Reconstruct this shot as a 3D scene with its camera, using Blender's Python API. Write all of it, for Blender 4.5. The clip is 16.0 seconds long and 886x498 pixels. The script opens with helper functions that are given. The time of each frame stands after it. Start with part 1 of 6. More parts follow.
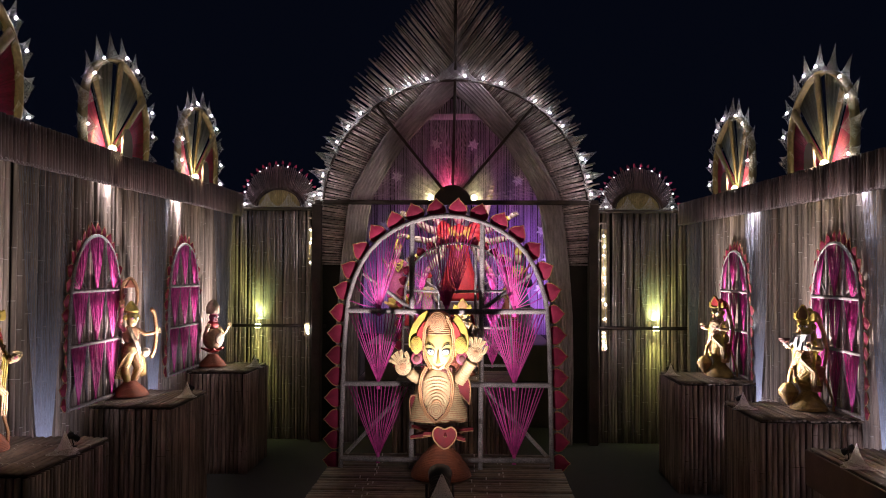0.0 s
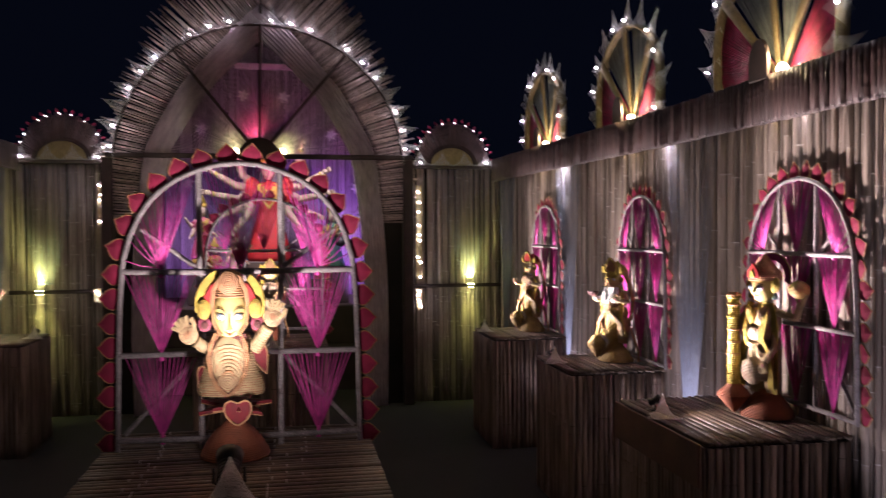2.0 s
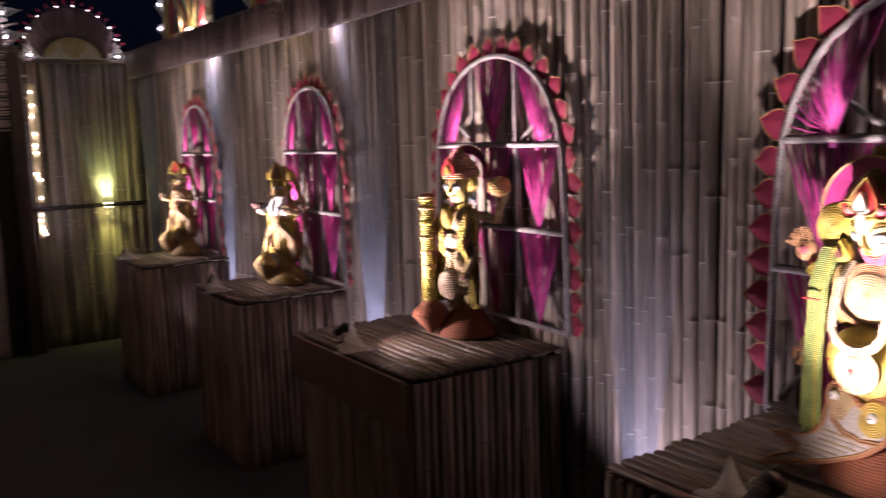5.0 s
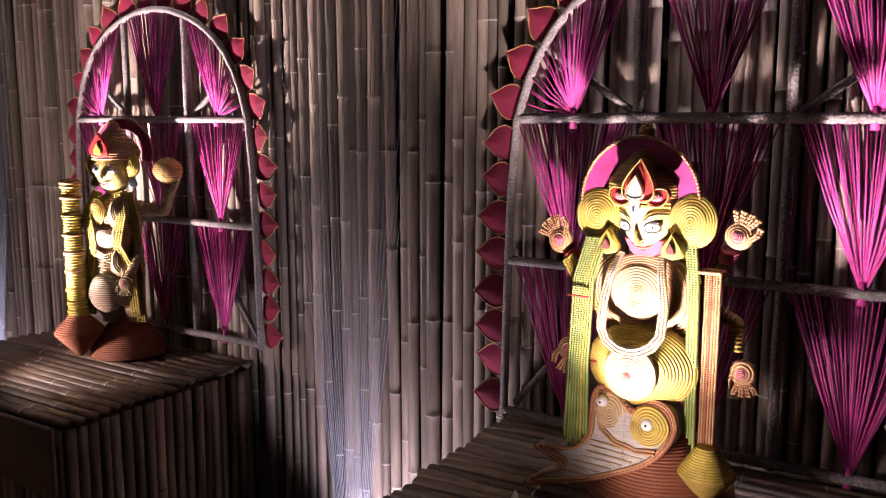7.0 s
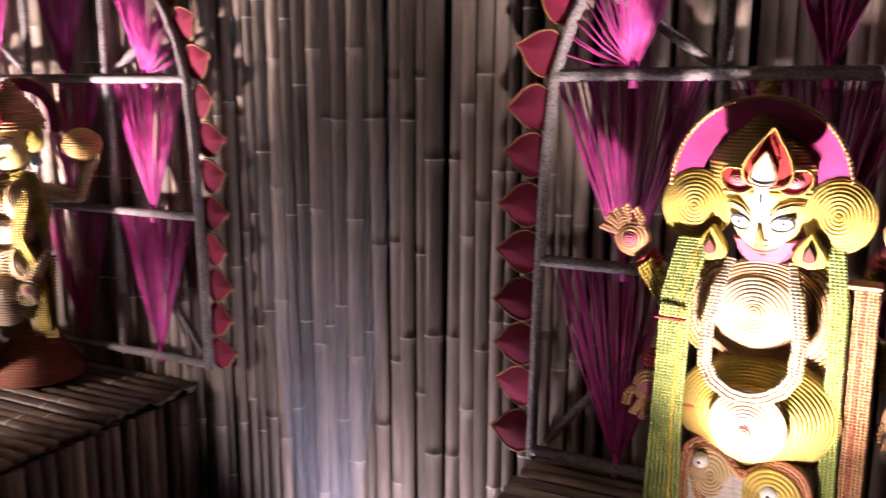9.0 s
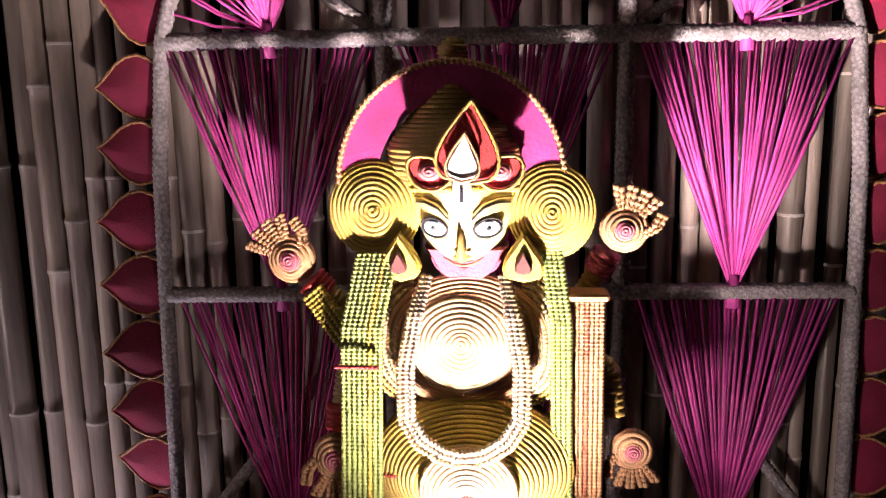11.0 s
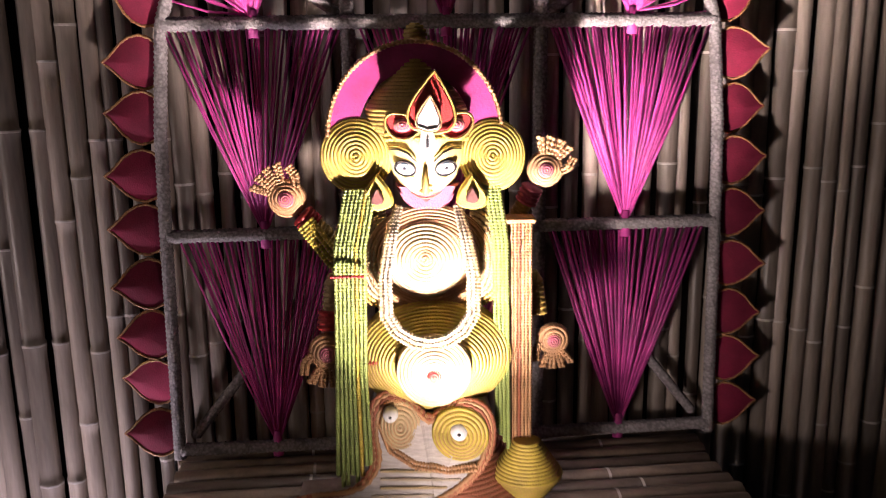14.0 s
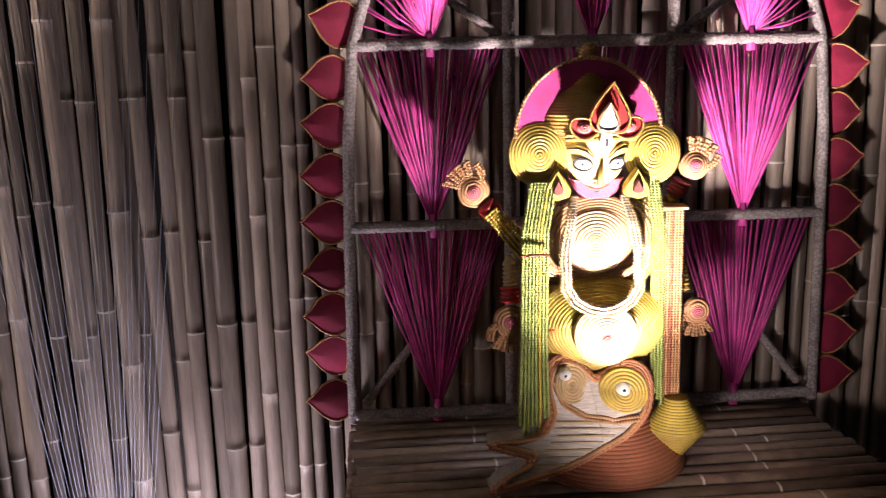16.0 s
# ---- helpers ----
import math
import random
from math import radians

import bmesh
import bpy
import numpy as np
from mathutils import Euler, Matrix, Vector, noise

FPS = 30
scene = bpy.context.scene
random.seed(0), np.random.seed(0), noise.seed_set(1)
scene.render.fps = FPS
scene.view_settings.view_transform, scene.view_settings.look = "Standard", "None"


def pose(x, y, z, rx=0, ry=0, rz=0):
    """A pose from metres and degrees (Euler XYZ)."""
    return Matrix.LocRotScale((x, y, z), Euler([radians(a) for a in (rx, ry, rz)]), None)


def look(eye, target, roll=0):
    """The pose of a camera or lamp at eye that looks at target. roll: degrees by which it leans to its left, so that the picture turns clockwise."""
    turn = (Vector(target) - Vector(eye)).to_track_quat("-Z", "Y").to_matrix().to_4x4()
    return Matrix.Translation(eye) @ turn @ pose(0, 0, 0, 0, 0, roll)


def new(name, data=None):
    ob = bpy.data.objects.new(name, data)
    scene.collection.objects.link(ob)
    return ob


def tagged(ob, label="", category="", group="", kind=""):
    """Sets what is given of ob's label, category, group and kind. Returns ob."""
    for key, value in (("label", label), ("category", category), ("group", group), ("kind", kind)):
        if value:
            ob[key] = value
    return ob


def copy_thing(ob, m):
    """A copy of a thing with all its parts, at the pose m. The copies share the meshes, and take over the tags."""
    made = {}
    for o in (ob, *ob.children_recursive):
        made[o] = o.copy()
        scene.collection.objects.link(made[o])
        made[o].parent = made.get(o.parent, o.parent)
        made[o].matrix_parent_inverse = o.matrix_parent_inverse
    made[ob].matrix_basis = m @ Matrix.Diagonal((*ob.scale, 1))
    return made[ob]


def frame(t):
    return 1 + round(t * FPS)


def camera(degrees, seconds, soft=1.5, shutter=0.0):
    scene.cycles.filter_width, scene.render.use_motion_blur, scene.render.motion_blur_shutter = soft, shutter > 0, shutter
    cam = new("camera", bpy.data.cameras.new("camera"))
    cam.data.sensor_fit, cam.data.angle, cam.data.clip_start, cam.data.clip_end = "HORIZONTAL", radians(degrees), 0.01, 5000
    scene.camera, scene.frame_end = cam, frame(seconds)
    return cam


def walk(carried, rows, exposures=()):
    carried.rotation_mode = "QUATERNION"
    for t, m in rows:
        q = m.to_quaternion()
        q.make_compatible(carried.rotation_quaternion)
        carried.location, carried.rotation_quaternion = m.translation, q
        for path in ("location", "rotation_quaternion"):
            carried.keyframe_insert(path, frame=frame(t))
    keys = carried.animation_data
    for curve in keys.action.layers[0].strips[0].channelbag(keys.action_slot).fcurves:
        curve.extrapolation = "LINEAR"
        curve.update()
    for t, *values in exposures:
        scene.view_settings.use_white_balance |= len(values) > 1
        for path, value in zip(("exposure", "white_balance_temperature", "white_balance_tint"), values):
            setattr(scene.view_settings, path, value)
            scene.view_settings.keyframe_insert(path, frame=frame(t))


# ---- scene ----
cam = camera(55.6, 16.0, soft=0.9, shutter=0.42)
PATH = [
    (0, (0.11, 0.429, 1.563), (0.041, 2.427, 1.615), 0.3),
    (0.5, (0.151, 0.43, 1.561), (0.082, 2.428, 1.614), 0.2),
    (1, (0.213, 0.444, 1.555), (0.152, 2.443, 1.588), 0.1),
    (1.5, (0.221, 0.548, 1.54), (0.339, 2.545, 1.528), 1.0),
    (2, (0.18, 0.709, 1.541), (0.538, 2.676, 1.498), -0.3),
    (2.5, (0.203, 0.812, 1.523), (0.711, 2.743, 1.406), -0.7),
    (3, (0.296, 0.935, 1.518), (0.831, 2.858, 1.394), -1.1),
    (3.5, (0.354, 1.046, 1.509), (0.88, 2.968, 1.348), -1.4),
    (4, (0.339, 1.157, 1.497), (0.798, 3.092, 1.293), -0.5),
    (4.5, (0.353, 1.306, 1.51), (1.122, 3.139, 1.286), -1.9),
    (5, (0.427, 1.413, 1.473), (1.507, 3.076, 1.211), -1.8),
    (5.2, (0.488, 1.433, 1.486), (1.653, 3.037, 1.222), -1.9),
    (7.3, (0.603, 1.885, 1.435), (2.299, 2.899, 1.125), 0.3),
    (7.5, (0.651, 1.92, 1.434), (2.339, 2.943, 1.113), 0.4),
    (8, (0.764, 1.991, 1.432), (2.425, 3.057, 1.106), 0.2),
    (8.5, (0.825, 2.062, 1.417), (2.439, 3.186, 1.057), 0.8),
    (9, (0.866, 2.168, 1.418), (2.62, 3.056, 1.05), 0.2),
    (9.5, (0.952, 2.208, 1.408), (2.802, 2.83, 0.972), 0.4),
    (10, (1.091, 2.196, 1.402), (3.006, 2.588, 0.977), -0.2),
    (12.5, (1.197, 2.4, 1.395), (3.15, 2.298, 0.978), -0.5),
    (13, (1.172, 2.392, 1.401), (3.121, 2.291, 0.963), -0.8),
    (13.5, (1.078, 2.379, 1.397), (3.025, 2.248, 0.962), -0.5),
    (14, (0.925, 2.347, 1.393), (2.867, 2.174, 0.951), -0.8),
    (14.5, (0.808, 2.361, 1.392), (2.751, 2.185, 0.951), -1.1),
    (15, (0.763, 2.421, 1.389), (2.707, 2.252, 0.95), -1.2),
    (15.5, (0.734, 2.527, 1.394), (2.684, 2.359, 0.986), -1.1),
    (16, (0.749, 2.599, 1.393), (2.701, 2.443, 0.99), -1.3),
]
walk(cam, [(t, look(eye, target, roll)) for t, eye, target, roll in PATH], [(0.0, 0.42, 5900, 34), (2.0, 0.42, 5950, 40), (5.0, 0.30, 6050, 45), (7.5, 0.40, 6250, 44), (10.0, 0.48, 6200, 42), (12.5, 0.50, 6150, 38), (16.0, 0.47, 6150, 36)])


# ---- night sky and exposure ----
world = bpy.data.worlds.new("night")
scene.world = world
world.use_nodes = True
world.node_tree.nodes["Background"].inputs[0].default_value = (0.10, 0.16, 0.32, 1)
world.node_tree.nodes["Background"].inputs[1].default_value = 0.010
scene.view_settings.exposure = 0.0

LIGHTS = []


def spot_light(eye, target, watts, colour, degrees=50, blend=0.6, size=0.015):
    d = bpy.data.lights.new("spot_light", "SPOT")
    d.energy, d.color, d.spot_size, d.spot_blend, d.shadow_soft_size = watts, colour, radians(degrees), blend, size
    o = new("spot_light", d)
    o.matrix_world = look(eye, target)
    LIGHTS.append(o)
    return o


def point_light(eye, watts, colour, size=0.02):
    d = bpy.data.lights.new("bulb_light", "POINT")
    d.energy, d.color, d.shadow_soft_size = watts, colour, size
    o = new("bulb_light", d)
    o.location = eye
    LIGHTS.append(o)
    return o


# ---- materials ----
def material(name, colour, rough=0.6, metal=0.0, vary=0.25, scale=30.0, stretch=(1, 1, 1), bump=0.25, fine=260.0,
             second=None, random_mix=0.0, island=0.0, emit=0.0, sheen=0.0, bead=0.0):
    """Surface with coarse stains, fine grain, relief, and a tone of its own for each piece."""
    m = bpy.data.materials.new(name)
    m.use_nodes = True
    nt = m.node_tree
    n, l = nt.nodes, nt.links
    bsdf = n["Principled BSDF"]
    co = n.new("ShaderNodeTexCoord")
    mp = n.new("ShaderNodeMapping")
    mp.inputs["Scale"].default_value = stretch
    l.new(co.outputs["Object"], mp.inputs[0])
    info = n.new("ShaderNodeObjectInfo")
    off = n.new("ShaderNodeVectorMath")
    off.operation = "ADD"
    sc = n.new("ShaderNodeMath")
    sc.operation = "MULTIPLY"
    sc.inputs[1].default_value = 37.0
    l.new(info.outputs["Random"], sc.inputs[0])
    l.new(mp.outputs[0], off.inputs[0])
    l.new(sc.outputs[0], off.inputs[1])
    big = n.new("ShaderNodeTexNoise")
    big.inputs["Scale"].default_value, big.inputs["Detail"].default_value = scale, 4
    l.new(off.outputs[0], big.inputs["Vector"])
    small = n.new("ShaderNodeTexNoise")
    small.inputs["Scale"].default_value, small.inputs["Detail"].default_value = fine, 3
    l.new(off.outputs[0], small.inputs["Vector"])
    c1 = tuple(colour) + (1,)
    c2 = tuple(second if second else [c * 0.55 for c in colour]) + (1,)
    ramp = n.new("ShaderNodeValToRGB")
    ramp.color_ramp.elements[0].position, ramp.color_ramp.elements[1].position = 0.5 - 0.22, 0.5 + 0.2
    ramp.color_ramp.elements[0].color, ramp.color_ramp.elements[1].color = c2, c1
    l.new(big.outputs["Fac"], ramp.inputs[0])
    hsv = n.new("ShaderNodeHueSaturation")
    l.new(ramp.outputs[0], hsv.inputs["Color"])
    tone = n.new("ShaderNodeMath")
    tone.operation = "MULTIPLY_ADD"
    l.new(small.outputs["Fac"], tone.inputs[0])
    tone.inputs[1].default_value, tone.inputs[2].default_value = vary * 2, 1.0 - vary
    last = tone
    for amount, src in ((random_mix, info.outputs["Random"]), (island, None)):
        if amount:
            if src is None:
                geo = n.new("ShaderNodeNewGeometry")
                src = geo.outputs["Random Per Island"]
            k = n.new("ShaderNodeMath")
            k.operation = "MULTIPLY_ADD"
            k.inputs[1].default_value, k.inputs[2].default_value = 2 * amount, 1 - amount
            l.new(src, k.inputs[0])
            p = n.new("ShaderNodeMath")
            p.operation = "MULTIPLY"
            l.new(last.outputs[0], p.inputs[0])
            l.new(k.outputs[0], p.inputs[1])
            last = p
    l.new(last.outputs[0], hsv.inputs["Value"])
    l.new(hsv.outputs[0], bsdf.inputs["Base Color"])
    rr = n.new("ShaderNodeMath")
    rr.operation = "MULTIPLY_ADD"
    rr.inputs[1].default_value, rr.inputs[2].default_value = 0.25, rough - 0.12
    l.new(big.outputs["Fac"], rr.inputs[0])
    l.new(rr.outputs[0], bsdf.inputs["Roughness"])
    bsdf.inputs["Metallic"].default_value = metal
    if bump:
        b = n.new("ShaderNodeBump")
        b.inputs["Strength"].default_value, b.inputs["Distance"].default_value = bump, 0.002
        l.new(small.outputs["Fac"], b.inputs["Height"])
        l.new(b.outputs[0], bsdf.inputs["Normal"])
    if bead:
        v = n.new("ShaderNodeTexVoronoi")
        v.inputs["Scale"].default_value = bead
        l.new(co.outputs["Object"], v.inputs["Vector"])
        b2 = n.new("ShaderNodeBump")
        b2.invert = True
        b2.inputs["Strength"].default_value, b2.inputs["Distance"].default_value = 0.7, 0.0015
        l.new(v.outputs["Distance"], b2.inputs["Height"])
        l.new(b.outputs[0], b2.inputs["Normal"])
        l.new(b2.outputs[0], bsdf.inputs["Normal"])
        # crevice shade put into the colour: value drops to 0.6 between beads
        dk = n.new("ShaderNodeMapRange")
        dk.inputs["From Min"].default_value, dk.inputs["From Max"].default_value = 0.25, 0.75
        dk.inputs["To Min"].default_value, dk.inputs["To Max"].default_value = 1.0, 0.6
        l.new(v.outputs["Distance"], dk.inputs["Value"])
        pm = n.new("ShaderNodeMath")
        pm.operation = "MULTIPLY"
        l.new(last.outputs[0], pm.inputs[0])
        l.new(dk.outputs[0], pm.inputs[1])
        l.new(pm.outputs[0], hsv.inputs["Value"])
    if sheen:
        bsdf.inputs["Sheen Weight"].default_value = sheen
    if emit:
        bsdf.inputs["Emission Color"].default_value = c1
        bsdf.inputs["Emission Strength"].default_value = emit
    return m


def net_material(name, colour, cover, cell=260.0):
    """Open woven net: threads with holes between them."""
    m = bpy.data.materials.new(name)
    m.use_nodes = True
    n, l = m.node_tree.nodes, m.node_tree.links
    bsdf = n["Principled BSDF"]
    bsdf.inputs["Base Color"].default_value = tuple(colour) + (1,)
    bsdf.inputs["Roughness"].default_value = 0.5
    co = n.new("ShaderNodeTexCoord")
    w = n.new("ShaderNodeTexNoise")
    w.inputs["Scale"].default_value = cell
    l.new(co.outputs["Object"], w.inputs["Vector"])
    r = n.new("ShaderNodeMath")
    r.operation = "LESS_THAN"
    r.inputs[1].default_value = cover
    l.new(w.outputs["Fac"], r.inputs[0])
    tr, tl = n.new("ShaderNodeBsdfTransparent"), n.new("ShaderNodeBsdfTranslucent")
    tl.inputs[0].default_value = tuple(colour) + (1,)
    both, mix = n.new("ShaderNodeMixShader"), n.new("ShaderNodeMixShader")
    l.new(bsdf.outputs[0], both.inputs[1])
    l.new(tl.outputs[0], both.inputs[2])
    l.new(r.outputs[0], mix.inputs[0])
    l.new(tr.outputs[0], mix.inputs[1])
    l.new(both.outputs[0], mix.inputs[2])
    l.new(mix.outputs[0], n["Material Output"].inputs[0])
    return m


def glow_material(name, colour, strength):
    m = bpy.data.materials.new(name)
    m.use_nodes = True
    b = m.node_tree.nodes["Principled BSDF"]
    b.inputs["Base Color"].default_value = (0.8, 0.8, 0.8, 1)
    b.inputs["Emission Color"].default_value = tuple(colour) + (1,)
    b.inputs["Emission Strength"].default_value = strength
    return m


GRAIN = (9, 9, 0.9)
BAMBOO = material("old_bamboo", (0.40, 0.335, 0.275), 0.42, vary=0.25, scale=4.0, stretch=GRAIN, fine=30, second=(0.19, 0.157, 0.128), random_mix=0.5, bump=0.3)
NODE = material("bamboo_node", (0.66, 0.61, 0.55), 0.6, vary=0.3, scale=40)
FASCIA = material("stained_bamboo", (0.098, 0.060, 0.053), 0.5, vary=0.25, scale=4.0, stretch=GRAIN, fine=30, second=(0.068, 0.046, 0.042), random_mix=0.35)
SIDEPOLE = material("side_bamboo", (0.36, 0.27, 0.21), 0.5, vary=0.22, scale=4.0, stretch=GRAIN, fine=30, second=(0.08, 0.055, 0.042), random_mix=0.45)
SLAT = material("bamboo_slat", (0.20, 0.15, 0.105), 0.45, vary=0.22, scale=4.0, stretch=(9, 0.9, 9), fine=30, second=(0.09, 0.065, 0.045), random_mix=0.45)
STICK = material("bamboo_stick", (0.60, 0.50, 0.46), 0.5, vary=0.2, scale=8, second=(0.30, 0.23, 0.20), random_mix=0.45)
DARKWOOD = material("dark_wood", (0.07, 0.05, 0.04), 0.6, vary=0.3, scale=8, fine=90)
PLYWOOD = material("brown_board", (0.20, 0.12, 0.075), 0.6, vary=0.2, scale=6, fine=70)
BACKING = material("dark_backing", (0.035, 0.028, 0.024), 0.8, vary=0.3, scale=6)
FLOOR = material("trodden_matting", (0.040, 0.042, 0.036), 0.9, vary=0.3, scale=2.5, fine=120, second=(0.022, 0.024, 0.020), bump=0.4)
ROPE = material("grey_rope", (0.46, 0.42, 0.42), 0.8, vary=0.3, scale=25, fine=300, bump=0.6, bead=190.0)
MAGENTA = material("magenta_yarn", (0.82, 0.10, 0.46), 0.5, vary=0.2, scale=30, fine=200, island=0.25)
PETAL = material("red_felt", (0.29, 0.016, 0.055), 0.85, vary=0.25, scale=25, fine=400, second=(0.20, 0.010, 0.038), random_mix=0.25)
PETAL_EDGE = material("gold_cord", (0.62, 0.30, 0.12), 0.6, vary=0.3, scale=60, fine=500, bead=260.0)
WHITE_YARN = material("white_thread", (0.33, 0.39, 0.49), 0.6, vary=0.15, scale=30, island=0.2)
NET = net_material("white_net", (0.62, 0.65, 0.64), 0.43, 900.0)
BULB = glow_material("lit_bulb", (1.0, 0.98, 0.90), 95.0)
RED_BULB = glow_material("lit_red_bulb", (1.0, 0.75, 0.68), 20.0)
BLACK = material("black_metal", (0.025, 0.025, 0.028), 0.45, vary=0.2, scale=30)
LENS = glow_material("lit_lens", (1.0, 0.93, 0.78), 4.0)
THICK_NET = net_material("thick_net", (0.80, 0.80, 0.80), 0.53, 900.0)
GOLDMAT = material("yellow_mat", (0.52, 0.42, 0.18), 0.65, vary=0.3, scale=40, fine=160, bump=0.6)
RIBMAT = material("ochre_winding", (0.19, 0.145, 0.06), 0.65, vary=0.3, scale=40, fine=160, bump=0.6)
TEALYARN = material("teal_yarn", (0.16, 0.19, 0.17), 0.6, vary=0.25, scale=40, fine=200, island=0.35)
REDYARN = material("crimson_yarn", (0.42, 0.02, 0.09), 0.6, vary=0.25, scale=40, fine=200, island=0.25)
GREYCLOTH = material("grey_cloth", (0.50, 0.43, 0.45), 0.75, vary=0.15, scale=9, fine=150)

# rope colours of the statues
S_YELLOW = material("yellow_rope", (0.42, 0.32, 0.035), 0.65, vary=0.2, scale=35, fine=420, bump=0.5)
S_CREAM = material("cream_rope", (0.37, 0.275, 0.135), 0.7, vary=0.2, scale=35, fine=420, bump=0.5)
S_WHITE = material("white_rope", (0.40, 0.33, 0.23), 0.7, vary=0.15, scale=35, fine=420, bump=0.4)
S_GOLD = material("gold_rope", (0.34, 0.23, 0.045), 0.55, vary=0.3, scale=35, fine=420, bump=0.5)
S_BROWN = material("coir_rope", (0.28, 0.085, 0.036), 0.75, vary=0.3, scale=25, fine=420, second=(0.19, 0.06, 0.027), bump=0.6)
S_DARK = material("dark_cloth", (0.10, 0.025, 0.02), 0.7, vary=0.25, scale=35)
S_RED = material("red_rope", (0.37, 0.012, 0.010), 0.65, vary=0.2, scale=35, fine=420, bump=0.4)
S_PINK = material("pink_rope", (0.38, 0.075, 0.13), 0.65, vary=0.2, scale=35, fine=420, bump=0.4)
S_GREEN = material("green_rope", (0.21, 0.27, 0.06), 0.65, vary=0.2, scale=35, fine=420, bump=0.5)
S_ORANGE = material("orange_rope", (0.38, 0.20, 0.085), 0.65, vary=0.2, scale=35, fine=420, bump=0.5)
S_BLACK = material("black_paint", (0.02, 0.02, 0.025), 0.5, vary=0.1, scale=40)
S_BLUE = material("blue_paint", (0.36, 0.52, 0.66), 0.5, vary=0.1, scale=40)
S_SKIN = material("yellow_paint", (0.60, 0.49, 0.17), 0.6, vary=0.08, scale=18, fine=300, bump=0.15)
S_MAG = material("magenta_cloth", (0.34, 0.025, 0.15), 0.6, vary=0.15, scale=35)
S_PAPER = material("printed_paper", (0.40, 0.37, 0.33), 0.8, vary=0.45, scale=60, stretch=(0.6, 1, 6), fine=160, second=(0.28, 0.26, 0.24))
S_TEAL = material("dark_green_cloth", (0.02, 0.09, 0.05), 0.6, vary=0.2, scale=35)
S_EYE = material("white_paint", (0.66, 0.66, 0.64), 0.5, vary=0.05, scale=40)
S_CRIMSON = material("crimson_felt", (0.15, 0.006, 0.010), 0.8, vary=0.2, scale=35, fine=420, bump=0.4)
STATUE_MATS = [S_YELLOW, S_CREAM, S_WHITE, S_GOLD, S_BROWN, S_DARK, S_RED, S_PINK, S_GREEN, S_ORANGE, S_BLACK, S_BLUE, S_SKIN, S_MAG, S_PAPER, S_TEAL, S_EYE, S_CRIMSON]
YEL, CRE, WHI, GOL, BRO, DAR, RED, PIN, GRE, ORA, BLA, BLU, SKI, MAG, PAP, TEA, EYE, CRI = range(18)


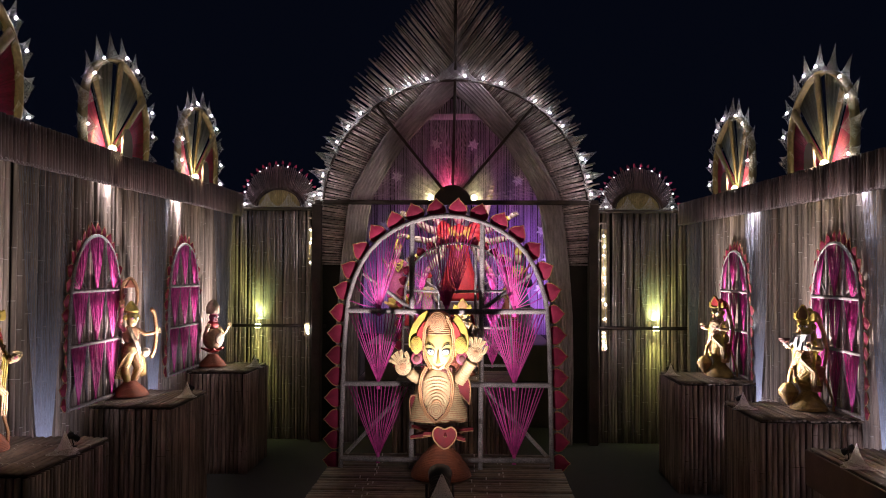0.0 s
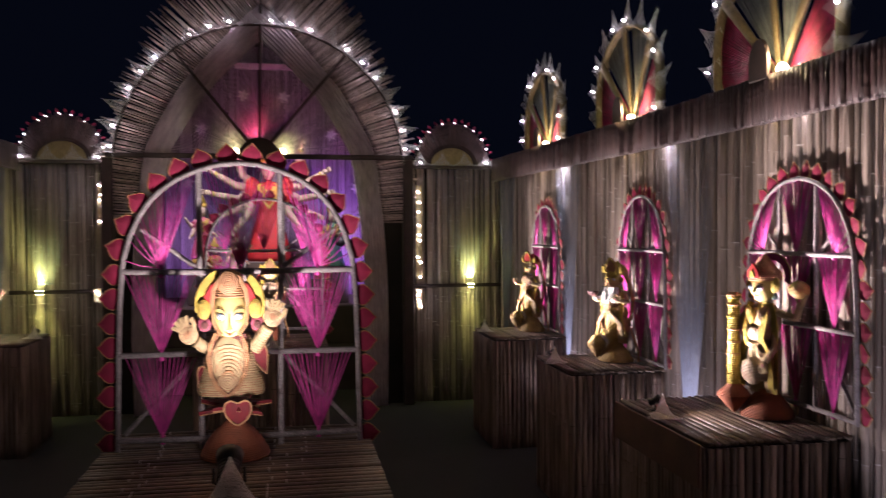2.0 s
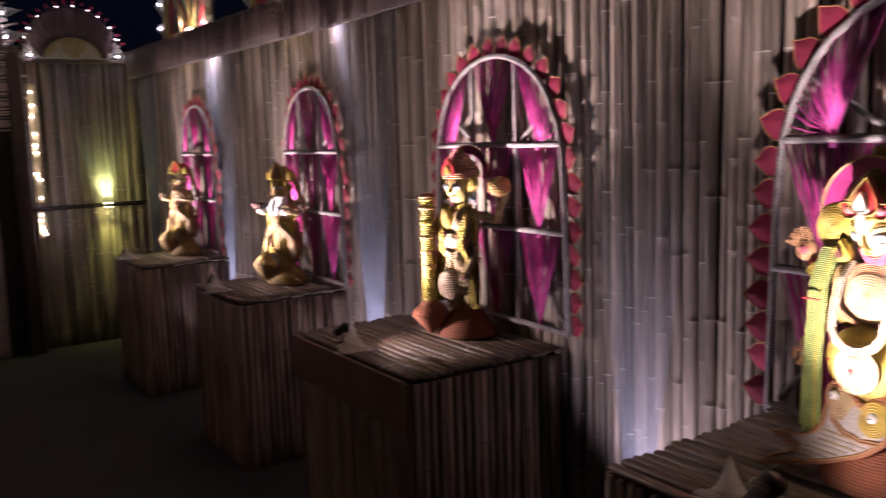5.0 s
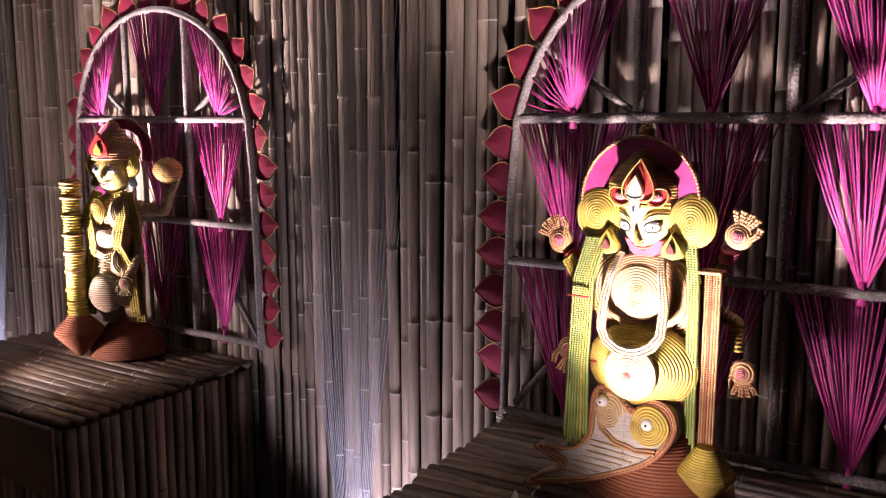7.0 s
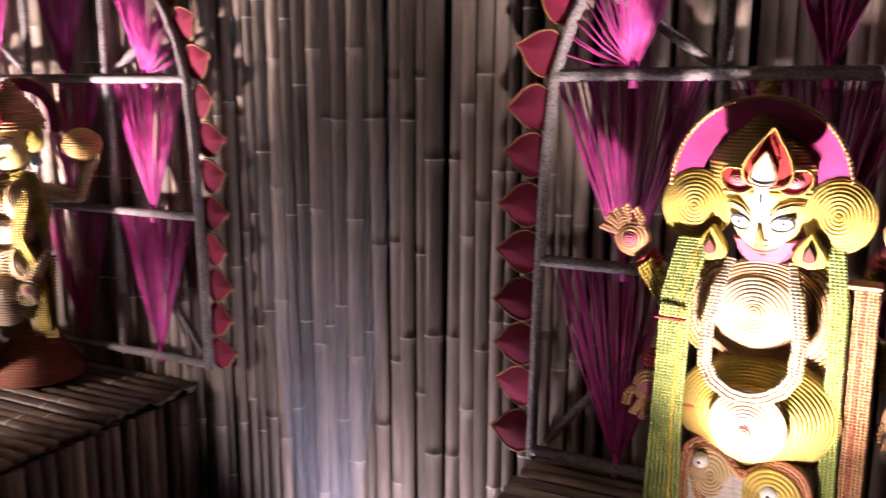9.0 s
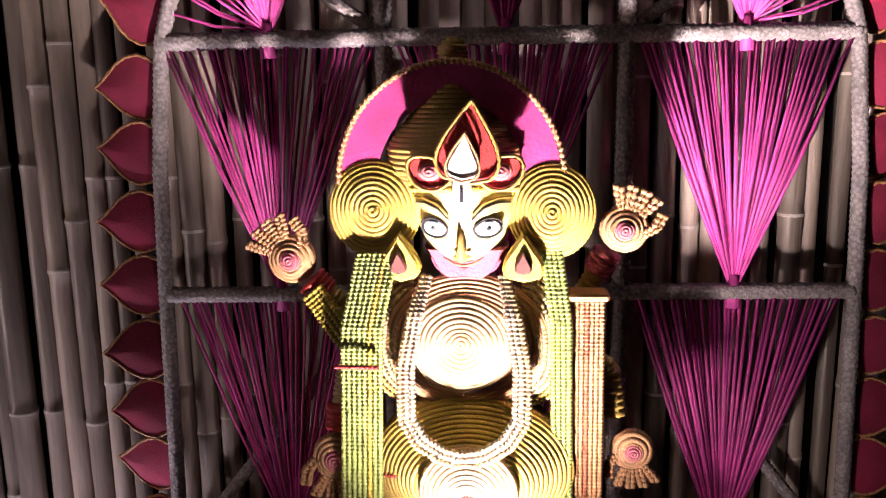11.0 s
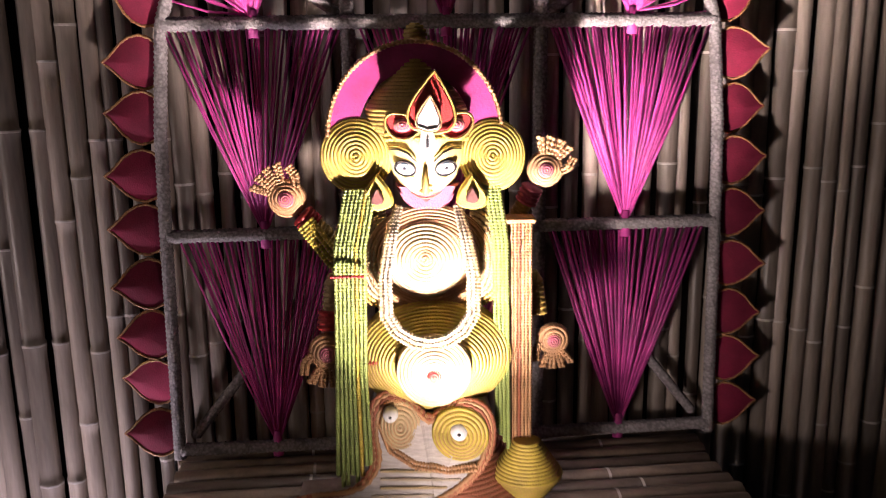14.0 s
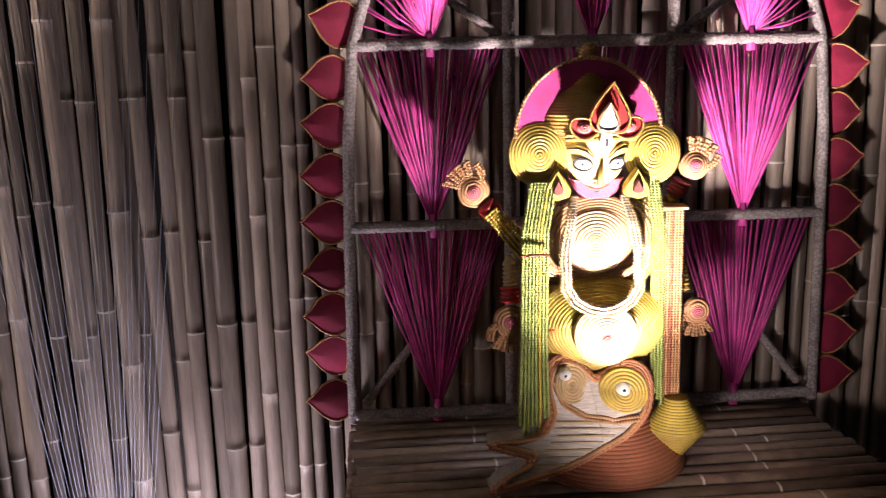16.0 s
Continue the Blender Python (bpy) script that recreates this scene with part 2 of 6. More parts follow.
# ---- mesh helpers ----
class Geo:
    def __init__(self):
        self.v, self.f, self.m, self.s, self.gap = [], [], [], [], None

    def add(self, verts, faces, mat=0, smooth=True):
        k = len(self.v)
        self.v += [tuple(p) for p in verts]
        for f in faces:
            self.f.append(tuple(i + k for i in f))
            self.m.append(mat)
            self.s.append(smooth)

    def tube(self, path, r, n=8, mat=0, closed=False, cap=True, flat=1.0):
        path = [Vector(p) for p in path]
        k = len(path)
        rs = r if isinstance(r, (list, tuple)) else [r] * k
        verts, up = [], None
        for i, p in enumerate(path):
            a = path[(i - 1) % k] if closed or i > 0 else p
            b = path[(i + 1) % k] if closed or i < k - 1 else p
            d = (b - a).normalized()
            if up is None:
                up = d.orthogonal().normalized()
            up = (up - d * up.dot(d)).normalized()
            side = d.cross(up)
            for j in range(n):
                t = 2 * math.pi * j / n
                verts.append(p + (up * math.cos(t) + side * math.sin(t) * flat) * rs[i])
        faces = []
        for i in range(k if closed else k - 1):
            for j in range(n):
                a, b = i * n + j, i * n + (j + 1) % n
                c, d = ((i + 1) % k) * n + (j + 1) % n, ((i + 1) % k) * n + j
                faces.append((a, b, c, d))
        if cap and not closed:
            faces.append(tuple(range(n - 1, -1, -1)))
            faces.append(tuple((k - 1) * n + j for j in range(n)))
        self.add(verts, faces, mat)

    def lathe(self, prof, n=20, m=None, mat=0, sx=1.0, sy=1.0, arc=(0.0, 1.0)):
        """Profile of (r, z) turned about z, then squashed by sx, sy and set by m."""
        m = m or Matrix.Identity(4)
        full = arc == (0.0, 1.0)
        cols = n if full else n + 1
        verts = []
        for r, z in prof:
            for j in range(cols):
                t = 2 * math.pi * (arc[0] + (arc[1] - arc[0]) * j / n)
                verts.append(m @ Vector((r * math.cos(t) * sx, r * math.sin(t) * sy, z)))
        faces = []
        for i in range(len(prof) - 1):
            for j in range(n):
                a, b = i * cols + j, i * cols + (j + 1) % cols
                faces.append((a, b, b + cols, a + cols))
        if full:
            if prof[0][0] > 1e-5:
                faces.append(tuple(range(cols - 1, -1, -1)))
            if prof[-1][0] > 1e-5:
                faces.append(tuple((len(prof) - 1) * cols + j for j in range(cols)))
        self.add(verts, faces, mat)

    def coil(self, prof, d=0.007, n=20, m=None, mat=0, sx=1.0, sy=1.0, bead=0.0):
        """As lathe, but wound of rope d thick: the profile swells at each turn, groove faces take the gap colour as
        painted shade.
        """
        pts, prof = [], [Vector(p) for p in prof]
        lens = [(prof[i + 1] - prof[i]).length for i in range(len(prof) - 1)]
        total = sum(lens)
        turns = max(2, int(total / d))
        steps = ((0.0, 0.0), (0.14, 0.21), (0.5, 0.42), (0.86, 0.21))
        rmax = max(p.x for p in prof)
        if bead:
            n = 2 * max(8, int(2 * math.pi * rmax / bead))
        rows = []
        for k in range(turns * 4 + 1):
            f, rise = steps[k % 4]
            s = total * min(1.0, (k // 4 + f) / turns)
            i = 0
            while i < len(lens) - 1 and s > lens[i]:
                s -= lens[i]
                i += 1
            t = s / lens[i] if lens[i] else 0
            p = prof[i].lerp(prof[i + 1], min(t, 1))
            e = (prof[i + 1] - prof[i]).normalized()
            rows.append((p, Vector((e.y, -e.x)), rise * d))
        m = m or Matrix.Identity(4)
        verts = []
        for p, out, rise in rows:
            for j in range(n):
                r = rise * (0.5 if bead and j % 2 else 1.0)
                a = 2 * math.pi * j / n
                q = p + out * r
                x = max(q.x, 0.0002)
                verts.append(m @ Vector((x * math.cos(a) * sx, x * math.sin(a) * sy, q.y)))
        for i in range(len(rows) - 1):
            faces = [(i * n + j, i * n + (j + 1) % n, (i + 1) * n + (j + 1) % n, (i + 1) * n + j) for j in range(n)]
            k = len(self.v)
            # shade between turns is painted: groove faces get the gap colour
            shade = self.gap if i % 4 == 3 and self.gap is not None else mat
            for f in faces:
                self.f.append(tuple(v + k for v in f))
                self.m.append(shade)
                self.s.append(True)
        for idx in (0, len(rows) - 1):
            if rows[idx][0].x > 0.002:
                face = [idx * n + j for j in range(n)]
                self.f.append(tuple(v + len(self.v) for v in (face if idx else face[::-1])))
                self.m.append(mat)
                self.s.append(False)
        self.v += [tuple(p) for p in verts]

    def prism(self, outline, depth, m=None, mat=0, bevel=0.0):
        """A flat outline of (x, z) given thickness along y, with its front edge eased."""
        m = m or Matrix.Identity(4)
        n = len(outline)
        cx, cz = sum(p[0] for p in outline) / n, sum(p[1] for p in outline) / n
        rings = [(depth / 2, 1.0, 0), (-depth / 2 + bevel, 1.0, 0), (-depth / 2, 1.0, bevel)]
        verts = []
        for y, _, inset in rings:
            for x, z in outline:
                d = math.hypot(x - cx, z - cz) or 1
                k = max(0.0, 1 - inset / d)
                verts.append(m @ Vector((cx + (x - cx) * k, y, cz + (z - cz) * k)))
        faces = [(r * n + i, r * n + (i + 1) % n, (r + 1) * n + (i + 1) % n, (r + 1) * n + i) for r in range(2) for i in range(n)]
        faces += [tuple(range(n - 1, -1, -1)), tuple(2 * n + i for i in range(n))]
        self.add(verts, faces, mat, smooth=False)

    def box(self, lo, hi, mat=0, bevel=0.0, m=None):
        """A box with eased edges."""
        m = m or Matrix.Identity(4)
        b = min(bevel, min(h - a for a, h in zip(lo, hi)) * 0.45)
        bm = bmesh.new()
        bmesh.ops.create_cube(bm, size=1)
        for v in bm.verts:
            v.co = Vector([(a + h) / 2 + c * (h - a) for a, h, c in zip(lo, hi, v.co)])
        if b > 0:
            bmesh.ops.bevel(bm, geom=bm.edges[:], offset=b, segments=1, affect="EDGES")
        bm.verts.index_update()
        self.add([m @ v.co for v in bm.verts], [[v.index for v in f.verts] for f in bm.faces], mat, smooth=False)
        bm.free()

    def mesh(self, name, mats):
        me = bpy.data.meshes.new(name)
        me.from_pydata(self.v, [], self.f)
        for x in mats if isinstance(mats, (list, tuple)) else [mats]:
            me.materials.append(x)
        me.polygons.foreach_set("material_index", self.m)
        me.polygons.foreach_set("use_smooth", self.s)
        me.update()
        return me


def part(name, geo, mats, parent=None, label="", m=None):
    me = geo.mesh(name, mats) if isinstance(geo, Geo) else geo
    o = new(name, me)
    if parent is not None:
        o.parent = parent
    if m is not None:
        o.matrix_basis = m
    if label:
        o["label"] = label
    return o


def base_empty(name, m, label, category, group=""):
    o = new(name)
    o.empty_display_size = 0.05
    o.matrix_basis = m
    return tagged(o, label, category, group)


def structure(name, geo, mats, label=""):
    o = part(name, geo, mats)
    return tagged(o, label, "", "", "structure")


# ---- plan ----
def right_x(y):
    return 2.225 if y < 4.8 else 2.225 - (y - 4.8) * 0.045


RIGHT_TOP, LEFT_TOP = 1.985, 2.06
PED_TOP = 0.79

g = Geo()
g.box((-2.6, -1.7, -0.12), (2.6, 13.0, 0.0), 0)
floor = structure("floor", g, FLOOR, "dark trodden matting floor of the courtyard")
g = Geo()
g.box((-60, -60, -0.35), (60, 60, -0.13), 0)
structure("ground", g, BACKING, "dark ground around the pavilion at night")


def wall_back(name, x0, y0, x1, y1, h, off):
    """A board wall behind the poles, as thick as off."""
    g = Geo()
    d = Vector((x1 - x0, y1 - y0, 0))
    ang = math.atan2(d.y, d.x)
    g.box((0, 0 if off > 0 else off, 0), (d.length, off if off > 0 else 0, h), 0, m=Matrix.Translation((x0, y0, 0)) @ Matrix.Rotation(ang, 4, "Z"))
    return structure(name, g, BACKING)


wall_r = wall_back("wall_right", 2.245, -1.5, 2.245, 4.8, 2.16, -0.04)
wall_r2 = wall_back("wall_right_far", 2.245, 4.8, 2.245 - 0.045 * 3.4, 8.2, 2.16, -0.04)
wall_l = wall_back("wall_left", -2.122, -1.5, -2.122, 8.2, 2.24, 0.04)
wall_el = wall_back("wall_end_left", -2.12, 8.215, -1.25, 8.215, 2.13, 0.04)
wall_er = wall_back("wall_end_right", 1.2, 8.215, 2.11, 8.215, 2.13, 0.04)
wall_b = wall_back("wall_behind", -2.16, -1.5, 2.28, -1.5, 2.24, -0.04)
for w, text in ((wall_r, "long wall of upright grey-brown bamboo poles"), (wall_r2, "far stretch of the bamboo pole wall"), (wall_l, "long wall of upright bamboo poles"),
                (wall_el, "end wall panel of upright bamboo poles"), (wall_er, "end wall panel of upright bamboo poles"), (wall_b, "plain dark wall that closes the courtyard")):
    w["label"] = text

rng = random.Random(7)


def pole_mesh(length, radius, mats, seed, flat=0.7, gap=(0.22, 0.42), n=8):
    """A split-bamboo pole along z with swollen, pale-ringed nodes."""
    rg = random.Random(seed)
    g = Geo()
    zs, z = [], rg.uniform(0.05, 0.3)
    while z < length - 0.03:
        zs.append(z)
        z += rg.uniform(*gap)
    cuts = [(0.0, 1.0)]
    for z in zs:
        cuts += [(z - 0.034, 1.0), (z - 0.014, 0.99), (z - 0.0035, 1.07), (z + 0.0005, 1.10), (z + 0.0045, 0.97), (z + 0.022, 1.0)]
    cuts.append((length, 1.0))
    wob = rg.uniform(0, 6)
    pts, rad = [], []
    for z, k in cuts:
        pts.append((0.0025 * math.sin(wob + z * 2.3), 0, z))
        rad.append(radius * k * (1 - 0.06 * z / length))
    start = len(g.m)
    g.tube(pts, rad, n=n, mat=0, flat=1.0)
    g.v = [(x, y * flat, z) for x, y, z in g.v]
    for i in range(len(zs)):
        for j in range(n):
            g.m[start + (6 * i + 3) * n + j] = 1
    return g.mesh("bamboo_pole", mats)


POLES = [pole_mesh(2.12, 0.0150, [BAMBOO, NODE], k, flat=0.95) for k in range(9)]
SHORT = [pole_mesh(0.24, 0.0165, [FASCIA, FASCIA], 40 + k, gap=(0.2, 0.6)) for k in range(6)]
UPRIGHTS = [pole_mesh(0.77, 0.0150, [SIDEPOLE, SLAT], 80 + k, gap=(0.25, 0.5)) for k in range(6)]
SIDES = [pole_mesh(0.77, 0.0150, [SLAT, NODE], 60 + k, gap=(0.25, 0.5)) for k in range(6)]


def pole_row(parent, spots, heading, meshes, height, length, name="bamboo_pole", lean=0.35, jitter=0.005):
    """Poles at the given foot points, facing along heading (degrees)."""
    for x, y in spots:
        me = rng.choice(meshes)
        flip = rng.random() < 0.5
        k = height / length
        m = Matrix.Translation((x, y, 0)) @ Matrix.Rotation(radians(heading), 4, "Z") @ pose(0, rng.uniform(-jitter, jitter), 0, rng.uniform(-lean, lean) * 0.4, rng.uniform(-lean, lean), 0)
        s = rng.choice((0.78, 0.9, 0.98, 1.05, 1.12, 1.3)) * rng.uniform(0.95, 1.05)
        m = m @ Matrix.Diagonal((s, s, k, 1))
        if flip:
            m = m @ Matrix.Translation((0, 0, length)) @ Matrix.Rotation(math.pi, 4, "X")
        part(name, me, None, parent, m=m)


# ---- fascia boards along the top of the walls ----
def fascia_board(name, x, y0, x1, y1, z, h, facing):
    g = Geo()
    d = Vector((x1 - x, y1 - y0, 0))
    m = Matrix.Translation((x, y0, z)) @ Matrix.Rotation(math.atan2(d.y, d.x), 4, "Z")
    g.box((0, -0.012, 0), (d.length, 0.012, h), 0, 0.004, m)
    o = structure(name, g, DARKWOOD, "dark stained band of short bamboo strips along the wall top")
    hem = Geo()
    n = int(d.length / 0.045)
    pts = []
    for i in range(n * 4):
        s = i / (n * 4) * d.length
        zig = 0.012 if (i // 2) % 2 else 0.0
        pts.append(m @ Vector((s, 0.026 * facing, -0.004 + zig)))
    hem.tube(pts, 0.0011, n=4)
    part("hem_cord", hem, ROPE, o, "thin pale hem cord")
    return o


fas_r = fascia_board("trim_fascia_right", 2.15, -1.45, 2.15, 4.8, RIGHT_TOP, 0.19, 1)
fas_r2 = fascia_board("trim_fascia_right_far", 2.15, 4.8, 2.0, 8.14, RIGHT_TOP, 0.19, 1)
fas_l = fascia_board("trim_fascia_left", -2.03, -1.45, -2.03, 8.14, LEFT_TOP, 0.20, -1)


# ---- arched thread frames ----
ARCH = [(0.412, -0.040), (0.408, 0.16), (0.405, 0.30), (0.400, 0.46), (0.387, 0.61), (0.363, 0.69), (0.338, 0.745), (0.305, 0.795), (0.262, 0.838), (0.205, 0.877), (0.140, 0.905), (0.07, 0.924), (0.0, 0.93)]


def arch_points(steps=150):
    pts = ARCH + [(-x, z) for x, z in reversed(ARCH[:-1])]
    out, seg = [], [math.dist(pts[i], pts[i + 1]) for i in range(len(pts) - 1)]
    total = sum(seg)
    for k in range(steps + 1):
        s, i = total * k / steps, 0
        while i < len(seg) - 1 and s > seg[i]:
            s -= seg[i]
            i += 1
        t = min(1, s / seg[i])
        out.append((pts[i][0] + (pts[i + 1][0] - pts[i][0]) * t, pts[i][1] + (pts[i + 1][1] - pts[i][1]) * t))
    return out


def arch_top(x):
    x = abs(x)
    for (x0, z0), (x1, z1) in zip(ARCH, ARCH[1:]):
        if x1 <= x <= x0 and x0 > x1:
            return z0 + (z1 - z0) * (x0 - x) / (x0 - x1)
    return 0.61


def wrapped(g, path, r, pitch=0.007, n=8):
    """A pole wound with rope: rings swell along it."""
    path = [Vector(p) for p in path]
    pts, rad = [], []
    for a, b in zip(path, path[1:]):
        k = max(1, int((b - a).length / pitch))
        for i in range(k):
            for t, s in ((0.0, 0.90), (0.5, 1.06)):
                pts.append(a.lerp(b, (i + t) / k))
                rad.append(r * s)
    pts.append(path[-1])
    rad.append(r)
    g.tube(pts, rad, n=n)


def petal_mesh():
    g = Geo()
    half = [(0.0, 0.088), (0.006, 0.078), (0.015, 0.068), (0.029, 0.053), (0.038, 0.037), (0.041, 0.02), (0.036, 0.004), (0.03, -0.004)]
    out = [(x, z) for x, z in half] + [(-x, z) for x, z in reversed(half[1:])]
    n = len(out)
    dome = lambda x, z: -0.006 * max(0, 1 - (x / 0.041) ** 2)
    verts = [(x, 0.0, z) for x, z in out] + [(x * 0.5, dome(x * 0.5, z), 0.033 + (z - 0.033) * 0.5) for x, z in out] + [(0, -0.008, 0.033)]
    faces = [(i, (i + 1) % n, n + (i + 1) % n, n + i) for i in range(n)] + [(n + i, n + (i + 1) % n, 2 * n) for i in range(n)]
    g.add(verts, faces, 0)
    g.add([(x, 0.004, z) for x, z in out], [tuple(range(n))], 0, smooth=False)
    edge, fine = Geo(), []
    for (x0, z0), (x1, z1) in zip(out, out[1:] + out[:1]):
        k = max(1, int(math.hypot(x1 - x0, z1 - z0) / 0.0045))
        fine += [(x0 + (x1 - x0) * i / k, 0.0005, z0 + (z1 - z0) * i / k) for i in range(k)]
    edge.tube(fine, [0.0029 if i % 2 else 0.0022 for i in range(len(fine))], n=6, closed=True)
    return g.mesh("petal", [PETAL]), edge.mesh("cord_edge", [PETAL_EDGE])


PETAL_ME, EDGE_ME = petal_mesh()


def thread_fan(tops, tip, thick, rg):
    g = Geo()
    k = len(tops)
    for i, (x, z) in enumerate(tops):
        tx = tip[0] + (i / (k - 1) - 0.5) * 0.012
        y = rg.uniform(-0.006, 0.006)
        mid = ((x + tx) / 2 + rg.uniform(-0.002, 0.002), y - 0.002, (z + tip[1]) / 2)
        g.tube([(x, y, z), mid, (tx, y * 0.3, tip[1] + 0.012)], [thick, thick, thick * 0.8], n=4, flat=1.5)
    g.tube([(tip[0], 0, tip[1] + 0.02), (tip[0], -0.001, tip[1] - 0.02)], [0.0065, 0.0085], n=7)
    return g


def arch_frame(centre_fans=True, strings=38, seed=3, petal_size=1.0, bars=(-0.026, 0.31, 0.61)):
    rg = random.Random(seed)
    o = base_empty("arch_frame", Matrix.Identity(4), "arched rope-wrapped frame with magenta thread fans and red petals", "arch frame", "thread frames")
    g = Geo()
    pts = arch_points(110)
    wrapped(g, [(x, 0, z) for x, z in pts], 0.0095)
    part("arch_pipe", g, ROPE, o, "pole bent to an arch and wound with grey rope")
    for x in (-0.135, 0.135):
        g = Geo()
        wrapped(g, [(x, 0.004, -0.040), (x + rg.uniform(-0.004, 0.004), 0.004, arch_top(x))], 0.0105)
        part("upright", g, ROPE, o)
    low, mid, high = bars
    for z, w in ((low, 0.41), (mid, 0.403), (high, 0.387)):
        g = Geo()
        wrapped(g, [(-w, 0, z), (-w * 0.3, -0.003, z + rg.uniform(-0.005, 0.005)), (w, 0, z)], 0.0105)
        part("crossbar", g, ROPE, o)
    for sx in (-1, 1):
        for a, b in (((0.39, low + 0.016), (0.145, mid - 0.01)), ((0.33, high + 0.14), (0.145, high + 0.01))):
            g = Geo()
            wrapped(g, [(sx * a[0], 0.012, a[1]), (sx * b[0], 0.012, b[1])], 0.008)
            part("diagonal", g, ROPE, o)
    cells = []
    for cx, half in ((-0.265, 0.118), (0.265, 0.118), (0.0, 0.118)):
        if cx != 0 or centre_fans:
            cells += [(cx, half, high, mid), (cx, half, mid, low + 0.004)]
        cells.append((cx, half, None, high))
    for cx, half, top, bottom in cells:
        tops = []
        for i in range(strings):
            x = cx + (i / (strings - 1) * 2 - 1) * half + rg.uniform(-0.003, 0.003)
            tops.append((x, (arch_top(x) if top is None else top) - 0.004))
        part("thread_fan", thread_fan(tops, (cx, bottom), 0.0019 if strings < 20 else 0.0018, rg), MAGENTA, o, "fan of magenta threads gathered to a point")
    path = arch_points(30)
    for i in range(30):
        (x0, z0), (x1, z1) = path[i], path[i + 1]
        x, z = (x0 + x1) / 2, (z0 + z1) / 2
        nx, nz = z1 - z0, -(x1 - x0)
        if nx * x + nz * (z - 0.35) < 0:
            nx, nz = -nx, -nz
        ang = math.degrees(math.atan2(nx, nz)) + rg.uniform(-5, 5)
        d = math.hypot(nx, nz)
        m = Matrix.Translation((x + nx / d * 0.011, 0.010, z + nz / d * 0.011)) @ Matrix.Rotation(radians(ang), 4, "Y") @ pose(0, 0, 0, rg.uniform(-9, 14), 0, rg.uniform(-8, 8)) @ Matrix.Diagonal((1 - (1 - petal_size) * 0.4, 1, petal_size, 1))
        petal = part("petal", PETAL_ME, None, o, "red felt petal edged with gold cord", m)
        part("cord_edge", EDGE_ME, None, petal, "gold cord edge")
    return o


frame_full = arch_frame(True, petal_size=0.80)
frame_full.matrix_basis = pose(2.166, 2.228, 0.830, 0, 0, -90) @ Matrix.Diagonal((1.03, 1, 1.007, 1))
for x, y, z, turn, w, h in ((2.168, 3.755, 0.872, -90, 0.90, 0.935), (2.145, 5.225, 0.835, -90, 0.80, 0.965), (2.08, 6.83, 0.835, -90, 0.84, 0.955),
                            (-2.045, 3.72, 0.835, 90, 0.86, 0.99), (-2.045, 5.20, 0.835, 90, 0.80, 0.99), (-2.045, 6.68, 0.835, 90, 0.80, 0.99)):
    c = copy_thing(frame_full, Matrix.Identity(4))
    c.matrix_basis = pose(x, y, z, 0, 0, turn) @ Matrix.Diagonal((w, 1, h, 1))
frame_main = arch_frame(False, strings=17, seed=8, petal_size=0.70, bars=(0.014, 0.294, 0.570))
tagged(frame_main, "free-standing arched frame with magenta thread fans and red petals", "arch frame")
frame_main.matrix_basis = pose(0.015, 3.60, 0.842, 0, 0, 0) @ Matrix.Diagonal((0.965, 1, 1, 1))
c = copy_thing(frame_main, Matrix.Identity(4))
c.matrix_basis = pose(0.0, 6.75, 0.842, 0, 0, 0)


# ---- pedestals ----
def pedestal(x0, x1, y0, y1, h, front, label, slats_along="y", board=False):
    """A box clad with bamboo: slats on top, upright poles on the sides. front: -1 or 1, the side towards the courtyard along x."""
    o = base_empty("display_pedestal", Matrix.Translation(((x0 + x1) / 2, (y0 + y1) / 2, 0)), label, "pedestal", "statue pedestals")
    w, d = (x1 - x0) / 2, (y1 - y0) / 2
    g = Geo()
    g.box((-w + 0.014, -d + 0.014, 0), (w - 0.014, d - 0.014, h - 0.026), 0)
    part("core", g, DARKWOOD, o, "dark box frame")
    n = int((2 * w if slats_along == "y" else 2 * d) / 0.031)
    length = 2 * (d if slats_along == "y" else w)
    for i in range(n):
        s = (-w if slats_along == "y" else -d) + (i + 0.5) / n * 2 * (w if slats_along == "y" else d)
        m = Matrix.Translation((s, -d + rng.uniform(-0.012, 0.008), h - 0.013)) if slats_along == "y" else Matrix.Translation((-w, s, h - 0.013)) @ Matrix.Rotation(radians(-90), 4, "Z")
        m = m @ pose(0, 0, rng.uniform(-0.003, 0.002), -90, 0, 0) @ Matrix.Diagonal((1.0, 0.8, length / 0.77, 1))
        part("slat", rng.choice(SIDES), None, o, m=m)
    for sy in ((-1, 1) if board is not None else (-1,)):
        n = int(2 * w / 0.030)
        for i in range(n):
            part("upright_pole", rng.choice(UPRIGHTS), None, o,
                 m=Matrix.Translation((-w + (i + 0.5) / n * 2 * w, sy * (d - 0.002), 0)) @ pose(0, 0, 0, 0, rng.uniform(-0.4, 0.4), 0) @ Matrix.Diagonal((1, 1, (h - 0.03) / 0.77, 1)))
    n = int(2 * d / 0.030)
    for i in range(n):
        part("upright_pole", rng.choice(UPRIGHTS), None, o,
             m=Matrix.Translation((front * (w - 0.002), -d + (i + 0.5) / n * 2 * d, 0)) @ Matrix.Rotation(radians(90), 4, "Z") @ pose(0, 0, 0, 0, rng.uniform(-0.4, 0.4), 0) @ Matrix.Diagonal((1, 1, (h - 0.03) / 0.77, 1)))
    if board:
        g = Geo()
        g.box((front * (w + 0.022) - 0.006, -d, h - 0.17), (front * (w + 0.022) + 0.006, d, h - 0.012), 0, 0.003)
        part("front_board", g, PLYWOOD, o, "plain brown board along the front edge")
    return o


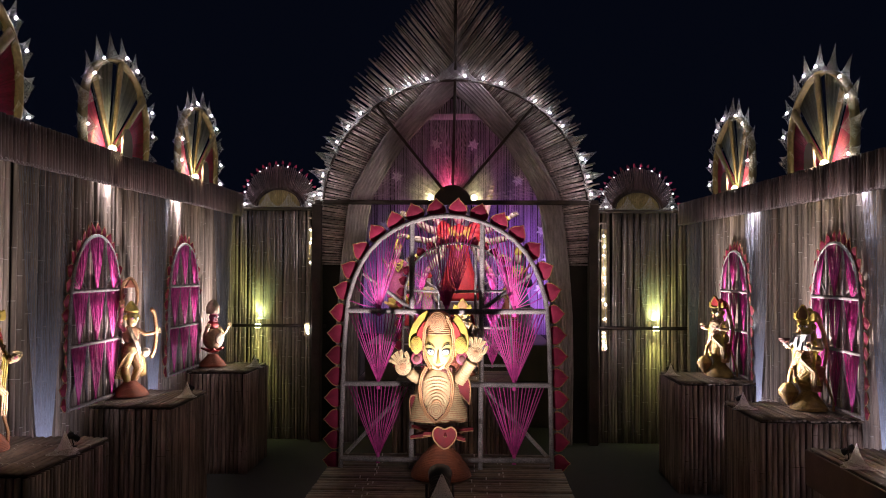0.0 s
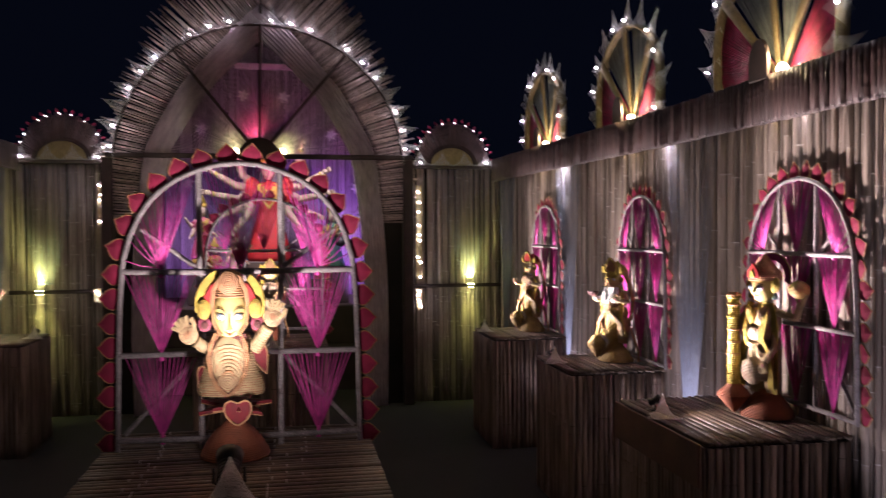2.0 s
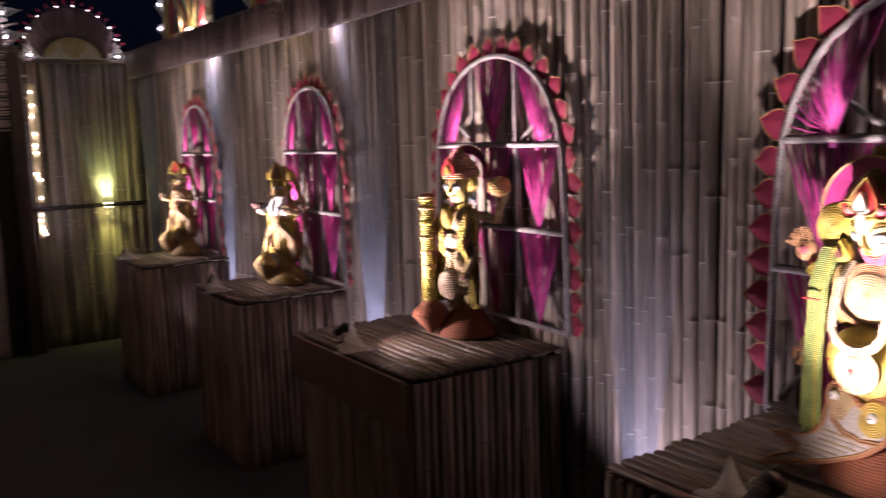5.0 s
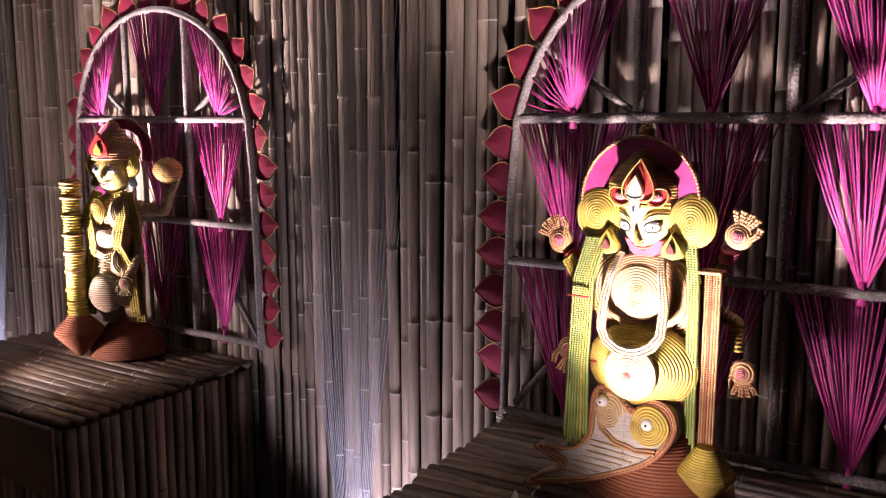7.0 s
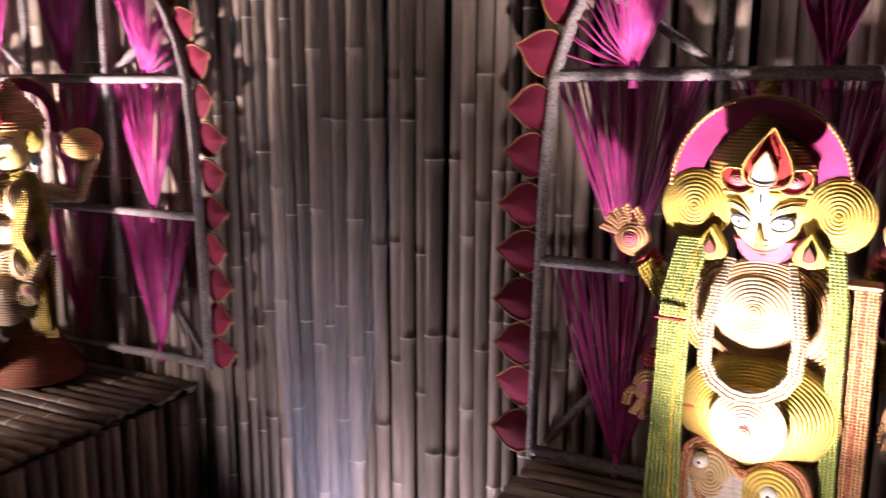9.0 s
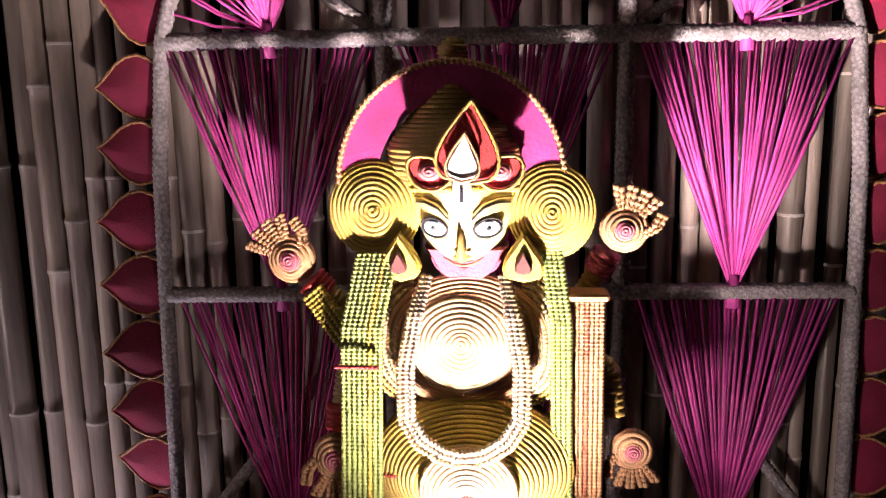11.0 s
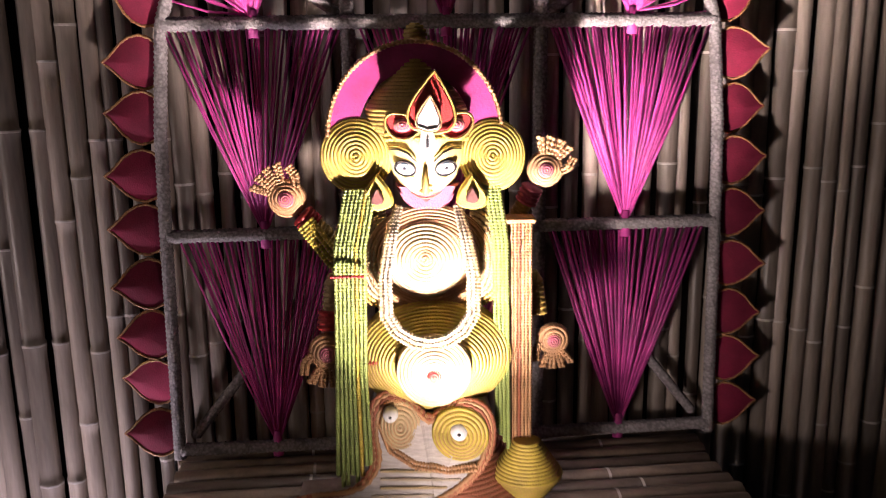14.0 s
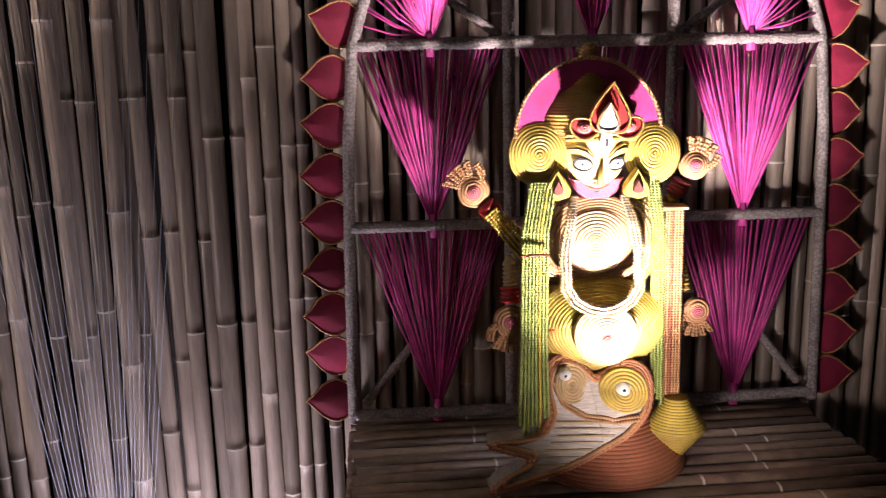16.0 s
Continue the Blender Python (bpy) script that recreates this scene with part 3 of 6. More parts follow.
PED = "bamboo-clad pedestal with a slatted top against the wall"
pedestal(1.625, 2.205, 1.83, 2.655, PED_TOP, -1, PED)
pedestal(1.625, 2.205, 3.46, 4.25, PED_TOP, -1, "bamboo-clad pedestal with slatted top and brown front board", board=True)
pedestal(1.645, 2.19, 4.98, 5.60, PED_TOP, -1, PED)
pedestal(1.585, 2.12, 6.45, 7.10, PED_TOP, -1, PED)
pedestal(-2.085, -1.575, 3.60, 4.30, PED_TOP, 1, PED)
pedestal(-2.085, -1.60, 5.20, 5.84, PED_TOP, 1, PED)
pedestal(-2.085, -1.615, 6.85, 7.50, PED_TOP, 1, PED)
pedestal(-0.43, 0.45, 2.80, 3.85, 0.83, -1, "bamboo-slatted platform in the middle of the courtyard", "x")
pedestal(-0.42, 0.42, 6.15, 6.95, 0.80, -1, "bamboo-slatted platform before the shrine", "x")


# ---- small spotlights and net cones on the pedestals ----
def spotlight():
    o = base_empty("spotlight", Matrix.Identity(4), "small black spotlight tilted on a bracket", "spotlight", "spotlights")
    g = Geo()
    g.lathe([(0.0, 0), (0.028, 0), (0.03, 0.004), (0.028, 0.008), (0.006, 0.01), (0.0, 0.01)], 14)
    g.tube([(0, 0, 0.008), (0, 0, 0.035)], 0.005, n=7)
    part("base", g, BLACK, o)
    g = Geo()
    g.tube([(-0.036, 0, 0.075), (-0.036, 0, 0.04), (-0.02, 0, 0.034), (0.02, 0, 0.034), (0.036, 0, 0.04), (0.036, 0, 0.075)], 0.004, n=6)
    part("bracket", g, BLACK, o)
    tilt = Matrix.Translation((0, 0, 0.075)) @ Matrix.Rotation(radians(-62), 4, "X")
    g = Geo()
    prof = [(0.0, -0.05), (0.014, -0.05), (0.018, -0.046)]
    for i in range(5):
        z = -0.044 + i * 0.011
        prof += [(0.028, z), (0.028, z + 0.004), (0.021, z + 0.005), (0.021, z + 0.010)]
    prof += [(0.030, 0.012), (0.033, 0.045), (0.030, 0.046), (0.028, 0.036)]
    g.lathe(prof, 18, tilt)
    head = part("lamp_head", g, BLACK, o, "finned black lamp head")
    g = Geo()
    g.lathe([(0.0, 0.038), (0.02, 0.037), (0.0275, 0.034), (0.0275, 0.032), (0.0, 0.032)], 16, tilt)
    part("lens", g, LENS, head, "lit round lens")
    return o


def net_cone(r, h, name="net_cone", label="small standing pyramid of grey-white net"):
    g = Geo()
    n, verts = 18, []
    levels = [(1.0, 0.0), (0.66, 0.10), (0.46, 0.24), (0.30, 0.46), (0.15, 0.74), (0.02, 1.0)]
    for k, z in levels:
        for j in range(n):
            a = 2 * math.pi * j / n
            lobe = 1.0 + 0.30 * k * math.cos(3 * a + math.pi / 2)
            verts.append((r * k * lobe * math.cos(a), r * k * lobe * math.sin(a), h * z))
    g.add(verts, [(i * n + j, i * n + (j + 1) % n, (i + 1) * n + (j + 1) % n, (i + 1) * n + j) for i in range(len(levels) - 1) for j in range(n)], 0)
    return tagged(part(name, g, THICK_NET), label, "net cone", "net cones")


lamp0 = spotlight()
cone0 = net_cone(0.05, 0.15)
SPOTS = [  # lamp foot, statue, cone offset
    ((1.637, 2.28, PED_TOP), (1.98, 2.27, 1.32)),
    ((1.665, 3.97, PED_TOP), (2.04, 3.80, 1.30)),
    ((1.68, 5.41, PED_TOP), (2.02, 5.29, 1.30)),
    ((1.62, 6.91, PED_TOP), (1.96, 6.79, 1.30)),
    ((-1.62, 4.05, PED_TOP), (-1.98, 3.95, 1.30)),
    ((-1.64, 5.62, PED_TOP), (-1.97, 5.53, 1.30)),
    ((-1.65, 7.25, PED_TOP), (-1.95, 7.12, 1.30)),
    ((0.015, 3.00, 0.83), (0.01, 3.46, 1.38)),
    ((0.05, 6.23, 0.80), (0.05, 6.58, 1.30)),
]
for i, (foot, aim) in enumerate(SPOTS):
    turn = math.degrees(math.atan2(aim[1] - foot[1], aim[0] - foot[0])) - 90
    m = Matrix.Translation(foot) @ Matrix.Rotation(radians(turn), 4, "Z") @ Matrix.Diagonal((1.5, 1.5, 1.5, 1) if i == 7 else (0.75, 0.75, 0.75, 1))
    if i == 0:
        lamp0.matrix_basis = m
    else:
        copy_thing(lamp0, m)
    ch = (foot[0] - 0.03, foot[1] - 0.08, foot[2]) if i not in (7, 8) else (foot[0] + 0.012, foot[1] - 0.105, foot[2])
    if foot[0] < -1:
        ch = (foot[0] + 0.025, foot[1] - 0.12, foot[2])
    if 0 < i < 4:
        ch = (foot[0] - 0.020, foot[1] - 0.11, foot[2])
    if i == 0:
        cone0.matrix_basis = Matrix.Translation((1.655, 2.365, PED_TOP)) @ Matrix.Diagonal((1.25, 1.25, 0.62, 1))
    else:
        copy_thing(cone0, Matrix.Translation(ch) @ pose(0, 0, 0, rng.uniform(-3, 3), rng.uniform(-3, 3), 0) @ (Matrix.Diagonal((2.0, 2.0, 1.5, 1)) if i == 7 else Matrix.Identity(4)))


# ---- statues ----
def at(x, z, y=0.0):
    return Matrix.Translation((x, y, z))


def coil_disc(g, x, z, y, r, thick, mat, d=0.006, sx=1.0, sz=1.0, n=24, m=None, bead=0.0):
    """A round of coiled rope facing the viewer (towards -y)."""
    m0 = (m or Matrix.Identity(4)) @ at(x, z, y) @ Matrix.Rotation(radians(90), 4, "X")
    g.coil([(0.0005, thick), (r * 0.55, thick * 0.85), (r, thick * 0.3), (r * 0.98, -thick * 0.3)][::-1], d, n, m0, mat, sx, sz, bead)


def coil_body(g, x, z, y, rx, rz, ry, mat, d=0.007, n=22, bead=0.0):
    """An upright swollen body wound of rope."""
    prof = [(max(0.001, rx * math.cos(a)), rz * math.sin(a)) for a in [math.radians(v) for v in range(-85, 86, 10)]]
    g.coil(prof, d, n, at(x, z, y), mat, 1.0, ry / rx, bead)


def limb(g, pts, r0, r1, mat, d=0.006, n=9):
    """A limb wound of rope along points (x, y, z)."""
    pts = [Vector(p) for p in pts]
    path, rad = [], []
    total = sum((b - a).length for a, b in zip(pts, pts[1:]))
    done = 0
    for a, b in zip(pts, pts[1:]):
        k = max(1, int((b - a).length / d))
        for i in range(k):
            for t, s in ((0, 0.58 if r0 < 0.006 else 0.84), (0.28, 1.06), (0.72, 1.06)):
                path.append(a.lerp(b, (i + t) / k))
                f = (done + (b - a).length * (i + t) / k) / total
                rad.append((r0 + (r1 - r0) * f) * s)
        done += (b - a).length
    path.append(pts[-1])
    rad.append(r1)
    g.tube(path, rad, n=n, mat=mat)


def palm(g, x, y, z, angle, size, mat, mat2):
    """An open rope palm: a coiled round with five short cords."""
    m = at(x, z, y) @ Matrix.Rotation(radians(angle), 4, "Y")
    coil_disc(g, 0, 0, 0, size, size * 0.4, mat, 0.0045, m=m, n=16, bead=0.0045)
    coil_disc(g, 0, 0, -size * 0.3, size * 0.45, size * 0.2, mat2, 0.003, m=m, n=12)
    for k in range(4):
        a = radians(-33 + 19 * k)
        for off in (-0.11, 0.11):
            p = [m @ Vector(((math.sin(a) * q + off * (0.6 if q < 1 else 1.0)) * size, -size * 0.1, math.cos(a) * size * q)) for q in (0.85, 1.4, 1.95)]
            limb(g, p, size * 0.15, size * 0.16, mat, 0.0042, 6)
    for off in (-0.12, 0.12):
        p = [m @ Vector((size * (0.75 + off), -size * 0.15, size * 0.1)), m @ Vector((size * (1.15 + off), -size * 0.2, size * 0.6)), m @ Vector((size * (1.2 + off), -size * 0.2, size * 1.3))]
        limb(g, p, size * 0.16, size * 0.15, mat, 0.0042, 6)


def cords(g, pts, count, gap, r, mat, d=0.005):
    """Several cords side by side along points (x, y, z)."""
    pts = [Vector(p) for p in pts]
    for k in range(count):
        off = (k - (count - 1) / 2) * gap
        line = []
        for i, p in enumerate(pts):
            a, b = pts[max(0, i - 1)], pts[min(len(pts) - 1, i + 1)]
            t = (b - a)
            nrm = Vector((t.z, 0, -t.x)).normalized()
            line.append(p + nrm * off)
        limb(g, line, r, r, mat, d, 6)


def drop(w, h, steps=10):
    """Pointed drop outline, tip up, base at 0."""
    half = [(w * 1.16 * math.sqrt(math.sin(math.pi * min(1.0, t * 1.0) ** 0.8)) * (1 - t) ** 0.55, h * t) for t in [(i / steps) ** 1.15 for i in range(1, steps)]]
    return [(0, 0)] + half + [(0, h)] + [(-x, z) for x, z in reversed(half)]


def mask(g, x, z, y, w, h, d, mat):
    """A smooth oval face plate, plain but for brows, almond eyes, nose ridge and lips."""
    prof = [(w * math.cos(a) ** 0.8 if math.cos(a) > 0 else 0.001, h * math.sin(a)) for a in [radians(v) for v in range(-88, 89, 11)]]
    prof = [(r * (0.80 + 0.20 * min(1, max(0, (zz + h) / h))), zz) for r, zz in prof]
    g.lathe(prof, 22, at(x, z, y), mat, 1.0, d / w)
    f = y - d
    for s in (-1, 1):
        ex, ez = x + s * w * 0.42, z + h * 0.10
        dy = d * 0.13
        g.lathe([(0.0, 0.004), (w * 0.18, 0.0035), (w * 0.29, 0.0)], 18, at(ex, ez, f + dy) @ Matrix.Rotation(radians(90), 4, "X"), EYE, 1.15, 0.78)
        g.lathe([(0.0, 0.0045), (w * 0.13, 0.0035), (w * 0.145, 0.0)], 14, at(ex, ez, f + dy - 0.001) @ Matrix.Rotation(radians(90), 4, "X"), BLU)
        g.lathe([(0.0, 0.006), (w * 0.055, 0.0048)], 10, at(ex, ez, f + dy - 0.001) @ Matrix.Rotation(radians(90), 4, "X"), BLA)
        g.tube([(ex - s * w * 0.26, f + dy - 0.001, ez + h * 0.10), (ex, f + dy - 0.004, ez + h * 0.27), (ex + s * w * 0.32, f + dy * 2.2, ez + h * 0.19)], [w * 0.022, w * 0.040, w * 0.018], n=6, mat=BLA)
        g.tube([(ex - s * w * 0.27, f + dy - 0.002, ez), (ex, f + dy - 0.005, ez + h * 0.155), (ex + s * w * 0.30, f + dy * 1.8, ez)], w * 0.018, n=5, mat=BLA)
    g.tube([(x, f + 0.002, z + h * 0.15), (x, f - 0.006, z - h * 0.18), (x, f - 0.001, z - h * 0.25)], [w * 0.05, w * 0.11, w * 0.06], n=8, mat=YEL)
    g.tube([(x - w * 0.36, f + d * 0.16, z - h * 0.40), (x, f + d * 0.04, z - h * 0.53), (x + w * 0.36, f + d * 0.16, z - h * 0.40)], [w * 0.02, w * 0.055, w * 0.02], n=6, mat=RED)


def corded(g, outline, m, y, mat, r=0.0018):
    """A fine knotted cord laid round a flat outline of (x, z)."""
    fine = []
    for (x0, z0), (x1, z1) in zip(outline, outline[1:] + outline[:1]):
        k = max(1, int(math.hypot(x1 - x0, z1 - z0) / 0.0026))
        fine += [m @ Vector((x0 + (x1 - x0) * i / k, y, z0 + (z1 - z0) * i / k)) for i in range(k)]
    g.tube(fine, [r * (1.15 if i % 2 else 0.8) for i in range(len(fine))], n=6, mat=mat, closed=True)


def stern_face(g, x, z, y, w, h, d, k=1.0, low=0.0):
    """A smooth painted face plate with slanting brows, pale round eyes, a gold nose and a thin smile."""
    prof = [(w * math.cos(a) ** 0.45 if math.cos(a) > 0 else 0.001, h * math.sin(a)) for a in [radians(v) for v in range(-88, 89, 8)]]
    prof = [(r * (0.70 + 0.30 * min(1, max(0, (zz + h) / h * 0.95))), zz) for r, zz in prof]
    g.lathe(prof, 30, at(x, z, y), SKI, 1.0, d / w)

    def skin(px, pz):
        """Depth of the face plate at a point."""
        r = max([rr for rr, zz in prof if abs(zz - (pz - z)) < h * 0.13] or [w * 0.5])
        return y - d * (r / w) * math.sqrt(max(0.04, 1 - ((px - x) / r) ** 2))

    def line(pts, r, mat, lift=0.001):
        g.tube([(px, skin(px, pz) - lift, pz) for px, pz in pts], r, n=6, mat=mat)

    for s in (-1, 1):
        ex, ez = x + s * k * 0.0245, z - k * 0.003
        m = at(ex, ez, skin(ex, ez) - k * 0.0006) @ Matrix.Rotation(radians(90), 4, "X") @ Matrix.Rotation(radians(s * 22), 4, "Y")
        g.lathe([(0.0, k * 0.0013), (k * 0.0095, k * 0.0011), (k * 0.0148, -k * 0.0004)], 20, m, EYE, 0.92, 0.66)
        g.lathe([(0.0, k * 0.0019), (k * 0.0064, k * 0.0017), (k * 0.0078, k * 0.0006)], 16, m, BLU)
        g.lathe([(0.0, k * 0.0026), (k * 0.0021, k * 0.0024), (k * 0.0024, k * 0.0014)], 12, m, BLA)
        rim = [(k * 0.0138 * math.cos(radians(a)), k * 0.0096 * math.sin(radians(a))) for a in range(0, 360, 20)]
        g.tube([m @ Vector((a, b, k * 0.0004)) for a, b in rim], k * 0.0010, n=5, mat=BLA, closed=True)
        line([(ex - s * k * 0.014, ez + k * 0.010), (ex - s * k * 0.004, ez + k * 0.0200), (ex + s * k * 0.008, ez + k * 0.0225), (ex + s * k * 0.020, ez + k * 0.017)], [k * 0.0007, k * 0.0013, k * 0.0012, k * 0.0006], BLA)
        line([(ex - s * k * 0.013, ez + k * 0.0145), (ex - s * k * 0.004, ez + k * 0.0243), (ex + s * k * 0.008, ez + k * 0.0268), (ex + s * k * 0.021, ez + k * 0.0210)], k * 0.0012, GOL)
        line([(ex - s * k * 0.011, ez - low - k * 0.009), (ex, ez - low - k * 0.0125), (ex + s * k * 0.012, ez - low - k * 0.008)], k * 0.0006, GOL)
        g.lathe([(0.0, -k * 0.003), (k * 0.0032, 0.0), (0.0, k * 0.003)], 10, at(x + s * k * 0.0058, z - low - k * 0.032, skin(x, z - low - k * 0.03) - k * 0.003), GOL)
    g.tube([(x, skin(x, z) - k * 0.001, z + k * 0.004), (x, skin(x, z) - k * 0.006, z - low - k * 0.018), (x, skin(x, z - low - k * 0.03) - k * 0.009, z - low - k * 0.030), (x, skin(x, z - low - k * 0.03) - k * 0.002, z - low - k * 0.036)], [k * 0.0022, k * 0.0036, k * 0.0052, k * 0.002], n=8, mat=GOL)
    line([(x - k * 0.019, z - low - k * 0.037), (x - k * 0.009, z - low - k * 0.0435), (x, z - low - k * 0.0450), (x + k * 0.009, z - low - k * 0.0435), (x + k * 0.019, z - low - k * 0.037)], [k * 0.0006, k * 0.0012, k * 0.0014, k * 0.0012, k * 0.0006], BRO)
    line([(x - k * 0.007, z - low - k * 0.0475), (x, z - low - k * 0.0495), (x + k * 0.007, z - low - k * 0.0475)], [k * 0.0008, k * 0.0018, k * 0.0008], RED)


def statue(name, g, m, label, category="statue"):
    o = part(name, g, STATUE_MATS)
    o.matrix_basis = m
    return tagged(o, label, category, "rope statues")


def rope_foot(g, r, h, mat=BRO, x=0.0, y=0.0, neck=0.3, sy=0.85):
    g.coil([(r, 0.0), (r * 0.97, h * 0.16), (r * 0.72, h * 0.5), (r * 0.45, h * 0.8), (r * neck, h)], 0.006, 30, at(x, 0, y), mat, 1.0, sy, 0.007)


def rounded(pts, n=4):
    """A closed outline made smooth through its corners."""
    out, k = [], len(pts)
    for i in range(k):
        p0, p1, p2, p3 = (Vector(pts[(i + j) % k]) for j in (-1, 0, 1, 2))
        for q in range(n):
            t = q / n
            p = 0.5 * (2 * p1 + (p2 - p0) * t + (2 * p0 - 5 * p1 + 4 * p2 - p3) * t * t + (3 * p1 - p0 - 3 * p2 + p3) * t ** 3)
            out.append((p.x, p.y))
    return out


def fish_statue():
    g = Geo()
    g.gap = ORA
    rope_foot(g, 0.130, 0.125, BRO, 0.022, -0.006, 0.4, 0.78)
    # fish: paper body edged with rope, its tail coming forward on to the slats
    fish = rounded([(-0.169, 0.047), (-0.123, 0.051), (-0.095, 0.062), (-0.079, 0.084), (-0.075, 0.105), (-0.080, 0.139), (-0.075, 0.174), (-0.055, 0.190), (-0.027, 0.178), (-0.003, 0.155),
                    (0.017, 0.168), (0.043, 0.180), (0.069, 0.170), (0.080, 0.140), (0.071, 0.100), (0.041, 0.062), (-0.007, 0.031), (-0.063, 0.004), (-0.119, -0.014), (-0.166, -0.028), (-0.156, -0.012), (-0.123, 0.006), (-0.112, 0.026), (-0.139, 0.036)])

    def lean(verts):
        """Bends a flat piece so that its lower part comes forward and rests on the slats."""
        out = []
        for x, y, z in verts:
            t = max(0.0, 0.14 - z)
            out.append((x, y - t * 0.36 - 0.10 * max(0.0, x), 0.14 - t * 0.79 if z < 0.14 else z))
        return out

    k0 = len(g.v)
    g.prism(fish, 0.036, at(0, 0, -0.040), PAP, 0.005)
    cx, cz = -0.005, 0.10
    for k, mat in ((0.0, BRO), (0.0065, ORA), (0.013, BRO), (0.0195, ORA)):
        loop = [(x + (cx - x) * k * 6, -0.056 - k * 0.2, z + (cz - z) * k * 6) for x, z in fish]
        fine = []
        for a, c in zip(loop, loop[1:] + loop[:1]):
            va, vb = Vector(a), Vector(c)
            q = max(1, int((vb - va).length / 0.0035))
            fine += [va.lerp(vb, i / q) for i in range(q)]
        g.tube(fine, [0.0034 * (0.7 if i % 2 else 1.1) for i in range(len(fine))], n=6, mat=mat, closed=True)
    cords(g, [(-0.066, -0.060, 0.150), (-0.052, -0.060, 0.112), (-0.022, -0.061, 0.092), (0.020, -0.062, 0.086), (0.056, -0.062, 0.092)], 2, 0.006, 0.0030, ORA, 0.004)
    for i in range(9):
        z = 0.082 - 0.011 * i
        x0, x1 = -0.066 - 0.011 * max(0, i - 2), 0.052 - 0.017 * i
        if x1 - x0 > 0.03:
            g.box((x0, -0.0605, z), (x1, -0.0590, z + 0.0035), WHI if i % 2 else CRE, 0.0004)
    coil_disc(g, 0.036, 0.136, -0.060, 0.036, 0.010, YEL, 0.005, bead=0.0048)
    coil_disc(g, -0.040, 0.146, -0.058, 0.034, 0.008, CRE, 0.005, 0.78, 1.0, bead=0.0048)
    for ex, ez, er in ((-0.052, 0.165, 0.010), (0.034, 0.142, 0.0115)):
        g.lathe([(0, 0.012), (er * 0.8, 0.010), (er, 0.004), (er, 0)], 16, at(ex, ez, -0.064) @ Matrix.Rotation(radians(90), 4, "X"), EYE)
        g.lathe([(0, 0.0145), (er * 0.22, 0.012)], 10, at(ex, ez, -0.064) @ Matrix.Rotation(radians(90), 4, "X"), BLA)
    g.v[k0:] = lean(g.v[k0:])
    # belly, waist and chest
    coil_body(g, 0.004, 0.230, -0.012, 0.088, 0.062, 0.045, GOL, 0.007, 28, 0.006)
    coil_disc(g, 0.004, 0.230, -0.030, 0.099, 0.050, YEL, 0.0052, 1.0, 0.74, bead=0.0062)
    coil_disc(g, 0.004, 0.229, -0.079, 0.046, 0.010, CRE, 0.0046, bead=0.005)
    coil_disc(g, 0.004, 0.228, -0.086, 0.026, 0.006, WHI, 0.0042, bead=0.005)
    coil_disc(g, 0.004, 0.227, -0.092, 0.0075, 0.003, RED, 0.003, n=12)
    for s in (-1, 1):
        limb(g, [(s * 0.066, -0.062, 0.232), (s * 0.092, -0.047, 0.224)], 0.0028, 0.0028, RED, 0.004, 6)
    g.prism([(-0.055, 0.330), (0.055, 0.330), (0.045, 0.27), (0.0, 0.242), (-0.045, 0.27)], 0.04, at(0, 0, 0.0), DAR, 0.006)
    for s in (-1, 1):
        for k in range(6):
            rx, rz = 0.016 + 0.0068 * k, 0.040 + 0.0055 * k
            arcs = [(s * (0.052 + rx * math.cos(radians(a))), -0.030 - 0.012 * math.cos(radians(a)) + 0.0015 * k, 0.356 + rz * math.sin(radians(a))) for a in range(-88, 89, 11)]
            limb(g, arcs, 0.0032, 0.0032, GOL if k > 3 else CRE, 0.0042, 6)
        coil_body(g, s * 0.058, 0.354, 0.0, 0.034, 0.055, 0.02, DAR, 0.007, 14)
    coil_disc(g, 0.0, 0.358, -0.036, 0.079, 0.014, ORA, 0.0046, 1.0, 0.86, bead=0.0050)
    coil_disc(g, -0.004, 0.358, -0.044, 0.050, 0.010, CRE, 0.0048, 1.0, 0.95, bead=0.0055)
    coil_disc(g, -0.004, 0.362, -0.052, 0.012, 0.003, ORA, 0.004, 1.0, 0.95, n=16)
    loop = [(-0.036, -0.05, 0.428), (-0.045, -0.066, 0.395), (-0.054, -0.072, 0.345), (-0.053, -0.078, 0.300), (-0.040, -0.082, 0.280), (-0.020, -0.084, 0.268), (0.0, -0.084, 0.264)]
    loop += [(-x, y, z) for x, y, z in reversed(loop[:-1])]
    for off, mat in ((-1, WHI), (0, WHI), (1, CRE)):
        cords(g, [(x * (1 + off * 0.11 * (1 if z < 0.4 else 0.7)), y, z - off * 0.0062 * max(0.0, 1 - (z - 0.264) / 0.05)) for x, y, z in loop], 1, 0, 0.0032, mat, 0.0040)
    cords(g, [(x, y + 0.003, z) for x, y, z in loop], 2, 0.0062, 0.0030, ORA, 0.02)
    # neck cloth, face, ears, ear drops
    g.prism([(-0.040, 0.452), (0.040, 0.452), (0.030, 0.432), (0.014, 0.414), (0.0, 0.408), (-0.014, 0.414), (-0.030, 0.432)], 0.024, at(0, 0, -0.030), PIN, 0.005)
    k0 = len(g.v)
    stern_face(g, -0.002, 0.486, -0.028, 0.049, 0.060, 0.042)
    nod = at(0, 0.50, -0.028) @ Matrix.Rotation(radians(13), 4, "X") @ at(0, -0.50, 0.028)
    g.v[k0:] = [tuple(nod @ Vector(v)) for v in g.v[k0:]]
    coil_disc(g, -0.086, 0.488, -0.036, 0.043, 0.012, YEL, 0.0043, 1.0, 1.05, bead=0.0048)
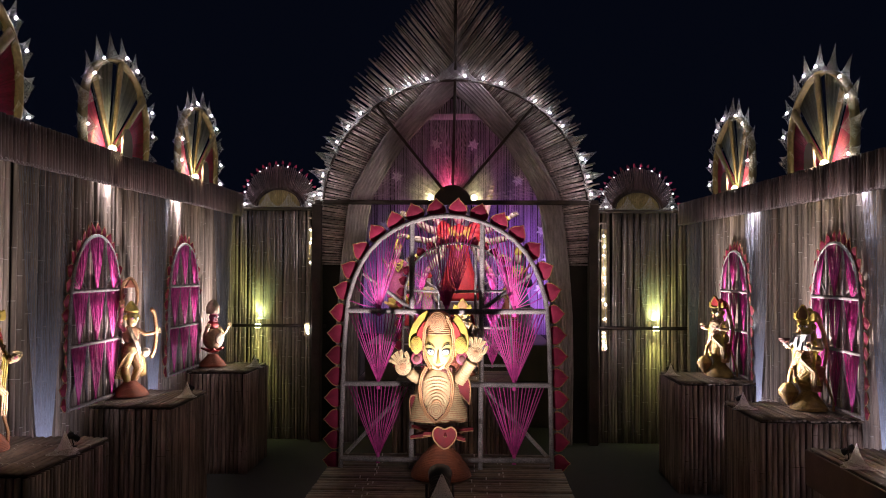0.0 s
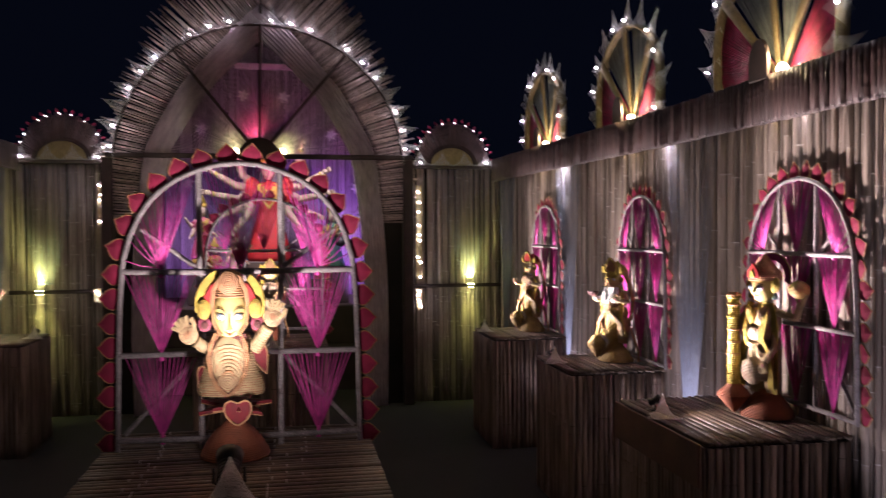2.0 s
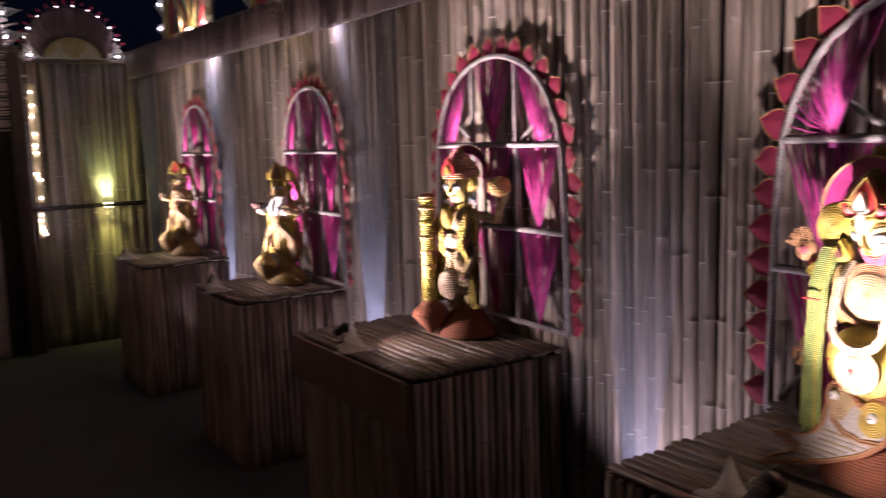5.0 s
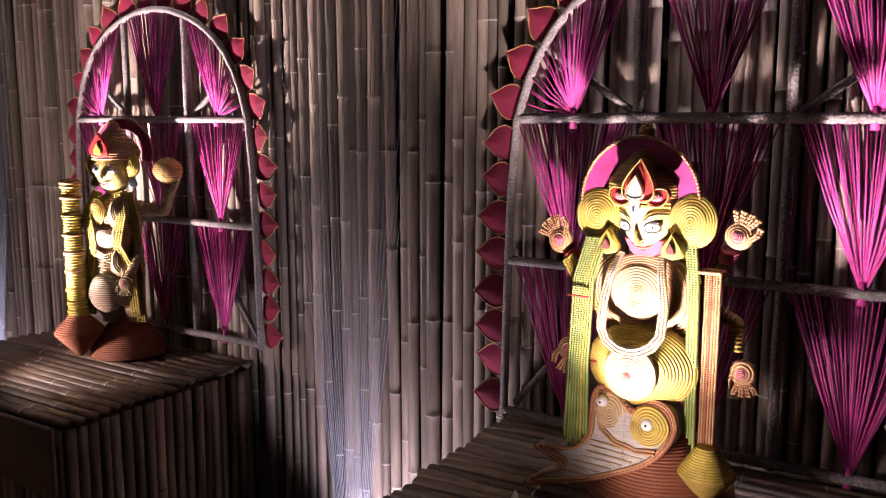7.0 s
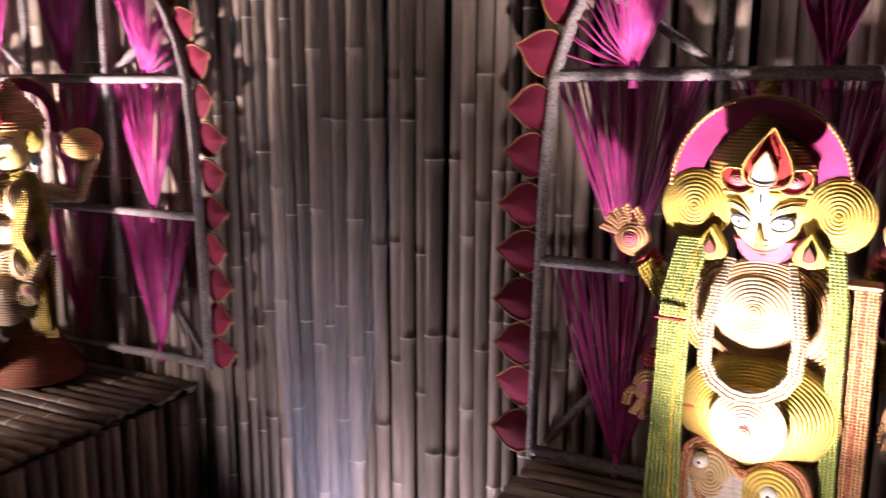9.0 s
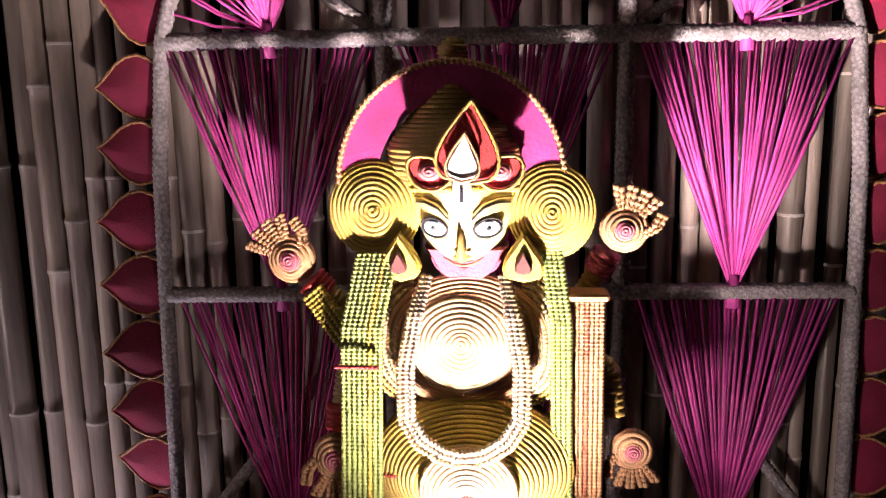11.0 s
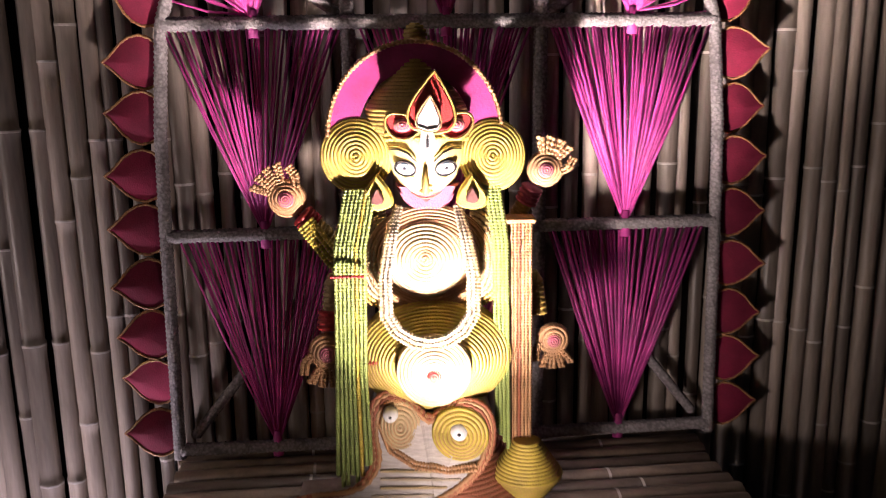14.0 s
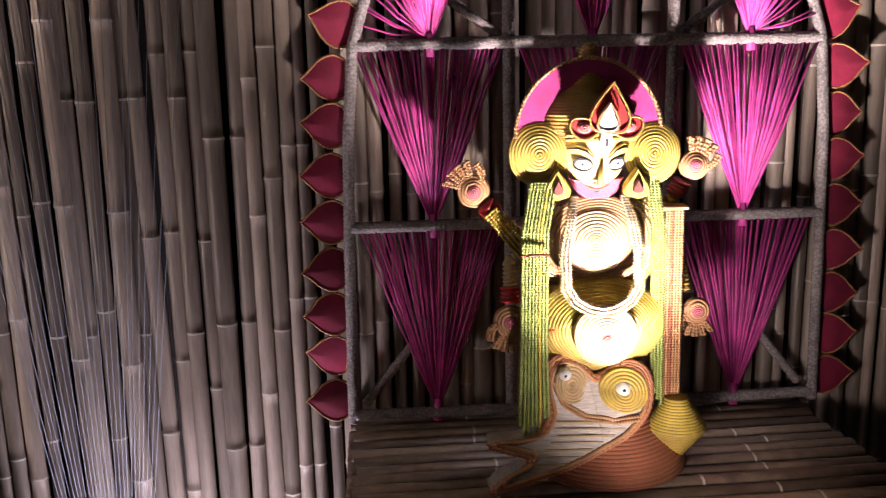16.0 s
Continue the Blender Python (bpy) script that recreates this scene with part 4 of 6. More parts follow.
    coil_disc(g, 0.080, 0.486, -0.036, 0.042, 0.012, YEL, 0.0043, 0.95, 1.05, bead=0.0048)
    for s in (-0.061, 0.054):
        g.prism(drop(0.021, 0.046), 0.012, at(s, 0.422, -0.050), YEL, 0.003)
        g.prism(drop(0.0085, 0.022), 0.006, at(s, 0.431, -0.058), DAR, 0.002)
    # crown with brow jewels and a half-round cloth behind
    g.coil([(0.052, 0.512), (0.060, 0.525), (0.062, 0.545), (0.052, 0.560), (0.038, 0.578), (0.025, 0.598), (0.017, 0.614), (0.012, 0.626), (0.013, 0.634), (0.009, 0.641), (0.002, 0.645)], 0.0052, 40, at(-0.012, 0, -0.026), GOL, 1.0, 0.55, 0.007)
    arc = [(0.105 * math.cos(radians(a)) * (1.0 if a < 90 else 1.02), 0.112 * math.sin(radians(a))) for a in range(0, 181, 9)]
    inner = [(x * 0.66, z * 0.70) for x, z in reversed(arc)]
    g.prism(arc + inner, 0.006, at(-0.013, 0.512, -0.036), MAG, 0.001)
    limb(g, [(x - 0.013, -0.040, z + 0.512) for x, z in arc], 0.0030, 0.0030, ORA, 0.0054, 6)
    tilt = at(0.004, 0.518, -0.073) @ Matrix.Rotation(radians(5), 4, "Y")
    g.prism(drop(0.030, 0.072), 0.010, tilt, RED, 0.003)
    corded(g, drop(0.030, 0.072), tilt, -0.007, GOL)
    g.prism(drop(0.016, 0.042), 0.008, tilt @ at(-0.003, 0.003, -0.008), EYE, 0.003)
    corded(g, drop(0.016, 0.042), tilt @ at(-0.003, 0.003, -0.008), -0.005, ORA, 0.0013)
    for s in (-1, 1):
        lobe = [(0.021 * math.cos(radians(a)), 0.0145 * math.sin(radians(a)) + 0.002 * math.cos(radians(2 * a))) for a in range(0, 360, 20)]
        lm = at(0.003 + s * 0.031, 0.528, -0.067) @ Matrix.Rotation(radians(-s * 14), 4, "Y")
        g.prism(lobe, 0.010, lm, RED, 0.003)
        corded(g, lobe, lm, -0.006, GOL)
        coil_disc(g, 0.003 + s * 0.031, 0.528, -0.072, 0.008, 0.004, PIN, 0.003, 1.2, 0.9, n=14)
    tongue = [(-0.007, 0.53), (0.007, 0.53), (0.009, 0.508), (0, 0.478), (-0.009, 0.508)]
    g.prism(tongue, 0.006, at(0.001, 0, -0.0790), EYE, 0.002)
    g.box((-0.0005, -0.0840, 0.503), (0.0025, -0.0815, 0.513), BLA, 0.0003)
    cords(g, [(-0.05, -0.054, 0.513), (0.0, -0.074, 0.516), (0.05, -0.054, 0.513)], 2, 0.006, 0.0036, YEL, 0.004)
    # four arms
    cords(g, [(-0.100, -0.030, 0.335), (-0.122, -0.034, 0.360), (-0.156, -0.024, 0.402)], 4, 0.0062, 0.0036, YEL, 0.0045)
    limb(g, [(-0.075, 0.0, 0.352), (-0.112, 0.0, 0.362), (-0.156, -0.006, 0.404)], 0.011, 0.010, GOL)
    limb(g, [(-0.148, -0.007, 0.394), (-0.162, -0.009, 0.409)], 0.0155, 0.0155, RED, 0.005)
    palm(g, -0.180, -0.010, 0.431, -38, 0.024, ORA, PIN)
    limb(g, [(0.085, 0.01, 0.37), (0.112, 0.0, 0.39), (0.132, -0.012, 0.434)], 0.012, 0.010, GOL)
    limb(g, [(0.126, -0.010, 0.420), (0.135, -0.014, 0.441)], 0.014, 0.014, PIN, 0.005)
    palm(g, 0.149, -0.020, 0.465, 24, 0.022, ORA, PIN)
    limb(g, [(-0.085, 0.0, 0.35), (-0.125, -0.015, 0.32), (-0.128, -0.035, 0.275)], 0.013, 0.011, CRE)
    limb(g, [(-0.127, -0.032, 0.289), (-0.128, -0.038, 0.266)], 0.0155, 0.0155, RED, 0.005)
    palm(g, -0.130, -0.046, 0.240, 186, 0.024, ORA, PIN)
    limb(g, [(0.085, 0.0, 0.34), (0.142, 0.012, 0.31), (0.148, 0.0, 0.265)], 0.013, 0.011, GOL)
    palm(g, 0.164, -0.012, 0.236, 176, 0.021, ORA, PIN)
    # hanging bands, staff and club
    cords(g, [(-0.119, -0.078, 0.349), (-0.10, -0.080, 0.350), (-0.078, -0.078, 0.349)], 1, 0, 0.0020, RED, 0.004)
    for k in range(8):
        x = -0.116 + k * 0.0050
        limb(g, [(x + 0.017, -0.052, 0.45), (x + 0.003, -0.066, 0.38), (x, -0.072, 0.22), (x + (k - 3.5) * 0.0012, -0.074, 0.10 - 0.014 * ((k * 5) % 3) - 0.012 * (k < 4))], 0.0029, 0.0029, YEL if k == 5 else GRE, 0.0040, 6)
    for k in range(4):
        x = 0.084 + k * 0.0050
        limb(g, [(x - 0.012, -0.04, 0.45), (x - 0.002, -0.045, 0.38), (x + 0.002, -0.045, 0.13 - 0.01 * k)], 0.0033, 0.0032, GRE, 0.0040, 6)
    for k in range(6):
        limb(g, [(0.1050 + k * 0.0047, -0.035, 0.408), (0.1065 + k * 0.0047, -0.038, 0.105)], 0.0028, 0.0028, BRO if k == 2 else ORA, 0.0040, 6)
    g.box((0.096, -0.047, 0.402), (0.134, -0.023, 0.409), ORA, 0.002)
    g.coil([(0.002, 0.006), (0.047, 0.066), (0.016, 0.112)], 0.0046, 22, at(0.125, 0, -0.045), YEL, 1.0, 0.7, 0.0055)
    return statue("fish_avatar_statue", g, pose(2.005, 2.270, PED_TOP, 0, 0, -94) @ Matrix.Diagonal((1, 1.35, 1, 1)), "rope-coil statue with four arms rising from a paper fish")


fish_statue()


def tortoise_statue():
    g = Geo()
    g.gap = BRO
    rope_foot(g, 0.100, 0.110, BRO, 0.0, 0.010, 0.42, 0.85)
    limb(g, [(-0.02, -0.01, 0.10), (-0.03, -0.02, 0.17), (-0.02, -0.01, 0.27)], 0.026, 0.038, CRE, 0.007, 14)
    limb(g, [(0.035, 0.0, 0.10), (0.04, -0.01, 0.18), (0.03, 0.0, 0.27)], 0.022, 0.034, CRE, 0.007, 14)
    coil_body(g, -0.01, 0.185, -0.05, 0.045, 0.052, 0.03, WHI, 0.006)
    coil_body(g, 0.0, 0.295, 0.0, 0.055, 0.05, 0.045, CRE, 0.007)
    coil_body(g, 0.0, 0.385, 0.0, 0.064, 0.075, 0.045, CRE, 0.007)
    coil_disc(g, -0.028, 0.405, -0.045, 0.030, 0.010, YEL, 0.005, 0.8, 1.3)
    coil_disc(g, 0.030, 0.395, -0.045, 0.030, 0.010, CRE, 0.005, 0.8, 1.3)
    coil_disc(g, 0.0, 0.335, -0.052, 0.030, 0.010, WHI, 0.005, 1.2, 0.8)
    coil_disc(g, 0.030, 0.255, -0.045, 0.032, 0.010, CRE, 0.005, 0.8, 1.4)
    coil_disc(g, 0.052, 0.36, -0.02, 0.026, 0.012, CRE, 0.005, 0.8, 1.3)
    coil_disc(g, 0.056, 0.28, -0.02, 0.024, 0.012, GOL, 0.005, 0.8, 1.5)
    for s in (-1, 1):
        cords(g, [(s * 0.03, -0.035, 0.46), (s * 0.05, -0.055, 0.40), (s * 0.035, -0.06, 0.32), (s * 0.06, -0.045, 0.25), (s * 0.066, -0.04, 0.12)], 4, 0.007, 0.0042, YEL, 0.005)
    cords(g, [(-0.05, -0.045, 0.30), (0, -0.062, 0.285), (0.05, -0.045, 0.30)], 3, 0.007, 0.004, CRE, 0.005)
    cords(g, [(0.058, -0.035, 0.46), (0.072, -0.030, 0.36), (0.068, -0.026, 0.25), (0.072, -0.028, 0.10)], 4, 0.0065, 0.0040, YEL, 0.005)
    flank = Matrix.Rotation(radians(52), 4, "Z")
    for z, r, mat in ((0.410, 0.032, CRE), (0.345, 0.028, ORA), (0.275, 0.034, CRE), (0.190, 0.036, WHI)):
        coil_disc(g, -0.008, z, -0.056, r, 0.012, mat, 0.0055, 0.9, 1.15, m=flank, bead=0.006)
    mask(g, 0.0, 0.512, -0.01, 0.046, 0.062, 0.044, SKI)
    for s in (-1, 1):
        coil_disc(g, s * 0.052, 0.53, -0.01, 0.028, 0.014, YEL, 0.005, 0.8, 1.1)
        g.prism(drop(0.012, 0.03), 0.01, at(s * 0.055, 0.47, -0.012), BLU if s > 0 else GRE, 0.003)
    g.coil([(0.056, 0.545), (0.06, 0.565), (0.05, 0.585), (0.033, 0.605), (0.018, 0.625), (0.006, 0.645), (0.001, 0.648)], 0.007, 22, at(0, 0, 0), ORA)
    g.prism(drop(0.030, 0.066), 0.01, at(0, 0.552, -0.060), RED, 0.003)
    g.prism(drop(0.013, 0.035), 0.01, at(0, 0.558, -0.064), YEL, 0.003)
    arc = [(0.085 * math.cos(radians(a)), 0.09 * math.sin(radians(a))) for a in range(-20, 201, 11)]
    g.prism(arc + [(x * 0.7, z * 0.7) for x, z in reversed(arc)], 0.006, at(0, 0.565, 0.035), MAG, 0.001)
    g.tube([(x, 0.032, z + 0.565) for x, z in arc], 0.003, n=6, mat=ORA)
    # club held upright
    limb(g, [(-0.084, -0.066, 0.12), (-0.084, -0.066, 0.485)], 0.0225, 0.019, YEL, 0.0075, 16)
    for z in (0.13, 0.155, 0.19, 0.24, 0.29, 0.34, 0.39, 0.44, 0.47):
        limb(g, [(-0.084, -0.066, z), (-0.084, -0.066, z + 0.010)], 0.0240, 0.0240, YEL if int(z * 100) % 2 else ORA, 0.005, 16)
    g.coil([(0.003, 0.008), (0.018, 0.025), (0.05, 0.066), (0.058, 0.078), (0.05, 0.092), (0.03, 0.112), (0.022, 0.125)], 0.006, 22, at(-0.084, 0, -0.066), BRO)
    g.coil([(0.020, 0.480), (0.026, 0.484), (0.020, 0.492), (0.002, 0.495)], 0.006, 14, at(-0.084, 0, -0.066), ORA)
    limb(g, [(-0.05, -0.02, 0.42), (-0.075, -0.04, 0.38), (-0.082, -0.060, 0.36)], 0.014, 0.012, CRE)
    # raised arm with a shell
    limb(g, [(0.055, 0.0, 0.42), (0.12, 0.02, 0.40), (0.142, 0.018, 0.46)], 0.015, 0.012, CRE)
    palm(g, 0.146, 0.012, 0.475, 8, 0.02, CRE, PIN)
    coil_body(g, 0.142, 0.515, 0.010, 0.036, 0.034, 0.034, GOL, 0.005)
    limb(g, [(0.05, -0.01, 0.38), (0.075, -0.03, 0.29), (0.06, -0.06, 0.23)], 0.014, 0.011, CRE)
    palm(g, 0.055, -0.065, 0.215, 180, 0.017, CRE, PIN)
    return statue("club_bearer_statue", g, pose(2.06, 3.80, PED_TOP, 0, 0, -70) @ Matrix.Diagonal((1.05, 1.2, 1, 1)), "rope-coil statue with yellow face holding a tall bound club")


tortoise_statue()


def robed_statue(name, m, label, foot=GOL, hat=YEL, chest=BLU, k=1.0, bowl=True, wide=1.30):
    """Slender standing figure of rope with a small club at its side."""
    g = Geo()
    g.gap = DAR
    rope_foot(g, 0.078, 0.105, foot, 0.0, 0.0, 0.36, 0.95)
    limb(g, [(-0.005, 0, 0.10), (-0.02, -0.005, 0.17), (0.005, 0, 0.25)], 0.027, 0.050, GOL, 0.007, 16)
    limb(g, [(0.03, 0.01, 0.10), (0.035, 0.01, 0.24)], 0.022, 0.036, ORA, 0.007, 12)
    coil_body(g, 0.0, 0.265, 0.0, 0.056, 0.056, 0.046, GOL if foot == GOL else CRE)
    coil_body(g, 0.0, 0.345, -0.005, 0.052, 0.06, 0.040, ORA if foot == GOL else CRE)
    coil_disc(g, 0.0, 0.365, -0.038, 0.036, 0.012, chest, 0.005, 1.0, 1.15)
    if chest == BLU:
        g.prism([(-0.036, 0.325), (0.036, 0.325), (0.042, 0.415), (-0.042, 0.415)], 0.014, at(0, 0, -0.046), EYE, 0.004)
        for x, z0, z1 in ((-0.018, 0.338, 0.398), (0.004, 0.330, 0.372), (0.022, 0.352, 0.404)):
            limb(g, [(x, -0.055, z0), (x + 0.008, -0.056, z1)], 0.004, 0.003, BLA, 0.005, 6)
        limb(g, [(-0.045, -0.03, 0.385), (-0.060, -0.055, 0.350), (-0.052, -0.088, 0.358)], 0.012, 0.010, EYE)
    for z in (0.345, 0.365, 0.385):
        limb(g, [(-0.03, -0.040, z + 0.006), (0, -0.052, z), (0.03, -0.040, z + 0.006)], 0.003, 0.003, BLA if chest == BLU else ORA, 0.005, 6)
    for s in (-1, 1):
        cords(g, [(s * 0.035, -0.02, 0.42), (s * 0.056, -0.025, 0.34), (s * 0.045, -0.03, 0.24), (s * 0.06, -0.01, 0.14)], 3, 0.007, 0.004, YEL, 0.005)
        limb(g, [(s * 0.045, 0, 0.39), (s * 0.075, -0.02, 0.335), (s * 0.06, -0.07, 0.345)], 0.013, 0.011, CRE)
        palm(g, s * 0.055, -0.078, 0.352, s * 20, 0.014, CRE, PIN)
    for x, z, r, mat in ((-0.03, 0.30, 0.024, GOL), (0.032, 0.29, 0.022, CRE), (0.0, 0.235, 0.026, CRE), (-0.036, 0.20, 0.022, CRE), (0.04, 0.19, 0.024, ORA), (0.05, 0.335, 0.02, ORA), (-0.05, 0.25, 0.018, ORA)):
        coil_disc(g, x, z, -0.038 + abs(x) * 0.5, r, 0.010, mat, 0.005, 0.85, 1.2)
    cords(g, [(0.045, -0.030, 0.40), (0.0, -0.056, 0.31), (-0.05, -0.038, 0.24), (-0.045, -0.030, 0.17)], 3, 0.0075, 0.0042, ORA, 0.006)
    cords(g, [(-0.045, -0.030, 0.33), (0.0, -0.056, 0.27), (0.05, -0.036, 0.21), (0.05, -0.030, 0.13)], 3, 0.0075, 0.0042, CRE, 0.006)
    for s in (-1, 1):
        coil_disc(g, s * 0.034, 0.455, -0.01, 0.014, 0.008, YEL, 0.004, n=14)
        limb(g, [(s * 0.03, 0.02, 0.50), (s * 0.06, 0.02, 0.43), (s * 0.075, 0.025, 0.33), (s * 0.06, 0.02, 0.22)], 0.010, 0.007, ORA if foot == GOL else RED, 0.006, 9)
    mask(g, 0.0, 0.452, -0.008, 0.032, 0.042, 0.032, SKI)
    coil_disc(g, 0, 0.485, -0.03, 0.03, 0.012, hat, 0.005)
    g.coil([(0.034, 0.48), (0.037, 0.494), (0.033, 0.516), (0.022, 0.535), (0.010, 0.548), (0.002, 0.556)], 0.006, 20, at(0, 0, 0.008), RED if hat == CRE else YEL)
    g.prism(drop(0.032, 0.085), 0.014, at(0, 0.490, -0.034), RED if hat == CRE else ORA, 0.004)
    corded(g, drop(0.032, 0.085), at(0, 0.490, -0.042), 0.0, YEL, 0.0035)
    for s in (-1, 1):
        g.prism(drop(0.018, 0.045), 0.010, at(s * 0.032, 0.492, -0.026) @ Matrix.Rotation(radians(s * 24), 4, "Y"), YEL, 0.003)
    arc = [(0.048 * math.cos(radians(a)), 0.056 * math.sin(radians(a))) for a in range(-10, 191, 10)]
    g.prism(arc + [(x * 0.68, z * 0.68) for x, z in reversed(arc)], 0.006, at(0, 0.485, 0.026), ORA, 0.001)
    if bowl:
        g.coil([(0.002, 0.0), (0.014, 0.003), (0.022, 0.014), (0.024, 0.024)], 0.004, 16, at(-0.052, 0.366, -0.096), DAR)
    g.coil([(0.002, 0.006), (0.014, 0.022), (0.038, 0.066), (0.042, 0.084), (0.030, 0.106), (0.014, 0.128)], 0.006, 18, at(-0.058, 0.012, -0.062), GOL if foot == GOL else BRO, 1.0, 1.0, 0.007)
    limb(g, [(-0.058, -0.062, 0.12), (-0.050, -0.050, 0.22)], 0.010, 0.009, GOL)
    limb(g, [(0.06, 0.02, 0.20), (0.10, 0.03, 0.05), (0.10, 0.03, 0.005)], 0.006, 0.005, ORA)
    return statue(name, g, m @ Matrix.Diagonal((k * wide, k * 1.15, k, 1)), label)


robed_statue("robed_figure_statue", pose(2.02, 5.28, PED_TOP, 0, 0, -60), "slender rope statue with blue-white chest holding a bowl", GOL, YEL, BLU, 1.03)
robed_statue("hunched_figure_statue", pose(1.96, 6.78, PED_TOP, 0, 0, -62), "cream rope statue with a red peaked cap and small club", GOL, CRE, CRE, 1.04, bowl=False)


def archer_statue():
    g = Geo()
    g.gap = DAR
    rope_foot(g, 0.115, 0.09, BRO, 0, 0, 0.3, 0.9)
    for s in (-1, 1):
        limb(g, [(s * 0.015, 0, 0.07), (s * 0.055, -0.01, 0.17), (s * 0.02, 0, 0.25)], 0.018, 0.036, GOL if s < 0 else ORA, 0.007, 14)
        cords(g, [(s * 0.02, -0.03, 0.26), (s * 0.07, -0.02, 0.20), (s * 0.095, 0.0, 0.11)], 6, 0.007, 0.004, GOL, 0.005)
    coil_body(g, 0.0, 0.285, 0.0, 0.05, 0.05, 0.04, GOL)
    coil_body(g, 0.0, 0.37, 0.0, 0.052, 0.06, 0.036, ORA)
    cords(g, [(-0.04, -0.03, 0.42), (0.0, -0.05, 0.33), (0.045, -0.03, 0.25)], 4, 0.007, 0.004, WHI, 0.005)
    mask(g, 0.0, 0.468, -0.008, 0.036, 0.05, 0.036, SKI)
    for s in (-1, 1):
        coil_disc(g, s * 0.042, 0.478, -0.005, 0.017, 0.01, YEL, 0.005)
    g.coil([(0.036, 0.505), (0.042, 0.52), (0.03, 0.545), (0.012, 0.57), (0.002, 0.58)], 0.006, 18, at(0, 0, 0), YEL)
    hoop = [(0.058 * math.cos(radians(a)), 0.02, 0.61 + 0.105 * math.sin(radians(a))) for a in range(-50, 231, 12)]
    limb(g, hoop, 0.011, 0.011, ORA, 0.007, 9)
    g.prism([(-0.04, 0.66), (0.04, 0.66), (0.0, 0.715)], 0.02, at(0, 0, 0.02), BRO, 0.004)
    bow = [(0.12 + 0.045 * math.cos(radians(a)), -0.03, 0.375 + 0.15 * math.sin(radians(a))) for a in range(-85, 86, 10)]
    limb(g, bow, 0.013, 0.013, ORA, 0.008, 9)
    g.tube([bow[0], (0.1, -0.03, 0.375), bow[-1]], 0.0012, n=4, mat=WHI)
    limb(g, [(0.045, 0, 0.40), (0.095, -0.02, 0.37), (0.16, -0.03, 0.38)], 0.014, 0.011, ORA)
    palm(g, 0.168, -0.035, 0.385, 70, 0.015, CRE, PIN)
    limb(g, [(-0.045, 0, 0.40), (-0.085, 0.0, 0.44), (-0.075, -0.01, 0.54)], 0.014, 0.011, PIN)
    palm(g, -0.078, -0.012, 0.555, -10, 0.016, ORA, PIN)
    coil_disc(g, 0.085, 0.26, -0.03, 0.026, 0.014, WHI, 0.006)
    return statue("archer_statue", g, pose(-1.98, 5.53, PED_TOP, 0, 0, 60), "golden rope statue of a bow bearer on a coir mound")


archer_statue()


def seated_statue(name, m, label, cap=WHI, k=1.0):
    g = Geo()
    g.gap = BRO
    rope_foot(g, 0.10, 0.085, BRO, 0, 0, 0.3, 0.95)
    for i in range(7):
        a = radians(i * 360 / 7 + 12)
        mm = Matrix.Translation((0, 0, 0.10)) @ Matrix.Rotation(a, 4, "Z") @ Matrix.Rotation(radians(70), 4, "X")
        g.prism(drop(0.035, 0.085), 0.012, mm, RED, 0.003)
    coil_body(g, 0.0, 0.195, -0.005, 0.078, 0.075, 0.066, CRE, 0.007, 26)
    coil_disc(g, 0.0, 0.20, -0.068, 0.04, 0.012, WHI, 0.006)
    coil_body(g, 0.0, 0.295, 0.0, 0.042, 0.035, 0.035, RED, 0.006)
    mask(g, 0.0, 0.345, -0.008, 0.032, 0.042, 0.032, PIN)
    g.coil([(0.045, 0.375), (0.05, 0.40), (0.045, 0.43), (0.028, 0.458), (0.006, 0.475), (0.001, 0.478)], 0.007, 20, at(0, 0, 0), cap)
    for s in (-1, 1):
        limb(g, [(s * 0.045, 0, 0.29), (s * 0.095, -0.02, 0.23), (s * 0.10, -0.05, 0.27)], 0.014, 0.011, CRE)
        palm(g, s * 0.10, -0.058, 0.283, s * 15, 0.015, CRE, PIN)
    return statue(name, g, m @ Matrix.Diagonal((k, k, k, 1)), label)


seated_statue("seated_figure_statue", pose(-1.97, 7.13, PED_TOP, 0, 0, 62), "cream rope statue with a pale cap seated on a red lotus", WHI, 1.12)
robed_statue("dancer_statue", pose(-1.96, 3.93, PED_TOP, 0, 0, 62), "cream and red rope statue with a raised arm", BRO, CRE, CRE, 1.12, bowl=False)


